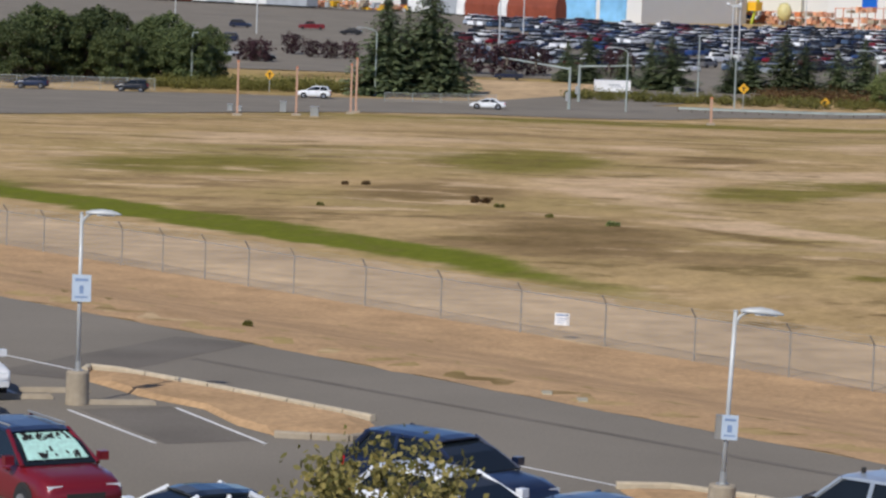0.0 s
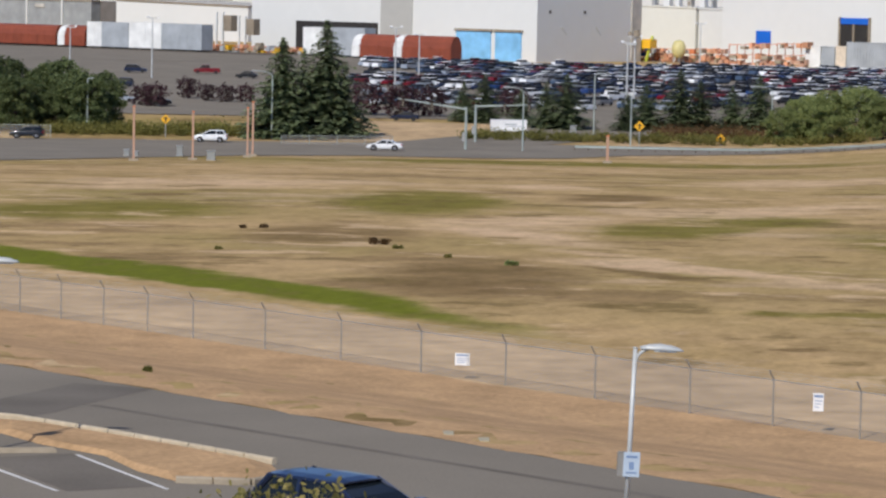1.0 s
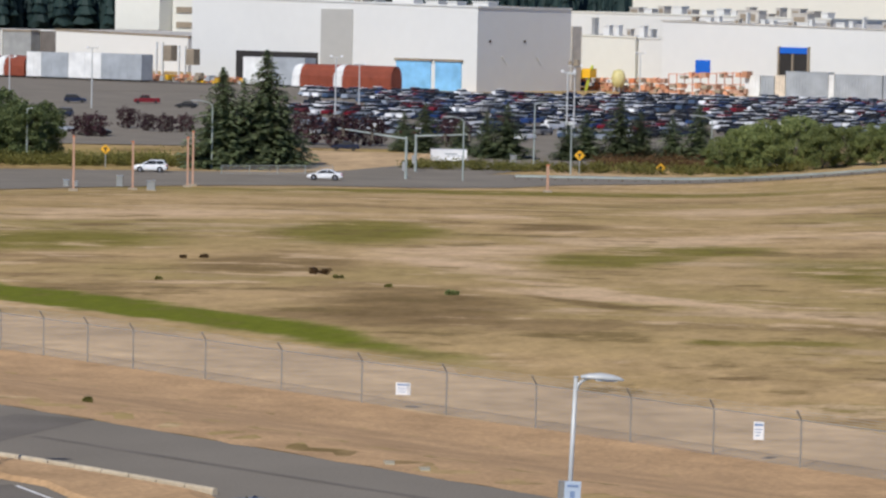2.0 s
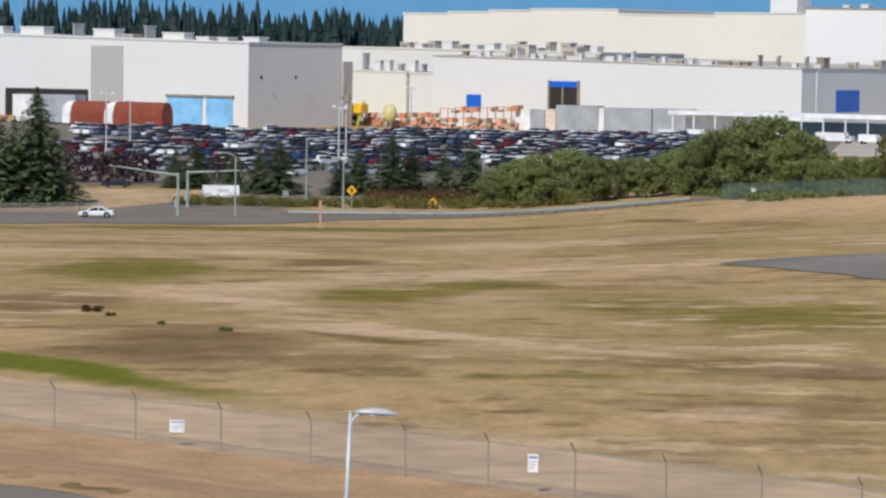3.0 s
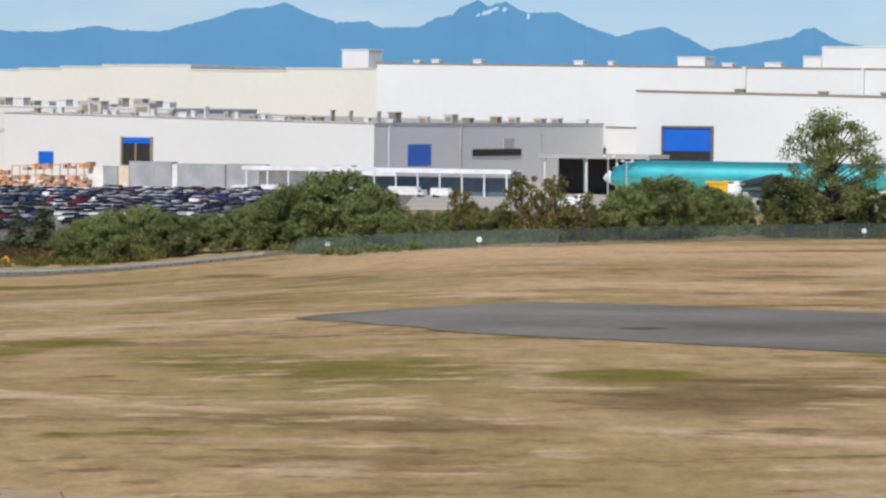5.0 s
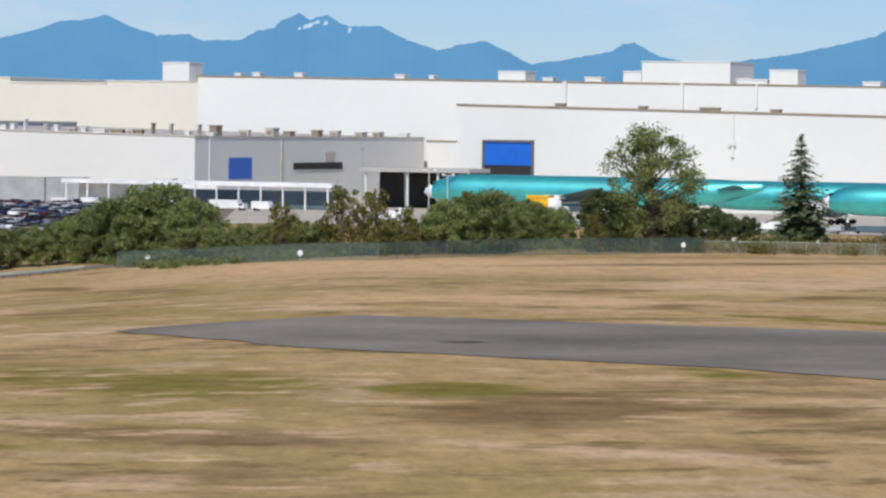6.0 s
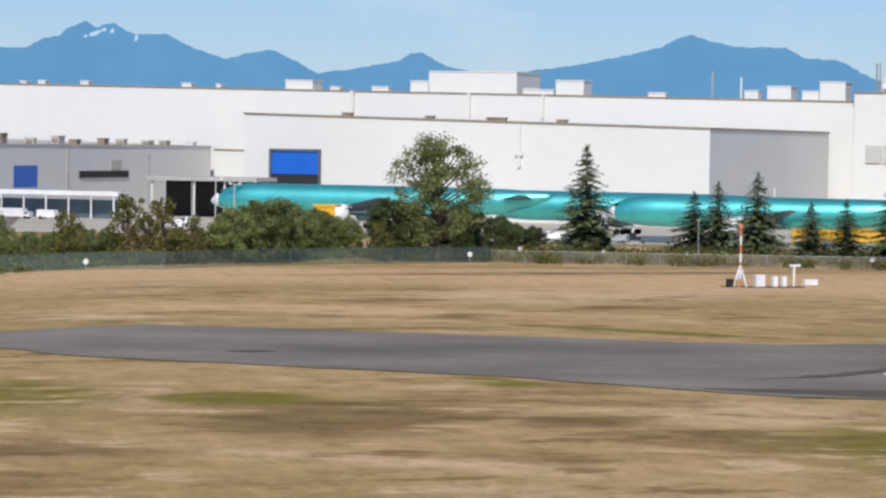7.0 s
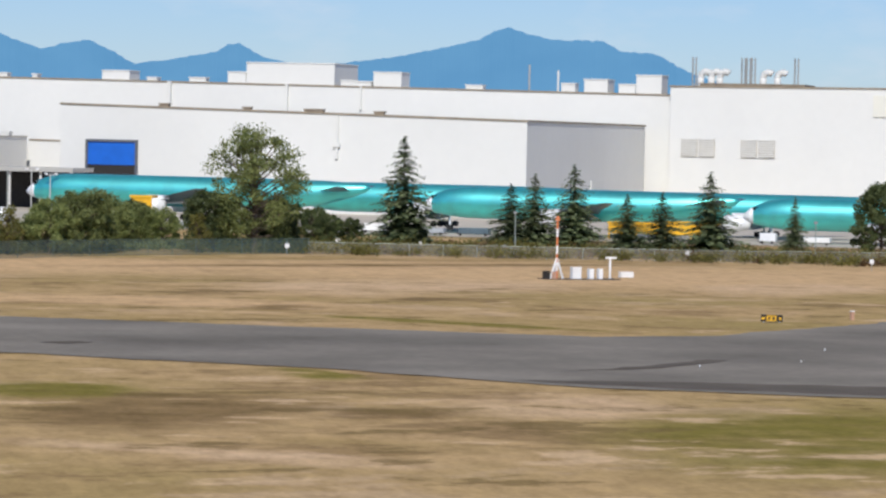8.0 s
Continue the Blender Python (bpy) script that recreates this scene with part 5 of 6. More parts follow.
scrub("brown_scrub", "brown dry scrub below the spruces", [(*polar(rng.uniform(22.0, 31.5), rng.uniform(505, 550)), rng.uniform(0.9, 2.0)) for _ in range(150)], LEAF_BROWN, 6, 0.2, 80)
# single dry bushes on the field
for i, (x, y, r, mat) in enumerate(((2.7, 194, 0.42, LEAF_BROWN), (3.7, 190, 0.2, LEAF_OLIVE), (9.4, 176, 0.25, LEAF_GREEN), (-4.3, 211, 0.22, LEAF_BROWN), (-5.6, 210, 0.18, LEAF_BROWN), (6.3, 182, 0.16, LEAF_OLIVE), (-6.3, 186, 0.16, LEAF_OLIVE), (-19.6, 139, 0.9, LEAF_BROWN), (-5.6, 103.5, 0.14, LEAF_OLIVE), (259, 415, 1.2, LEAF_OLIVE), (266, 425, 1.0, LEAF_OLIVE))):
    ob = thing("dry_bush", "low dry brown-green bush on the airfield grass", "bush", Matrix.Translation(ground_at(x, y)), "field bushes")
    bm = bmesh.new()
    for k in range(4):
        leaf_cloud(bm, random.Random(i * 7 + k), (random.Random(i + k).uniform(-r, r), 0, r * 0.4), r * 0.6, 60, 0.1, 0.7)
    part("foliage", bm, mat, ob)
    part("stem", tubes(((0, 0, -0.1), (0.05, 0, r * 0.7), 0.03), sides=5), BARK, ob)


def forest():
    rng = random.Random(31)
    bm = bmesh.new()
    for i in range(620):
        az, r = rng.uniform(-9, 6.6), rng.uniform(1500, 1640)
        x, y = polar(az, r)
        top = EYE_Z + r * math.tan(radians(0.62 + 0.2 * noise.noise((az * 0.9, 2, 0)) + rng.uniform(-.24, .17) + (0.12 if az < 3.6 else -0.05)))
        z0 = top - rng.uniform(24, 32)
        w = rng.uniform(3.2, 6.5)
        for k in range(7):
            a, b = z0 + (top - z0) * k / 7, z0 + (top - z0) * min(1, (k + 1.9) / 7)
            n = 8
            off = rng.uniform(0, 1)
            rad = w * (1 - k / 7.3)
            ring = [bm.verts.new((x + rad * rng.uniform(.7, 1.2) * math.cos(2 * math.pi * (j + off) / n), y + rad * rng.uniform(.7, 1.2) * math.sin(2 * math.pi * (j + off) / n), a + rng.uniform(-1, .6))) for j in range(n)]
            tip = bm.verts.new((x, y, b))
            for j in range(n):
                bm.faces.new((ring[j], ring[(j + 1) % n], tip))
        for j in range(4):
            bx, by = x + rng.uniform(-3, 3), y + 6
            q = [bm.verts.new(v) for v in ((bx - 3, by, -8), (bx + 3, by, -8), (bx + 1.5, by + 1, z0 + 9), (bx - 1.5, by + 1, z0 + 9))]
            bm.faces.new(q)
    # blue distance haze is mixed into these dark needle colours
    tagged(part("forest", bm, leafy("far haze-tinted conifers", (0.022, 0.045, 0.045), (0.04, 0.075, 0.07), random_tint=0.01)), "far dark conifer forest behind the factory", "forest", "", "stuff")


forest()


# ---- cars ----
def paint(name, color, metal=0.2):
    return surface(name + " car paint", color, 0.3, metal, grain=2, spread=0.03, coat=0.4)


PAINTS = {"red": paint("dark red", (0.19, 0.009, 0.016)), "white": paint("white", (0.78, 0.79, 0.8), 0), "navy": paint("dark navy", (0.012, 0.02, 0.05)), "slate": paint("slate blue", (0.065, 0.1, 0.16)),
          "silver": paint("silver", (0.38, 0.42, 0.46), 0.3), "black": paint("black", (0.012, 0.012, 0.014)), "grey": paint("grey", (0.2, 0.2, 0.21)), "blue": paint("blue", (0.02, 0.06, 0.2)), "green": paint("dark green", (0.02, 0.06, 0.045))}


def hull(bm, stations, slot=0):
    """Loft of body sections: x, half width low, half width high, bottom, shoulder, top."""
    rings = []
    for x, wl, wh, z0, z1, z2 in stations:
        half = [(wl * 0.9, z0), (wl, z0 + 0.1), (wl, (z0 + z1) / 2), (wl * 0.985, z1), ((wl + wh) / 2, z1 + (z2 - z1) * 0.55), (wh, z2 - 0.02), (wh * 0.7, z2)]
        rings.append([(x, -w, z) for w, z in half] + [(x, w, z) for w, z in half[::-1]])
    loft(bm, rings, slot)
    bmesh.ops.recalc_face_normals(bm, faces=bm.faces[:])


def wheel(parent, x, y, r, side):
    bm = bmesh.new()
    tube(bm, (x, y - 0.11, r), (x, y + 0.11, r), r, sides=20)
    tyre = part("wheel", bm, RUBBER, parent)
    bm = bmesh.new()
    yy = y + side * 0.115
    tube(bm, (x, yy - 0.01, r), (x, yy + 0.01, r), r * 0.28, sides=10)
    for i in range(5):
        a = 2 * math.pi * i / 5
        tube(bm, (x, yy, r), (x + math.cos(a) * r * 0.62, yy, r + math.sin(a) * r * 0.62), 0.045, 0.03, sides=5)
    tube(bm, (x, yy - 0.02, r), (x, yy - 0.005, r), r * 0.66, sides=16)
    part("rim", bm, RIM, tyre)


def quads(rows, lift):
    """Flat four-cornered pieces: lower middle, upper middle and the half widths there."""
    bm = bmesh.new()
    for lo, hi, w0, w1 in rows:
        bm.faces.new([bm.verts.new(c + lift + Vector((0, y, 0))) for c, y in ((lo, -w0), (lo, w0), (hi, w1), (hi, -w1))])
    return bm


def car(label, style, mat, m, shade=False, group="", top=None):
    """A parked car, nose along +x, with body, glasshouse, roof, wheels, lamps and mirrors."""
    ob = thing({"suv": "suv", "sedan": "sedan_car", "hatch": "hatchback_car", "pickup": "pickup_truck"}[style], label, "car" if style != "pickup" else "truck", m, group)
    L, W, H, hood, belt = {"suv": (4.7, 0.94, 1.72, 1.08, 1.12), "sedan": (4.75, 0.91, 1.44, 0.92, 0.98), "hatch": (4.3, 0.89, 1.5, 0.95, 1.0), "pickup": (5.85, 1.0, 1.9, 1.2, 1.28)}[style]
    f, b = L / 2, -L / 2
    bm = bmesh.new()
    if style == "pickup":
        hull(bm, [(b, W * .96, W * .94, .5, .95, 1.28), (b + .1, W, W * .97, .42, .95, 1.32), (-.55, W, W * .97, .38, .95, 1.3), (.9, W, W * .97, .38, .95, 1.28), (1.05, W, W * .93, .38, .95, 1.24), (f - .5, W * .98, W * .88, .4, .92, 1.16), (f - .1, W * .93, W * .8, .45, .88, 1.08), (f, W * .86, W * .72, .5, .8, .98)])
        cab = [(-.62, .02), (-.5, .96), (.3, 1.0), (.95, .95), (1.25, .6), (1.66, 0.0)]
        roof_x = (-.5, 1.0)
    elif style == "sedan":
        hull(bm, [(b, W * .86, W * .76, .45, .75, .95), (b + .15, W * .94, W * .84, .3, .72, 1.0), (b + 1.0, W, W * .86, .22, .72, 1.0), (0, W, W * .88, .22, .72, .98), (.85, W, W * .87, .22, .72, .96), (f - .5, W * .97, W * .82, .24, .68, .82), (f - .12, W * .9, W * .7, .3, .62, .72), (f, W * .8, W * .6, .36, .55, .62)])
        cab = [(b + .75, .0), (b + 1.15, .62), (-.95, .95), (-.3, 1.0), (.3, .96), (.72, .6), (1.2, 0.0)]
        roof_x = (-.9, .28)
    else:
        hull(bm, [(b, W * .88, W * .8, .5, .85, belt), (b + .12, W * .97, W * .88, .32, .82, belt + .03), (b + 1.0, W, W * .9, .27, .82, belt + .02), (0, W, W * .9, .27, .82, belt), (.8, W, W * .9, .27, .82, belt - .01), (f - .5, W * .97, W * .86, .3, .8, hood - .08), (f - .1, W * .92, W * .78, .35, .74, hood - .2), (f, W * .84, W * .7, .42, .66, hood - .34)])
        cab = [(b + .12, .0), (b + .3, .6), (b + .62, .92), (-.7, 1.0), (.05, .97), (.6, .6), (1.15, 0.0)]
        roof_x = (b + .5, .12)
    body = part("body", bm, mat, ob, smoothed=False)
    body.data.polygons.foreach_set("use_smooth", [True] * len(body.data.polygons))
    # glasshouse
    bm = bmesh.new()
    rings = []
    for x, k in cab:
        z = belt - .02 + (H - .06 - belt) * k
        w0, w1 = W * .9, W * (.9 - .2 * k)
        rings.append([(x, -w0, belt - .05), (x, -w1, z), (x, w1, z), (x, w0, belt - .05)])
    loft(bm, rings)
    bmesh.ops.recalc_face_normals(bm, faces=bm.faces[:])
    glass = part("glasshouse", bm, CAR_GLASS, ob)
    # roof panel
    bm = bmesh.new()
    x0, x1 = roof_x
    loft(bm, [[(x, -w, H - .09), (x, -w * .97, H - .03 - d), (x, -w * .5, H - d), (x, w * .5, H - d), (x, w * .97, H - .03 - d), (x, w, H - .09)] for x, w, d in ((x0 - .1, W * .66, .05), (x0 + .25, W * .73, .01), ((x0 + x1) / 2, W * .74, 0), (x1 - .2, W * .73, .01), (x1 + .08, W * .69, .05))])
    bmesh.ops.recalc_face_normals(bm, faces=bm.faces[:])
    part("roof", bm, top or mat, ob)
    # pillars
    for s in (-1, 1):
        zt = H - .07
        pil = [((cab[-1][0], s * W * .9, belt - .04), (cab[-3][0], s * W * .71, zt), .05), ((cab[0][0], s * W * .9, belt - .04), (x0 + .12, s * W * .72, zt), .07),
               (((x0 + x1) / 2, s * W * .92, belt - .04), ((x0 + x1) / 2 - .03, s * W * .72, zt), .05)]
        for bar in pil:
            part("pillar", tubes(bar, sides=6), mat, ob)
        part("mirror", boxes((cab[-1][0] - .32, cab[-1][0] - .14, s * W * 1.13 - .1, s * W * 1.13 + .1, belt - .02, belt + .16)), mat if style != "pickup" else DARK, ob)
        part("headlight", boxes((f - .3, f - .06, s * W * .68 - .16, s * W * .68 + .16, hood - .38, hood - .24)), LAMP_GLASS, ob)
        part("tail_light", boxes((b - .02, b + .12, s * W * .8 - .1, s * W * .8 + .1, belt - .28, belt - .04)), TAIL_RED, ob)
        part("door_handle", boxes((-.5, -.28, s * W - .02, s * W + .03, belt - .18, belt - .13), (.45, .65, s * W - .02, s * W + .03, belt - .18, belt - .13)), DARK if style == "pickup" else mat, ob)
    r = .4 if style == "pickup" else .35
    for x in (f - .95, b + .95 if style != "pickup" else b + 1.25):
        for s in (-1, 1):
            bm = bmesh.new()
            tube(bm, (x, s * (W - .25), r + .02), (x, s * (W + .008), r + .02), r + .09, sides=18)
            part("wheel_arch", bm, DARK, ob)
            wheel(ob, x, s * (W - .08), r, s)
    part("grille", boxes((f - .03, f + .02, -W * .45, W * .45, hood - .56, hood - .4)), DARK, ob)
    part("bumper", boxes((f - .12, f + .05, -W * .82, W * .82, .36, .5), (b - .05, b + .1, -W * .85, W * .85, .42, .58)), DARK if style in ("suv", "pickup") else mat, ob)
    if style == "pickup":
        part("bed_liner", boxes((b + .12, -.72, -W * .82, W * .82, 1.285, 1.32)), DARK, ob, "black bed cover")
        part("bed_rail", boxes((b + .05, -.7, -W * .98, -W * .84, 1.28, 1.37), (b + .05, -.7, W * .84, W * .98, 1.28, 1.37)), mat, ob)
        part("brake_light", boxes((-.66, -.58, -.2, .2, H - .13, H - .05)), TAIL_RED, ob)
        part("antenna", tubes(((.8, .2, H - .02), (.8, .2, H + .1), .05)), DARK, ob)
    if style == "suv" and shade:
        for s in (-1, 1):
            part("roof_rail", tubes(((x0 + .1, s * W * .66, H + .03), (x1 - .1, s * W * .66, H + .03), .025), sides=6), STEEL, ob)
    if shade:
        p, mid, q = [Vector((x, 0, belt - .02 + (H - .06 - belt) * k)) for x, k in (cab[-1], cab[-2], cab[-3])]
        n = Vector((.42, 0, .5)).normalized() * .025
        rng = random.Random(5)
        shade_sheet = part("sunshade", quads([(p.lerp(mid, .2), mid, .68, .62), (mid, mid.lerp(q, .8), .62, .56)], n), surface("pale green patterned foil", (0.45, 0.72, 0.62), 0.4, grain=9, spread=0.2), ob, "pale green patterned windscreen sunshade")
        marks = []
        for i in range(34):
            lo, hi = rng.choice(((p, mid), (mid, q)))
            k, y = rng.uniform(.3, .72), rng.uniform(-.52, .52)
            w, h = rng.uniform(.015, .06), rng.uniform(.05, .16)
            marks.append((lo.lerp(hi, k - h) + Vector((0, y, 0)), lo.lerp(hi, k + h) + Vector((0, y + rng.uniform(-.06, .06), 0)), w, w * rng.uniform(.4, 1.2)))
        part("pattern", quads(marks, n * 1.4), DARK, shade_sheet)
    return ob


# navy roof colour stands in for dark glass that mirrors the sky
car("dark red sport utility car with patterned sunshade", "suv", PAINTS["red"], pose(-8.0, 68.6, 0.02, 0, 0, -58), True, top=PAINTS["navy"])
car("dark navy sport utility car parked at the island", "suv", PAINTS["navy"], pose(0.55, 69.3, 0.02, 0, 0, -42))
car("slate blue sedan parked beside a navy car", "sedan", PAINTS["slate"], pose(3.5, 63.7, 0.02, 0, 0, -45))
car("silver crew-cab pickup truck with black bed cover", "pickup", PAINTS["silver"], pose(9.3, 64.6, 0.02, 0, 0, 139))
car("white sedan with dark glass below the tree", "sedan", PAINTS["white"], pose(-4.3, 63.3, 0.02, 0, 0, -150), top=CAR_GLASS)
car("white hatchback half hidden behind leaves", "hatch", PAINTS["white"], pose(0.6, 66.0, 0.02, 0, 0, -42))
car("white hatchback at the end of the row", "hatch", PAINTS["white"], pose(-12.2, 85.6, 0.02, 0, 0, -62))
car("black sport utility car at the end of the row", "suv", PAINTS["black"], pose(-12.0, 80.8, 0.02, 0, 0, -62))
# traffic on the far road, caught where it is for most of the time
for label, style, key, x, y, turn in (("white sport utility car on the far road", "suv", "white", -17.3, 472, 176), ("white sedan on the far road", "sedan", "white", 6.8, 452, 175), ("dark sport utility car on the far road", "suv", "navy", -57, 472.5, 178), ("dark sport utility car on the far road", "suv", "black", -43.0, 473, 178)):
    z = height(x, y) + 0.08
    car(label, style, PAINTS[key], pose(x, y, z, 0, 0, turn))


# ---- the factory car park ----
FAR_GLASS = surface("dusty car glass", (0.02, 0.02, 0.021), 0.5, grain=3, spread=0.1, spec=0.12)


def small_car(style, mat):
    """A distant parked car with its main parts."""
    ob = thing("parked_car", "parked car", "car", group="factory car park")
    L, W, H, belt = {"sedan": (4.6, .9, 1.45, .95), "suv": (4.7, .94, 1.75, 1.1), "pickup": (5.6, .98, 1.85, 1.2)}[style]
    f, b = L / 2, -L / 2
    bm = bmesh.new()
    loft(bm, [[(x, -w, .3), (x, -w, z - .15), (x, -w * .85, z), (x, w * .85, z), (x, w, z - .15), (x, w, .3)] for x, w, z in ((b, W * .88, belt - .1), (b + .2, W, belt), (.6, W, belt), (f - .3, W * .95, belt - .18), (f, W * .85, belt - .4))])
    c0, c1, c2, c3 = {"sedan": (b + .7, b + 1.4, .3, 1.1), "suv": (b + .1, b + .5, .2, 1.1), "pickup": (-.6, -.45, 1.0, 1.6)}[style]
    loft(bm, [[(x, -w, H - .1), (x, -w * .9, H), (x, w * .9, H), (x, w, H - .1)] for x, w in ((c1 - .1, W * .7), (c2 + .1, W * .7))])
    bmesh.ops.recalc_face_normals(bm, faces=bm.faces[:])
    part("body", bm, mat, ob)
    bm = bmesh.new()
    loft(bm, [[(x, -W * .88, belt - .02), (x, -w, z), (x, w, z), (x, W * .88, belt - .02)] for x, w, z in ((c0, W * .8, belt + .05), (c1, W * .68, H - .06), (c2, W * .68, H - .06), (c3, W * .8, belt + .05))])
    bmesh.ops.recalc_face_normals(bm, faces=bm.faces[:])
    part("glass", bm, FAR_GLASS, ob)
    tyre = finish(tubes(((0, -.1, .34), (0, .1, .34), .34), sides=10), "wheel", RUBBER)
    for x in (f - .9, b + .9):
        for s in (-1, 1):
            o = new("wheel", tyre)
            o.parent, o.location = ob, (x, s * (W - .08), 0)
    return ob


rng = random.Random(77)
TINTS = ["white"] * 15 + ["silver"] * 8 + ["grey"] * 4 + ["black"] * 6 + ["navy"] * 6 + ["blue"] * 5 + ["red"] * 7 + ["slate"] * 6
WORDS = {"white": "white", "silver": "silver", "grey": "grey", "black": "black", "navy": "dark navy", "blue": "blue", "red": "dark red", "slate": "slate blue"}
STYLE_WORD = {"sedan": "sedan", "suv": "sport utility car", "pickup": "pickup truck"}
models, spots = {}, []
b = 440.0
while b < 730:
    for k in (0, 5.4):
        a = -540 + rng.uniform(0, 2)
        while a < -250:
            p = FACTORY @ Vector((a, b + k, 0))
            az, r = math.degrees(math.atan2(p.x, p.y)), p.xy.length
            near = 590 + 25 * smooth(4, 9, az) + 40 * smooth(9, 12, az)
            full = 0.78 if r > 640 else 0.66
            if noise.noise((a * 0.035, b * 0.06, 1)) < -0.2:
                full = 0.15
            if 0.5 + 0.9 * noise.noise((0, r * 0.02, 3)) < az < 12.8 and near < r < 806 and rng.random() < full:
                spots.append((r, p.x, p.y, 50 if k else 230))
            a += 2.8
    b += 17.5
spots.sort()
for i, (r, x, y, turn) in enumerate(spots[:290]):
    key, style = rng.choice(TINTS), rng.choice(("sedan", "sedan", "suv", "suv", "pickup"))
    m = pose(x + rng.uniform(-.2, .2), y + rng.uniform(-.3, .3), height(x, y) + 0.14, 0, 0, turn + rng.uniform(-3, 3))
    if (key, style) not in models:
        ob = models[key, style] = small_car(style, PAINTS[key])
        ob.matrix_basis = m
        tagged(ob, f"{WORDS[key]} {STYLE_WORD[style]} in the crowded factory car park")
    else:
        copy_thing(models[key, style], m)
for key, style, x, y, turn in (("navy", "suv", -42.3, 716, 0), ("navy", "suv", -41, 648, 170), ("black", "sedan", -41.2, 594.6, 0), ("silver", "sedan", -37.2, 589, 0), ("black", "suv", -30.3, 579, 0), ("red", "pickup", -27.3, 718.6, 180), ("black", "sedan", -18.4, 699, 170), ("navy", "sedan", 11.4, 545, 175), ("grey", "sedan", -47, 596, 0)):
    m = pose(x, y, height(x, y) + 0.14, 0, 0, turn)
    if (key, style) in models:
        copy_thing(models[key, style], m)
    else:
        models[key, style] = small_car(style, PAINTS[key])
        models[key, style].matrix_basis = m
        tagged(models[key, style], f"{WORDS[key]} {STYLE_WORD[style]} in the open factory car park")


def far_cars(rows):
    mats = [PAINTS[k] for k in WORDS] + [FAR_GLASS, RUBBER]
    keys = list(WORDS)
    bm = bmesh.new()
    for r, x, y, turn in rows:
        q = Matrix.Translation((x, y, height(x, y) + 0.14)) @ Matrix.Rotation(radians(turn), 4, "Z")
        c = keys.index(rng.choice(TINTS))
        tall = rng.choice((0, 0.25, 0.3, 0))
        made = box(bm, -2.3, 2.3, -.9, .9, .3, .98 + tall * .6, c, (.14, .05))
        made += box(bm, -1.7, 1.0, -.8, .8, .98 + tall * .6, 1.32 + tall, 8, (.38, .1))
        made += box(bm, -1.36, .66, -.72, .72, 1.325 + tall, 1.44 + tall, c, (.1, .08))
        for wx in (-1.4, 1.4):
            made += box(bm, wx - .32, wx + .32, -.92, .92, 0, .5, 9, (.1, 0))
        for v in made:
            v.co = q @ v.co
    tagged(part("parked_cars", bm, mats), "many parked cars at the back of the lot", "cars", "", "stuff")


far_cars(spots[290:1900])


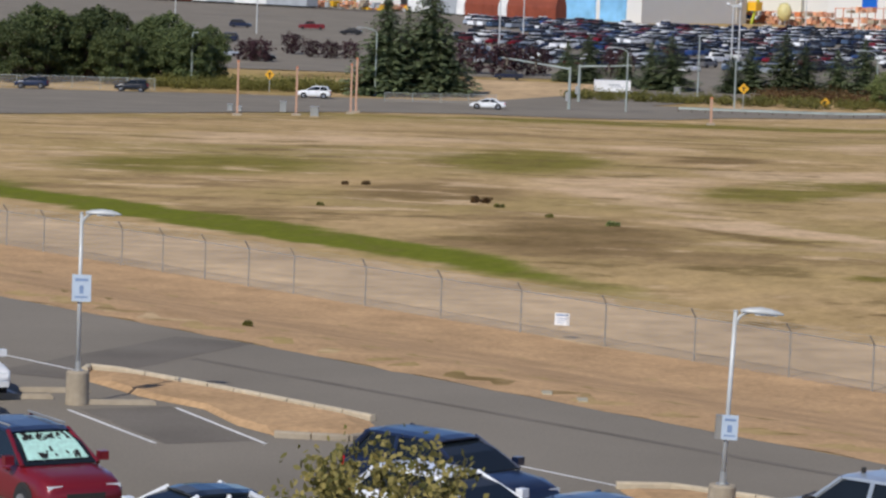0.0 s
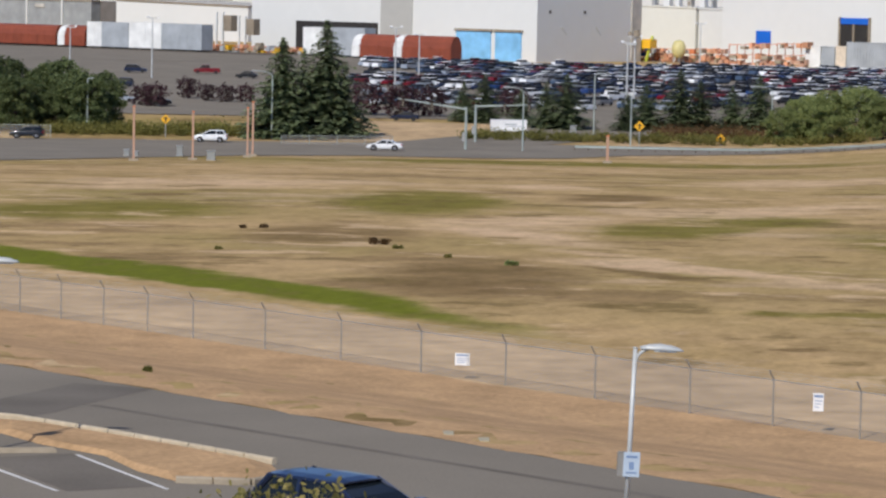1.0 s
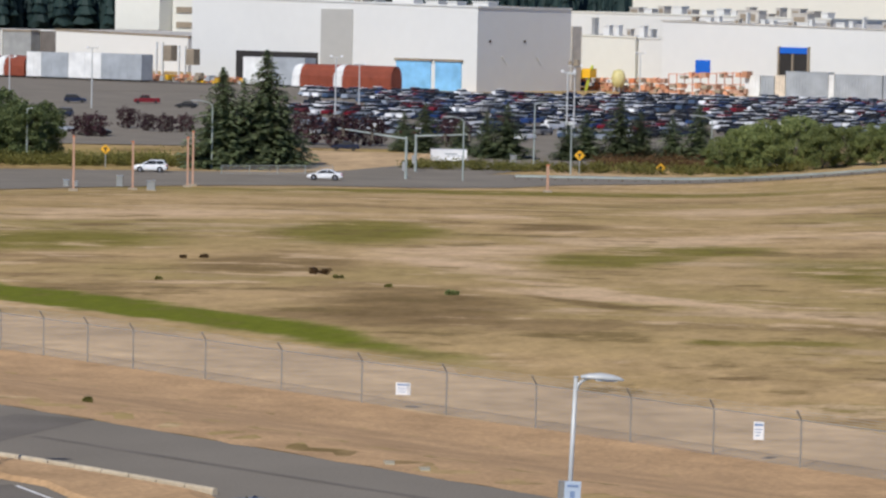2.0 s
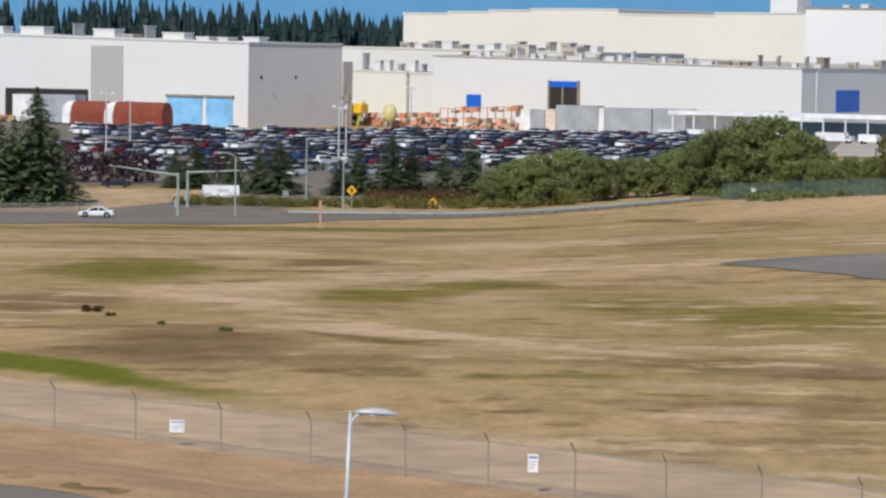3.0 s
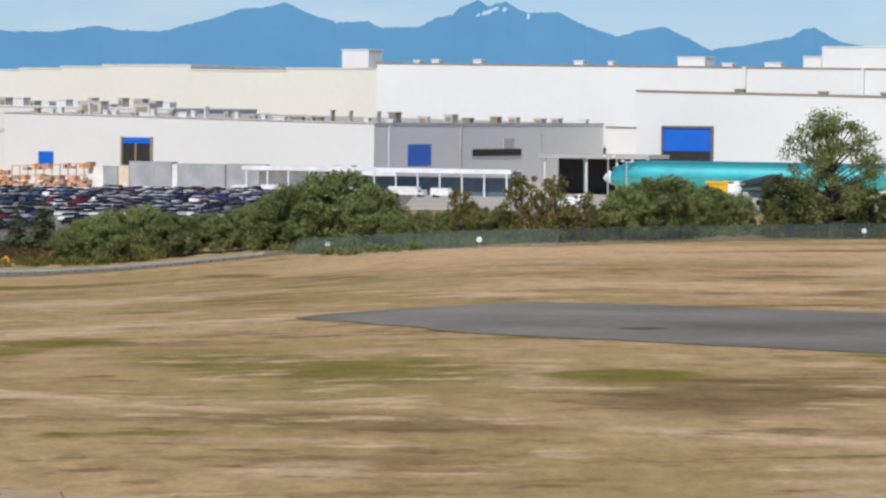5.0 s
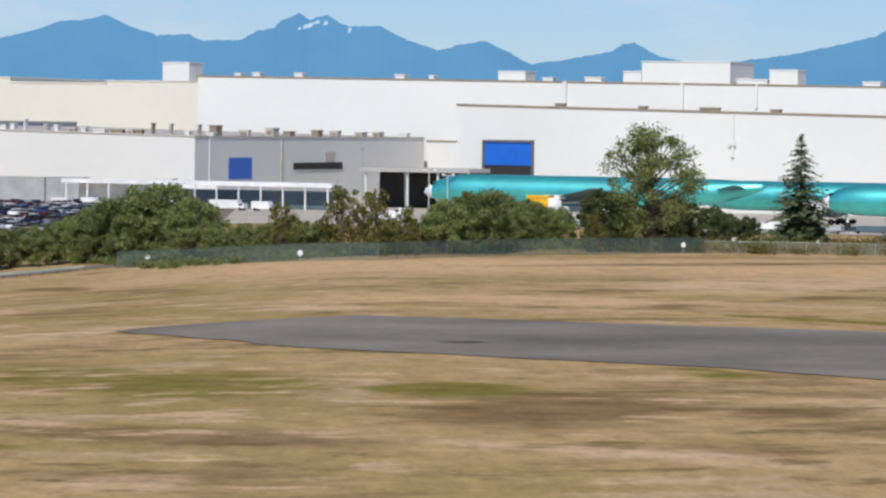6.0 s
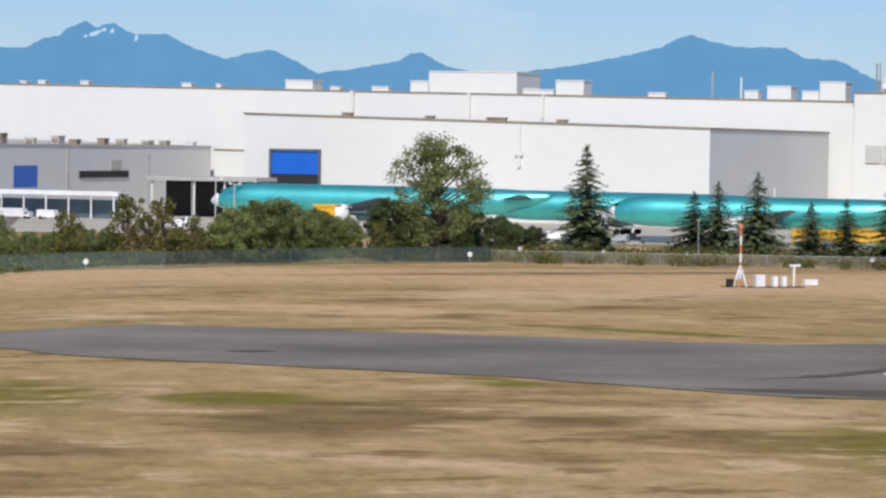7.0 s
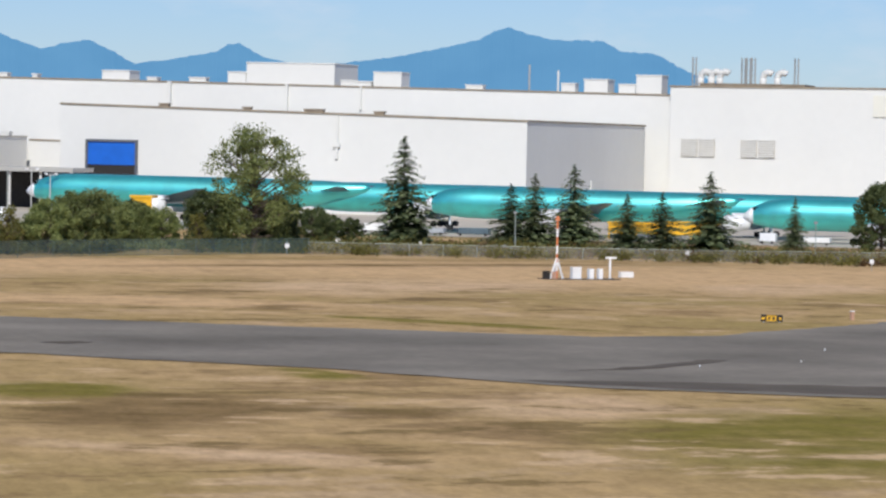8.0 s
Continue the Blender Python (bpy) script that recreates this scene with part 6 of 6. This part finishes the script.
# ---- aircraft on the apron ----
def airliner(a, b, z, length, label):
    """A green-filmed airliner on the factory's axes, nose towards smaller a."""
    ob = thing("airliner", label, "aircraft", FACTORY @ Matrix.Translation((a, b, z)), "unpainted airliners")
    R = 3.1
    n = 28
    prof = [(0, .12, -.75), (.5, .75, -.62), (1.4, 1.35, -.45), (3, 2.05, -.25), (5, 2.6, -.1), (8, 3.0, 0), (11, R, 0), (length * .68, R, 0), (length * .78, 2.95, .12), (length * .87, 2.4, .55), (length * .94, 1.6, 1.1), (length * .985, .8, 1.5), (length, .3, 1.7)]
    bm = bmesh.new()
    loft(bm, [[(x, r * math.sin(k), c + r * math.cos(k)) for k in (2 * math.pi * i / n for i in range(n))] for x, r, c in prof])
    bmesh.ops.recalc_face_normals(bm, faces=bm.faces[:])
    fuselage = part("fuselage", bm, TEAL, ob, "teal protective film", True)
    bm = bmesh.new()
    loft(bm, [[(x, r * 1.012 * math.sin(k), c + r * 1.012 * math.cos(k)) for k in (2 * math.pi * i / n for i in range(n))] for x, r, c in ((-.05, .1, -.75), (.45, .72, -.62), (1.35, 1.33, -.46), (2.2, 1.72, -.34))])
    part("nose_cone", bm, AIR_WHITE, fuselage, smoothed=True)
    part("cockpit_window", boxes((2.1, 3.3, -1.55, 1.55, .75, 1.3)), CAR_GLASS, fuselage)
    for s in (-1, 1):
        bm = bmesh.new()
        loft(bm, [[(x, y, zz), (x + c * .35, y, zz + t), (x + c, y, zz + t * .1), (x + c * .4, y, zz - t * .7)] for x, y, zz, c, t in ((length * .36, s * 2.4, -1.6, 13.5, .85), (length * .36 + 8, s * 11, -.7, 8.0, .5), (length * .36 + 20.5, s * 29, 1.1, 2.2, .16))])
        bmesh.ops.recalc_face_normals(bm, faces=bm.faces[:])
        part("wing", bm, TEAL_DARK if s < 0 else TEAL, ob, "grey-teal bare wing")
        bm = bmesh.new()
        loft(bm, [[(x, y, zz), (x + c * .35, y, zz + t), (x + c, y, zz), (x + c * .4, y, zz - t)] for x, y, zz, c, t in ((length * .86, s * 1.4, 1.0, 6.5, .3), (length * .86 + 6, s * 10.3, 1.9, 2.3, .12))])
        bmesh.ops.recalc_face_normals(bm, faces=bm.faces[:])
        part("tailplane", bm, TEAL_DARK, ob)
        ex, ey, ez = length * .36 + 2.0, s * 9.6, -2.75
        bm = bmesh.new()
        m = 18
        loft(bm, [[(ex + x, ey + r * math.cos(k), ez + r * math.sin(k)) for k in (2 * math.pi * i / m for i in range(m))] for x, r in ((0, 1.35), (.25, 1.62), (1.8, 1.72), (3.6, 1.5), (5.4, 1.05))])
        engine = part("engine", bm, AIR_WHITE, ob, "white engine cowling", True)
        part("fan", tubes(((ex + .02, ey, ez), (ex + .3, ey, ez), 1.3, .2), sides=16), TEAL_DARK, engine)
        part("pylon", boxes((ex + 1.6, ex + 6.2, ey - .2, ey + .2, ez + 1.3, ez + 2.1)), AIR_WHITE, ob)
    bm = bmesh.new()
    loft(bm, [[(x, y * w, -1.2 - d) for y, d in ((-1, 0), (-.8, 1.2), (0, 1.75 * (w > 1)), (.8, 1.2), (1, 0))] for x, w in ((length * .33, 1.0), (length * .38, 2.7), (length * .55, 2.9), (length * .63, 1.2))])
    bmesh.ops.recalc_face_normals(bm, faces=bm.faces[:])
    part("belly_fairing", bm, AIR_WHITE, ob, "white belly fairing", True)
    for x, y in ((5.6, 0), (length * .5, -3.2), (length * .5, 3.2)):
        leg = part("landing_gear", tubes(((x, y, -2.6), (x, y, -4.9), .22), sides=8), AIR_WHITE, ob)
        part("tyre", tubes(*[((x + d, y - .55, -5.0), (x + d, y + .55, -5.0), .58) for d in ((0,) if y == 0 else (-1.4, 0, 1.4))], sides=12), RUBBER, leg)
    return ob


airliner(-275.5, 640, -0.3, 73.9, "teal-filmed airliner parked nose to the west")
airliner(-190.5, 640, -0.95, 63.7, "teal-filmed airliner parked behind another's tail")
airliner(-126, 640, -1.55, 66, "teal-filmed airliner at the end of the row")
airliner(-160, 676, -1.5, 63.7, "teal-filmed airliner in the second row")
airliner(-226, 668, -1.0, 63.7, "teal-filmed airliner in the second row")


def work_stand(a0, a1, b0, z0, z1, label="yellow maintenance stand beside an airliner"):
    ob = thing("work_stand", label, "work stand", FACTORY, "maintenance stands")
    part("platform", boxes((a0, a1, b0, b0 + 3, z1 - .5, z1)), YELLOW, ob)
    part("side_panel", boxes((a0 + .3, a1 - .3, b0 + .2, b0 + .4, z0 + 1.2, z1 - .5)), YELLOW, ob)
    for k in range(max(2, int((a1 - a0) / 3))):
        x = a0 + .2 + k * (a1 - a0 - .6) / (max(2, int((a1 - a0) / 3)) - 1)
        part("leg", boxes((x, x + .25, b0, b0 + .25, z0, z1 - .5)), YELLOW, ob)


def apron_z(a, b):
    p = FACTORY @ Vector((a, b, 0))
    return height(p.x, p.y) + 0.1


work_stand(-245.8, -241.0, 622, apron_z(-243, 622), -0.9)
work_stand(-150, -139, 628, apron_z(-145, 628), -3.6)
work_stand(-138.5, -128, 626, apron_z(-133, 626), -3.2)
work_stand(-152, -146, 655, apron_z(-149, 655), -2.6)
for i, (a, bb, w, h, m) in enumerate(((-284, 636, 5, 2.4, AIR_WHITE), (-279.5, 634, 2.5, 3, AIR_WHITE), (-205, 630, 3, 1.6, BOX_GREY), (-199, 628, 4, 1.8, BOX_WHITE), (-186, 622, 5, 1.4, BOX_GREY), (-178, 622, 6, 1.5, TEAL_DARK), (-170, 622, 4, 1.2, BOX_WHITE), (-120, 626, 3, 2.0, AIR_WHITE), (-112, 628, 5, 1.4, BOX_WHITE), (-236, 624, 7, 1.3, BOX_GREY))):
    z = apron_z(a, bb)
    ob = thing("service_cart", "low pale service cart on the apron", "cart", FACTORY, "service carts")
    part("body", boxes((a, a + w, bb, bb + 2, z + .4, z + h)), m, ob)
    part("deck", boxes((a - .3, a + w + .3, bb - .1, bb + 2.1, z + .3, z + .42)), DARK, ob)
    for k in (a + .4, a + w - .6):
        part("wheel", tubes(((k, bb, z + .3), (k, bb + .2, z + .3), .3), sides=10), RUBBER, ob)


# ---- rail yard and stores ----
def railcar(a0, a1, b, z0, z1, label, mat, round_top=True, pale=0.0):
    ob = thing("railcar", label, "railcar", FACTORY, "railcars")
    w = 2.2
    bm = bmesh.new()
    sec = [(-w, z0 + .8), (-w, z0 + .55 * (z1 - z0)), (-w * .86, z0 + .78 * (z1 - z0)), (-w * .5, z0 + .95 * (z1 - z0)), (0, z1), (w * .5, z0 + .95 * (z1 - z0)), (w * .86, z0 + .78 * (z1 - z0)), (w, z0 + .55 * (z1 - z0)), (w, z0 + .8)] if round_top else [(-w, z0 + .8), (-w, z1), (w, z1), (w, z0 + .8)]
    loft(bm, [[(a, b + y, z) for y, z in sec] for a in (a0 + (3.2 if round_top else 0), a1)])
    bmesh.ops.recalc_face_normals(bm, faces=bm.faces[:])
    hold = part("hold", bm, mat, ob, smoothed=False)
    for i in range(int((a1 - a0) / 3)):
        x = a0 + 3 + i * 3
        if x < a1 - .2:
            part("rib", boxes((x, x + .12, b - w - .06, b - w, z0 + .8, z0 + .6 * (z1 - z0))), mat, hold)
    if round_top:
        bm = bmesh.new()
        loft(bm, [[(a, b + y * k, z0 + .8 + (z - z0 - .8) * k) for y, z in sec] for a, k in ((a0, .8), (a0 + 0.5, .93), (a0 + 1.2, .99), (a0 + 3.2, 1.0))])
        bmesh.ops.recalc_face_normals(bm, faces=bm.faces[:])
        part("end_cap", bm, BOX_WHITE, ob, "white end cap")
    if pale:
        part("pale_panel", boxes((a0 - .05, a0 + pale / 2 - .05, b - w - .1, b + w, z0 + .8, z1 + .04), (a0 + pale / 2 + .05, a0 + pale, b - w - .1, b + w, z0 + .8, z1 + .04)), BOX_WHITE, ob, "white painted sheet panel")
    part("underframe", boxes((a0, a1, b - 1.3, b + 1.3, z0 + .45, z0 + .8)), DARK, ob)
    for k in (a0 + 2.5, a1 - 2.5):
        part("bogie", tubes(*[((k + d, b - 1.0, z0 + .5), (k + d, b + 1.0, z0 + .5), .5) for d in (-.9, .9)], sides=12), DARK, ob)


RZ = -7.7
railcar(-543, -526.5, 655, RZ, -1.2, "red-brown round-topped railcar with white end", RAIL_BROWN)
railcar(-527, -508.5, 652, RZ, -1.1, "red-brown round-topped railcar with white end", RAIL_BROWN)
railcar(-690, -647, 655, RZ, -1.6, "red-brown round-topped railcar with white end", RAIL_BROWN)
railcar(-646.6, -636, 655, RZ, -1.5, "red-brown round-topped railcar with white end", RAIL_BROWN)
railcar(-634.9, -619.8, 655, RZ, -0.4, "grey box railcar with a white end on the siding", BOX_GREY, False, 5.3)
railcar(-619.5, -593.5, 655, RZ, -0.2, "long grey box railcar with white doors on the siding", BOX_GREY, False, 11.7)
railcar(-563, -553.5, 660, RZ, 0.0, "pale grey box railcar at the hangar door", BOX_WHITE, False)
railcar(-553, -542.5, 660, RZ, 0.1, "grey box railcar at the hangar door", BOX_GREY, False)
track = thing("railway_track", "steel rails on a gravel bed", "track", FACTORY, kind="structure")
part("gravel_bed", boxes((-760, -480, 651, 664, -9, RZ)), TAR, track)
part("rail", boxes((-760, -480, 654.2, 654.35, RZ, RZ + .15), (-760, -480, 655.65, 655.8, RZ, RZ + .15)), STEEL, track)


def container(a0, a1, b, z0, z1, mat, label):
    ob = thing("container", label, "container", FACTORY, "storage containers")
    part("shell", boxes((a0, a1, b, b + 3, z0, z1)), mat, ob)
    for i in range(int((a1 - a0) / .9)):
        part("rib", boxes((a0 + .3 + i * .9, a0 + .55 + i * .9, b - .07, b, z0 + .2, z1 - .2)), mat, ob)
    part("roof_rail", boxes((a0 - .06, a1 + .06, b - .08, b + 3.05, z1, z1 + .12)), mat, ob)


for a0, a1, z1, m, lab in ((-460, -455.5, -2.2, BOX_WHITE, "white storage container beside the wing"), (-455.2, -451.3, -2.3, BOX_GREY, "grey storage container beside the wing"), (-451, -448, -2.0, surface("cream container paint", (0.7, 0.6, 0.48), 0.6, grain=1), "cream storage container beside the wing"), (-447.8, -435.4, -0.9, BOX_GREY, "tall grey storage container beside the wing"), (-435.2, -433.6, -1.4, BOX_WHITE, "white storage container beside the wing"), (-433.4, -419.8, -1.3, BOX_GREY, "grey storage container beside the wing"), (-419.4, -408.6, -1.2, BOX_GREY, "grey storage container beside the wing"), (-389, -384, -1.0, BOX_WHITE, "white site cabin beside the wing"), (-383.5, -372, -1.8, BOX_WHITE, "white site cabin beside the wing")):
    container(a0, a1, 735, -8.2, z1, m, lab)


def crate_stack(a, b, z, seed, mats, count=8, spread=5.0, tall=3.5):
    rng = random.Random(seed)
    ob = thing("crate_stack", "stacked orange and tan equipment crates by the wing", "crates", FACTORY, "crate stacks")
    for i in range(count):
        w, h, x = rng.uniform(.6, 2.2), rng.uniform(.5, 1.6), a + rng.uniform(0, spread)
        zz = z + rng.choice((0, 0, 1.0, 1.9, tall - 1.2))
        part("crate", boxes((x, x + w, b + rng.uniform(0, 2), b + 3, zz, zz + h)), rng.choice(mats), ob)
    for k in range(3):
        x = a + spread * k / 2
        part("rack_post", boxes((x, x + .16, b + 2.6, b + 2.8, z, z + tall)), ORANGE, ob)
    for zz in (z + tall * .5, z + tall - .2):
        part("rack_beam", boxes((a, a + spread, b + 2.6, b + 2.75, zz, zz + .18)), ORANGE, ob)


rng = random.Random(12)
for i in range(13):
    a = -523 + i * 4.9
    crate_stack(a, 733, -8.2 + (.3 if i > 5 else 0), i, (CRATE, CRATE, RUST, ORANGE, SIGN_WHITE, PAINTS["blue"], YELLOW if i < 3 else CRATE) if i < 6 else (CRATE, CRATE, RUST, RUST, CONCRETE), 14, 4.9, 4.2 if i < 8 else 5.6 + (i - 8) * .2)
crate_stack(-402, 733, -8.0, 50, (RUST, SIGN_WHITE, CRATE, TRIM), 14, 8, 6.5)
for i in range(8):
    crate_stack(-610 + i * 5.5, 664, -8.2, 70 + i, (CRATE, CONCRETE, YELLOW, BOX_GREY, TRIM), 7, 5, 2.6)
tank = thing("storage_tank", "pale yellow rounded storage tank among the crates", "tank", FACTORY)
bm = bmesh.new()
loft(bm, [[(-496.4 + r * math.cos(k), 731 + r * math.sin(k), z) for k in (2 * math.pi * i / 16 for i in range(16))] for r, z in ((.6, -6.4), (1.4, -5.9), (1.9, -4.6), (1.85, -3.2), (1.3, -2.0), (.5, -1.6))])
bmesh.ops.recalc_face_normals(bm, faces=bm.faces[:])
part("vessel", bm, surface("pale yellow tank paint", (0.62, 0.55, 0.25), 0.5, grain=1), tank, smoothed=True)
for dx, dy in ((-1, -1), (1, -1), (1, 1), (-1, 1)):
    part("leg", tubes(((-496.4 + dx, 731 + dy, -8.5), (-496.4 + dx * .8, 731 + dy * .8, -5.6), .16), sides=6), STEEL, tank)
for i, (a, z) in enumerate(((-515, 1.5), (-510, 0.6), (-506, 1.0))):
    ob = thing("yard_crane", "lime-yellow yard lift among the crates", "lift", FACTORY, "yard lifts")
    part("cab", boxes((a, a + 2.6, 728, 731, z - 5, z - 2.6)), surface("lime paint", (0.55, 0.6, 0.05), 0.5, grain=1) if i < 2 else YELLOW, ob)
    part("mast", tubes(((a + .5, 729, z - 9.2), (a + 2.6, 729, z - 1.8), .4), sides=6), surface("lime paint", (0.5, 0.55, 0.06), 0.5, grain=1), ob)
    part("wheels", tubes(((a, 728, -8.0), (a, 731, -8.0), .7), ((a + 2.4, 728, -8.0), (a + 2.4, 731, -8.0), .7), sides=12), RUBBER, ob)


def gantry(a, b, z0, z1):
    ob = thing("yard_gantry", "pale steel gantry tower in the rail yard", "gantry", FACTORY, "yard gantries")
    for dx in (0, 2.2):
        part("leg", boxes((a + dx, a + dx + .5, b, b + .5, z0, z1)), WALL_GREY, ob)
    for k in range(4):
        z = z0 + (z1 - z0) * (k + .6) / 4.2
        part("brace", boxes((a + .5, a + 2.2, b + .1, b + .4, z, z + .3)), WALL_GREY, ob)
    part("cabin", boxes((a + 2.9, a + 5.6, b, b + 2.5, z1 - 5, z1 - .8)), TRIM, ob)


gantry(-602.5, 668, -8.5, 3.0)
gantry(-594.5, 668, -8.5, 2.2)
shelter = thing("bus_shelter", "long white covered walkway beside the wing", "walkway", FACTORY)
part("roof_slab", boxes((-402, -330, 712, 718, -2.0, -1.0)), SIGN_WHITE, shelter)
for i in range(13):
    part("post", boxes((-401 + i * 5.8, -400.7 + i * 5.8, 712.2, 712.5, -9, -2.0)), SIGN_WHITE, shelter)
part("wall_panel", boxes((-400, -372, 717, 717.3, -8.5, -2.0)), BOX_WHITE, shelter)
part("wall_panel", boxes((-371, -332, 717, 717.3, -8.5, -3.0)), TEAL_DARK, shelter)
for i, (a, w, h) in enumerate(((-366, 6, 2.6), (-356, 9, 2.4), (-345, 6, 2.2), (-390, 7, 2.2), (-398, 6, 2.0))):
    ob = thing("delivery_van", "white delivery van by the covered walkway", "van", FACTORY, "delivery vans")
    z = apron_z(a, 700)
    part("body", boxes((a, a + w - 1.6, 700, 702.2, z + .5, z + h)), SIGN_WHITE, ob)
    part("cab", boxes((a + w - 1.6, a + w, 700.05, 702.15, z + .5, z + h - .7)), SIGN_WHITE, ob)
    part("windscreen", boxes((a + w - 1.3, a + w - .3, 699.98, 702.2, z + 1.2, z + h - .8)), CAR_GLASS, ob)
    for k in (a + .9, a + w - 1.0):
        part("wheel", tubes(((k, 699.9, z + .38), (k, 702.3, z + .38), .38), sides=10), RUBBER, ob)

# ---- airfield furniture ----
site = thing("weather_station", "orange and white weather mast with fenced instruments", "weather station", Matrix.Translation(ground_at(176.3, 366)))
for i in range(7):
    part("mast_section", tubes(((0, 0, i * 1.02), (0, 0, i * 1.02 + 1.02), .14), sides=8), ORANGE if i % 2 == 0 else SIGN_WHITE, site)
part("obstruction_light", tubes(((0, 0, 7.1), (0, 0, 7.6), .32, .22), sides=10), ORANGE, site)
part("tripod", tubes(((-.9, 0, -.1), (0, 0, 2.6), .14), ((.9, 0, -.1), (0, 0, 2.6), .14), ((0, .9, -.1), (0, 0, 2.6), .14), sides=6), SIGN_WHITE, site)
for x, w, h, m in ((2.0, 1.2, 1.5, SIGN_WHITE), (4.3, .6, 1.3, SIGN_WHITE), (5.6, .5, 1.3, SIGN_WHITE), (-1.7, .7, 1.0, DARK), (-.7, .5, .9, RUST)):
    part("instrument", boxes((x, x + w, -.3, .4, -.1, h)), m, site)
part("sensor_post", tubes(((7.2, 0, -.1), (7.2, 0, 2.6), .14), sides=8), SIGN_WHITE, site)
part("sensor_arm", boxes((6.6, 8.0, -.15, .15, 2.5, 2.75)), SIGN_WHITE, site)
part("base_slab", boxes((-2, 8.2, -1, 1.2, -.3, .08)), DARK, site)
cover = thing("white_cover", "low white equipment cover on the grass", "cover", Matrix.Translation(ground_at(189.7, 374)))
part("shell", boxes((-.8, .9, -.4, .4, -.1, .75)), SIGN_WHITE, cover)
part("foot", boxes((-.9, 1.0, -.5, .5, -.15, .05)), CONCRETE, cover)

sign = thing("taxiway_sign", "black and yellow taxiway guidance sign on grass", "sign", Matrix.Translation(ground_at(145.3, 258)) @ Matrix.Rotation(radians(-28), 4, "Z"))
part("panel", boxes((-.95, .95, -.12, .12, .12, .72)), DARK, sign)
part("yellow_face", boxes((-.45, .4, -.135, -.12, .17, .66)), YELLOW, sign)
part("legend", boxes((-.3, -.12, -.145, -.135, .28, .56), (.05, .25, -.145, -.135, .28, .56)), DARK, sign)
part("yellow_face", boxes((-.9, -.6, -.135, -.12, .3, .5), (.62, .85, -.135, -.12, .3, .5)), YELLOW, sign)
for k in (-.7, .7):
    part("leg", boxes((k - .05, k + .05, -.05, .05, -.1, .12)), STEEL, sign)


def edge_marker(x, y, h=1.3, r=.38):
    ob = thing("edge_marker", "white round marker plate on a short post", "marker", Matrix.Translation(ground_at(x, y)), "white edge markers")
    part("post", tubes(((0, 0, -.1), (0, 0, h), .04), sides=6), STEEL, ob)
    part("disc", tubes(((0, -.06, h), (0, 0, h), r), sides=14), SIGN_WHITE, ob)


for x, y in ((146.5, 485), (201.8, 500), (209, 483), (217, 469), (237, 447), (248, 412), (112, 430), (99, 465), (180, 466)):
    edge_marker(x, y)
for x, y in ((104.5, 195), (115, 200), (128, 188), (125, 214)):
    edge_marker(x, y, .2, .06)
for x, y, h in ((222, 476, 6.5), (262, 452, 6.0), (157, 560, 15.0), (172, 585, 11.0)):
    ob = thing("slim_pole", "slim grey utility pole at the airfield edge", "pole", Matrix.Translation(ground_at(x, y)), "slim poles")
    part("shaft", tubes(((0, 0, -.1), (-.012 * h, 0, h), .1, .07), sides=7), GREEN_STEEL, ob)
    part("top_box", boxes((-.35, .15, -.15, .15, h - .1, h + .25)), STEEL, ob)
post = thing("short_post", "short rusty post beside the taxiway", "post", Matrix.Translation(ground_at(157, 264)))
part("shaft", boxes((-.15, .15, -.15, .15, -.1, .75)), RUST, post)
part("cap", boxes((-.18, .18, -.18, .18, .75, .85)), SIGN_WHITE, post)
for x, y in ((3.2, 89.2), (4.1, 88.0)):
    ob = thing("drain_cover", "pale drain cover in the bank's edge", "drain", Matrix.Translation(ground_at(x, y)), "drain covers")
    part("slab", boxes((-.13, .13, -.25, .25, -.05, .03)), surface("pale stone", (0.4, 0.36, 0.26), 0.9, grain=5), ob)
    part("rim", boxes((-.15, .15, .25, .3, -.05, .045)), CONCRETE, ob)


# ---- the small tree below the deck ----
def near_tree():
    rng = random.Random(91)
    x, y = -0.65, 40.0
    ob = thing("young_tree", "young tree with yellowing green leaves in the car park", "tree", Matrix.Translation((x, y, 0.0)))
    wood, crown = bmesh.new(), bmesh.new()
    tube(wood, (0, 0, -.05), (0.05, 0, 2.4), .1, .07, sides=10)
    tube(wood, (0.05, 0, 2.4), (0.0, 0, 5.3), .07, .015, sides=8)
    for i in range(54):
        d = Vector((rng.gauss(0, 1), rng.gauss(0, 1), rng.gauss(.25, .8))).normalized() * rng.uniform(.7, 1.0)
        tip = Vector((0.15 + d.x * 1.75, d.y * 1.8, 4.4 + d.z * (1.8 if d.z > 0 else 1.5)))
        root = Vector((.02, 0, 2.3 + (tip.z - 2.8) * .6))
        tube(wood, root, tip, .022, .006, sides=5)
        for k in range(260):
            f = rng.uniform(.35, 1.05)
            p = root.lerp(tip, f) + Vector((rng.gauss(0, .13), rng.gauss(0, .15), rng.gauss(0, .11)))
            n = Vector((rng.uniform(-1, 1), rng.uniform(-1.2, .4), rng.uniform(-.2, 1))).normalized()
            s = n.orthogonal().normalized()
            s.rotate(Matrix.Rotation(rng.uniform(0, 6.28), 3, n))
            t = n.cross(s)
            q = rng.uniform(.03, .062)
            crown.faces.new([crown.verts.new(v) for v in (p - s * q, p - s * q * .2 - t * q * .6, p + s * q * .6 - t * q * .45, p + s * q * 1.15, p + s * q * .6 + t * q * .45, p - s * q * .2 + t * q * .6)])
    part("limb", wood, BARK, ob)
    part("leaves", crown, LEAF_AUTUMN, ob, "yellowing green leaves")


near_tree()
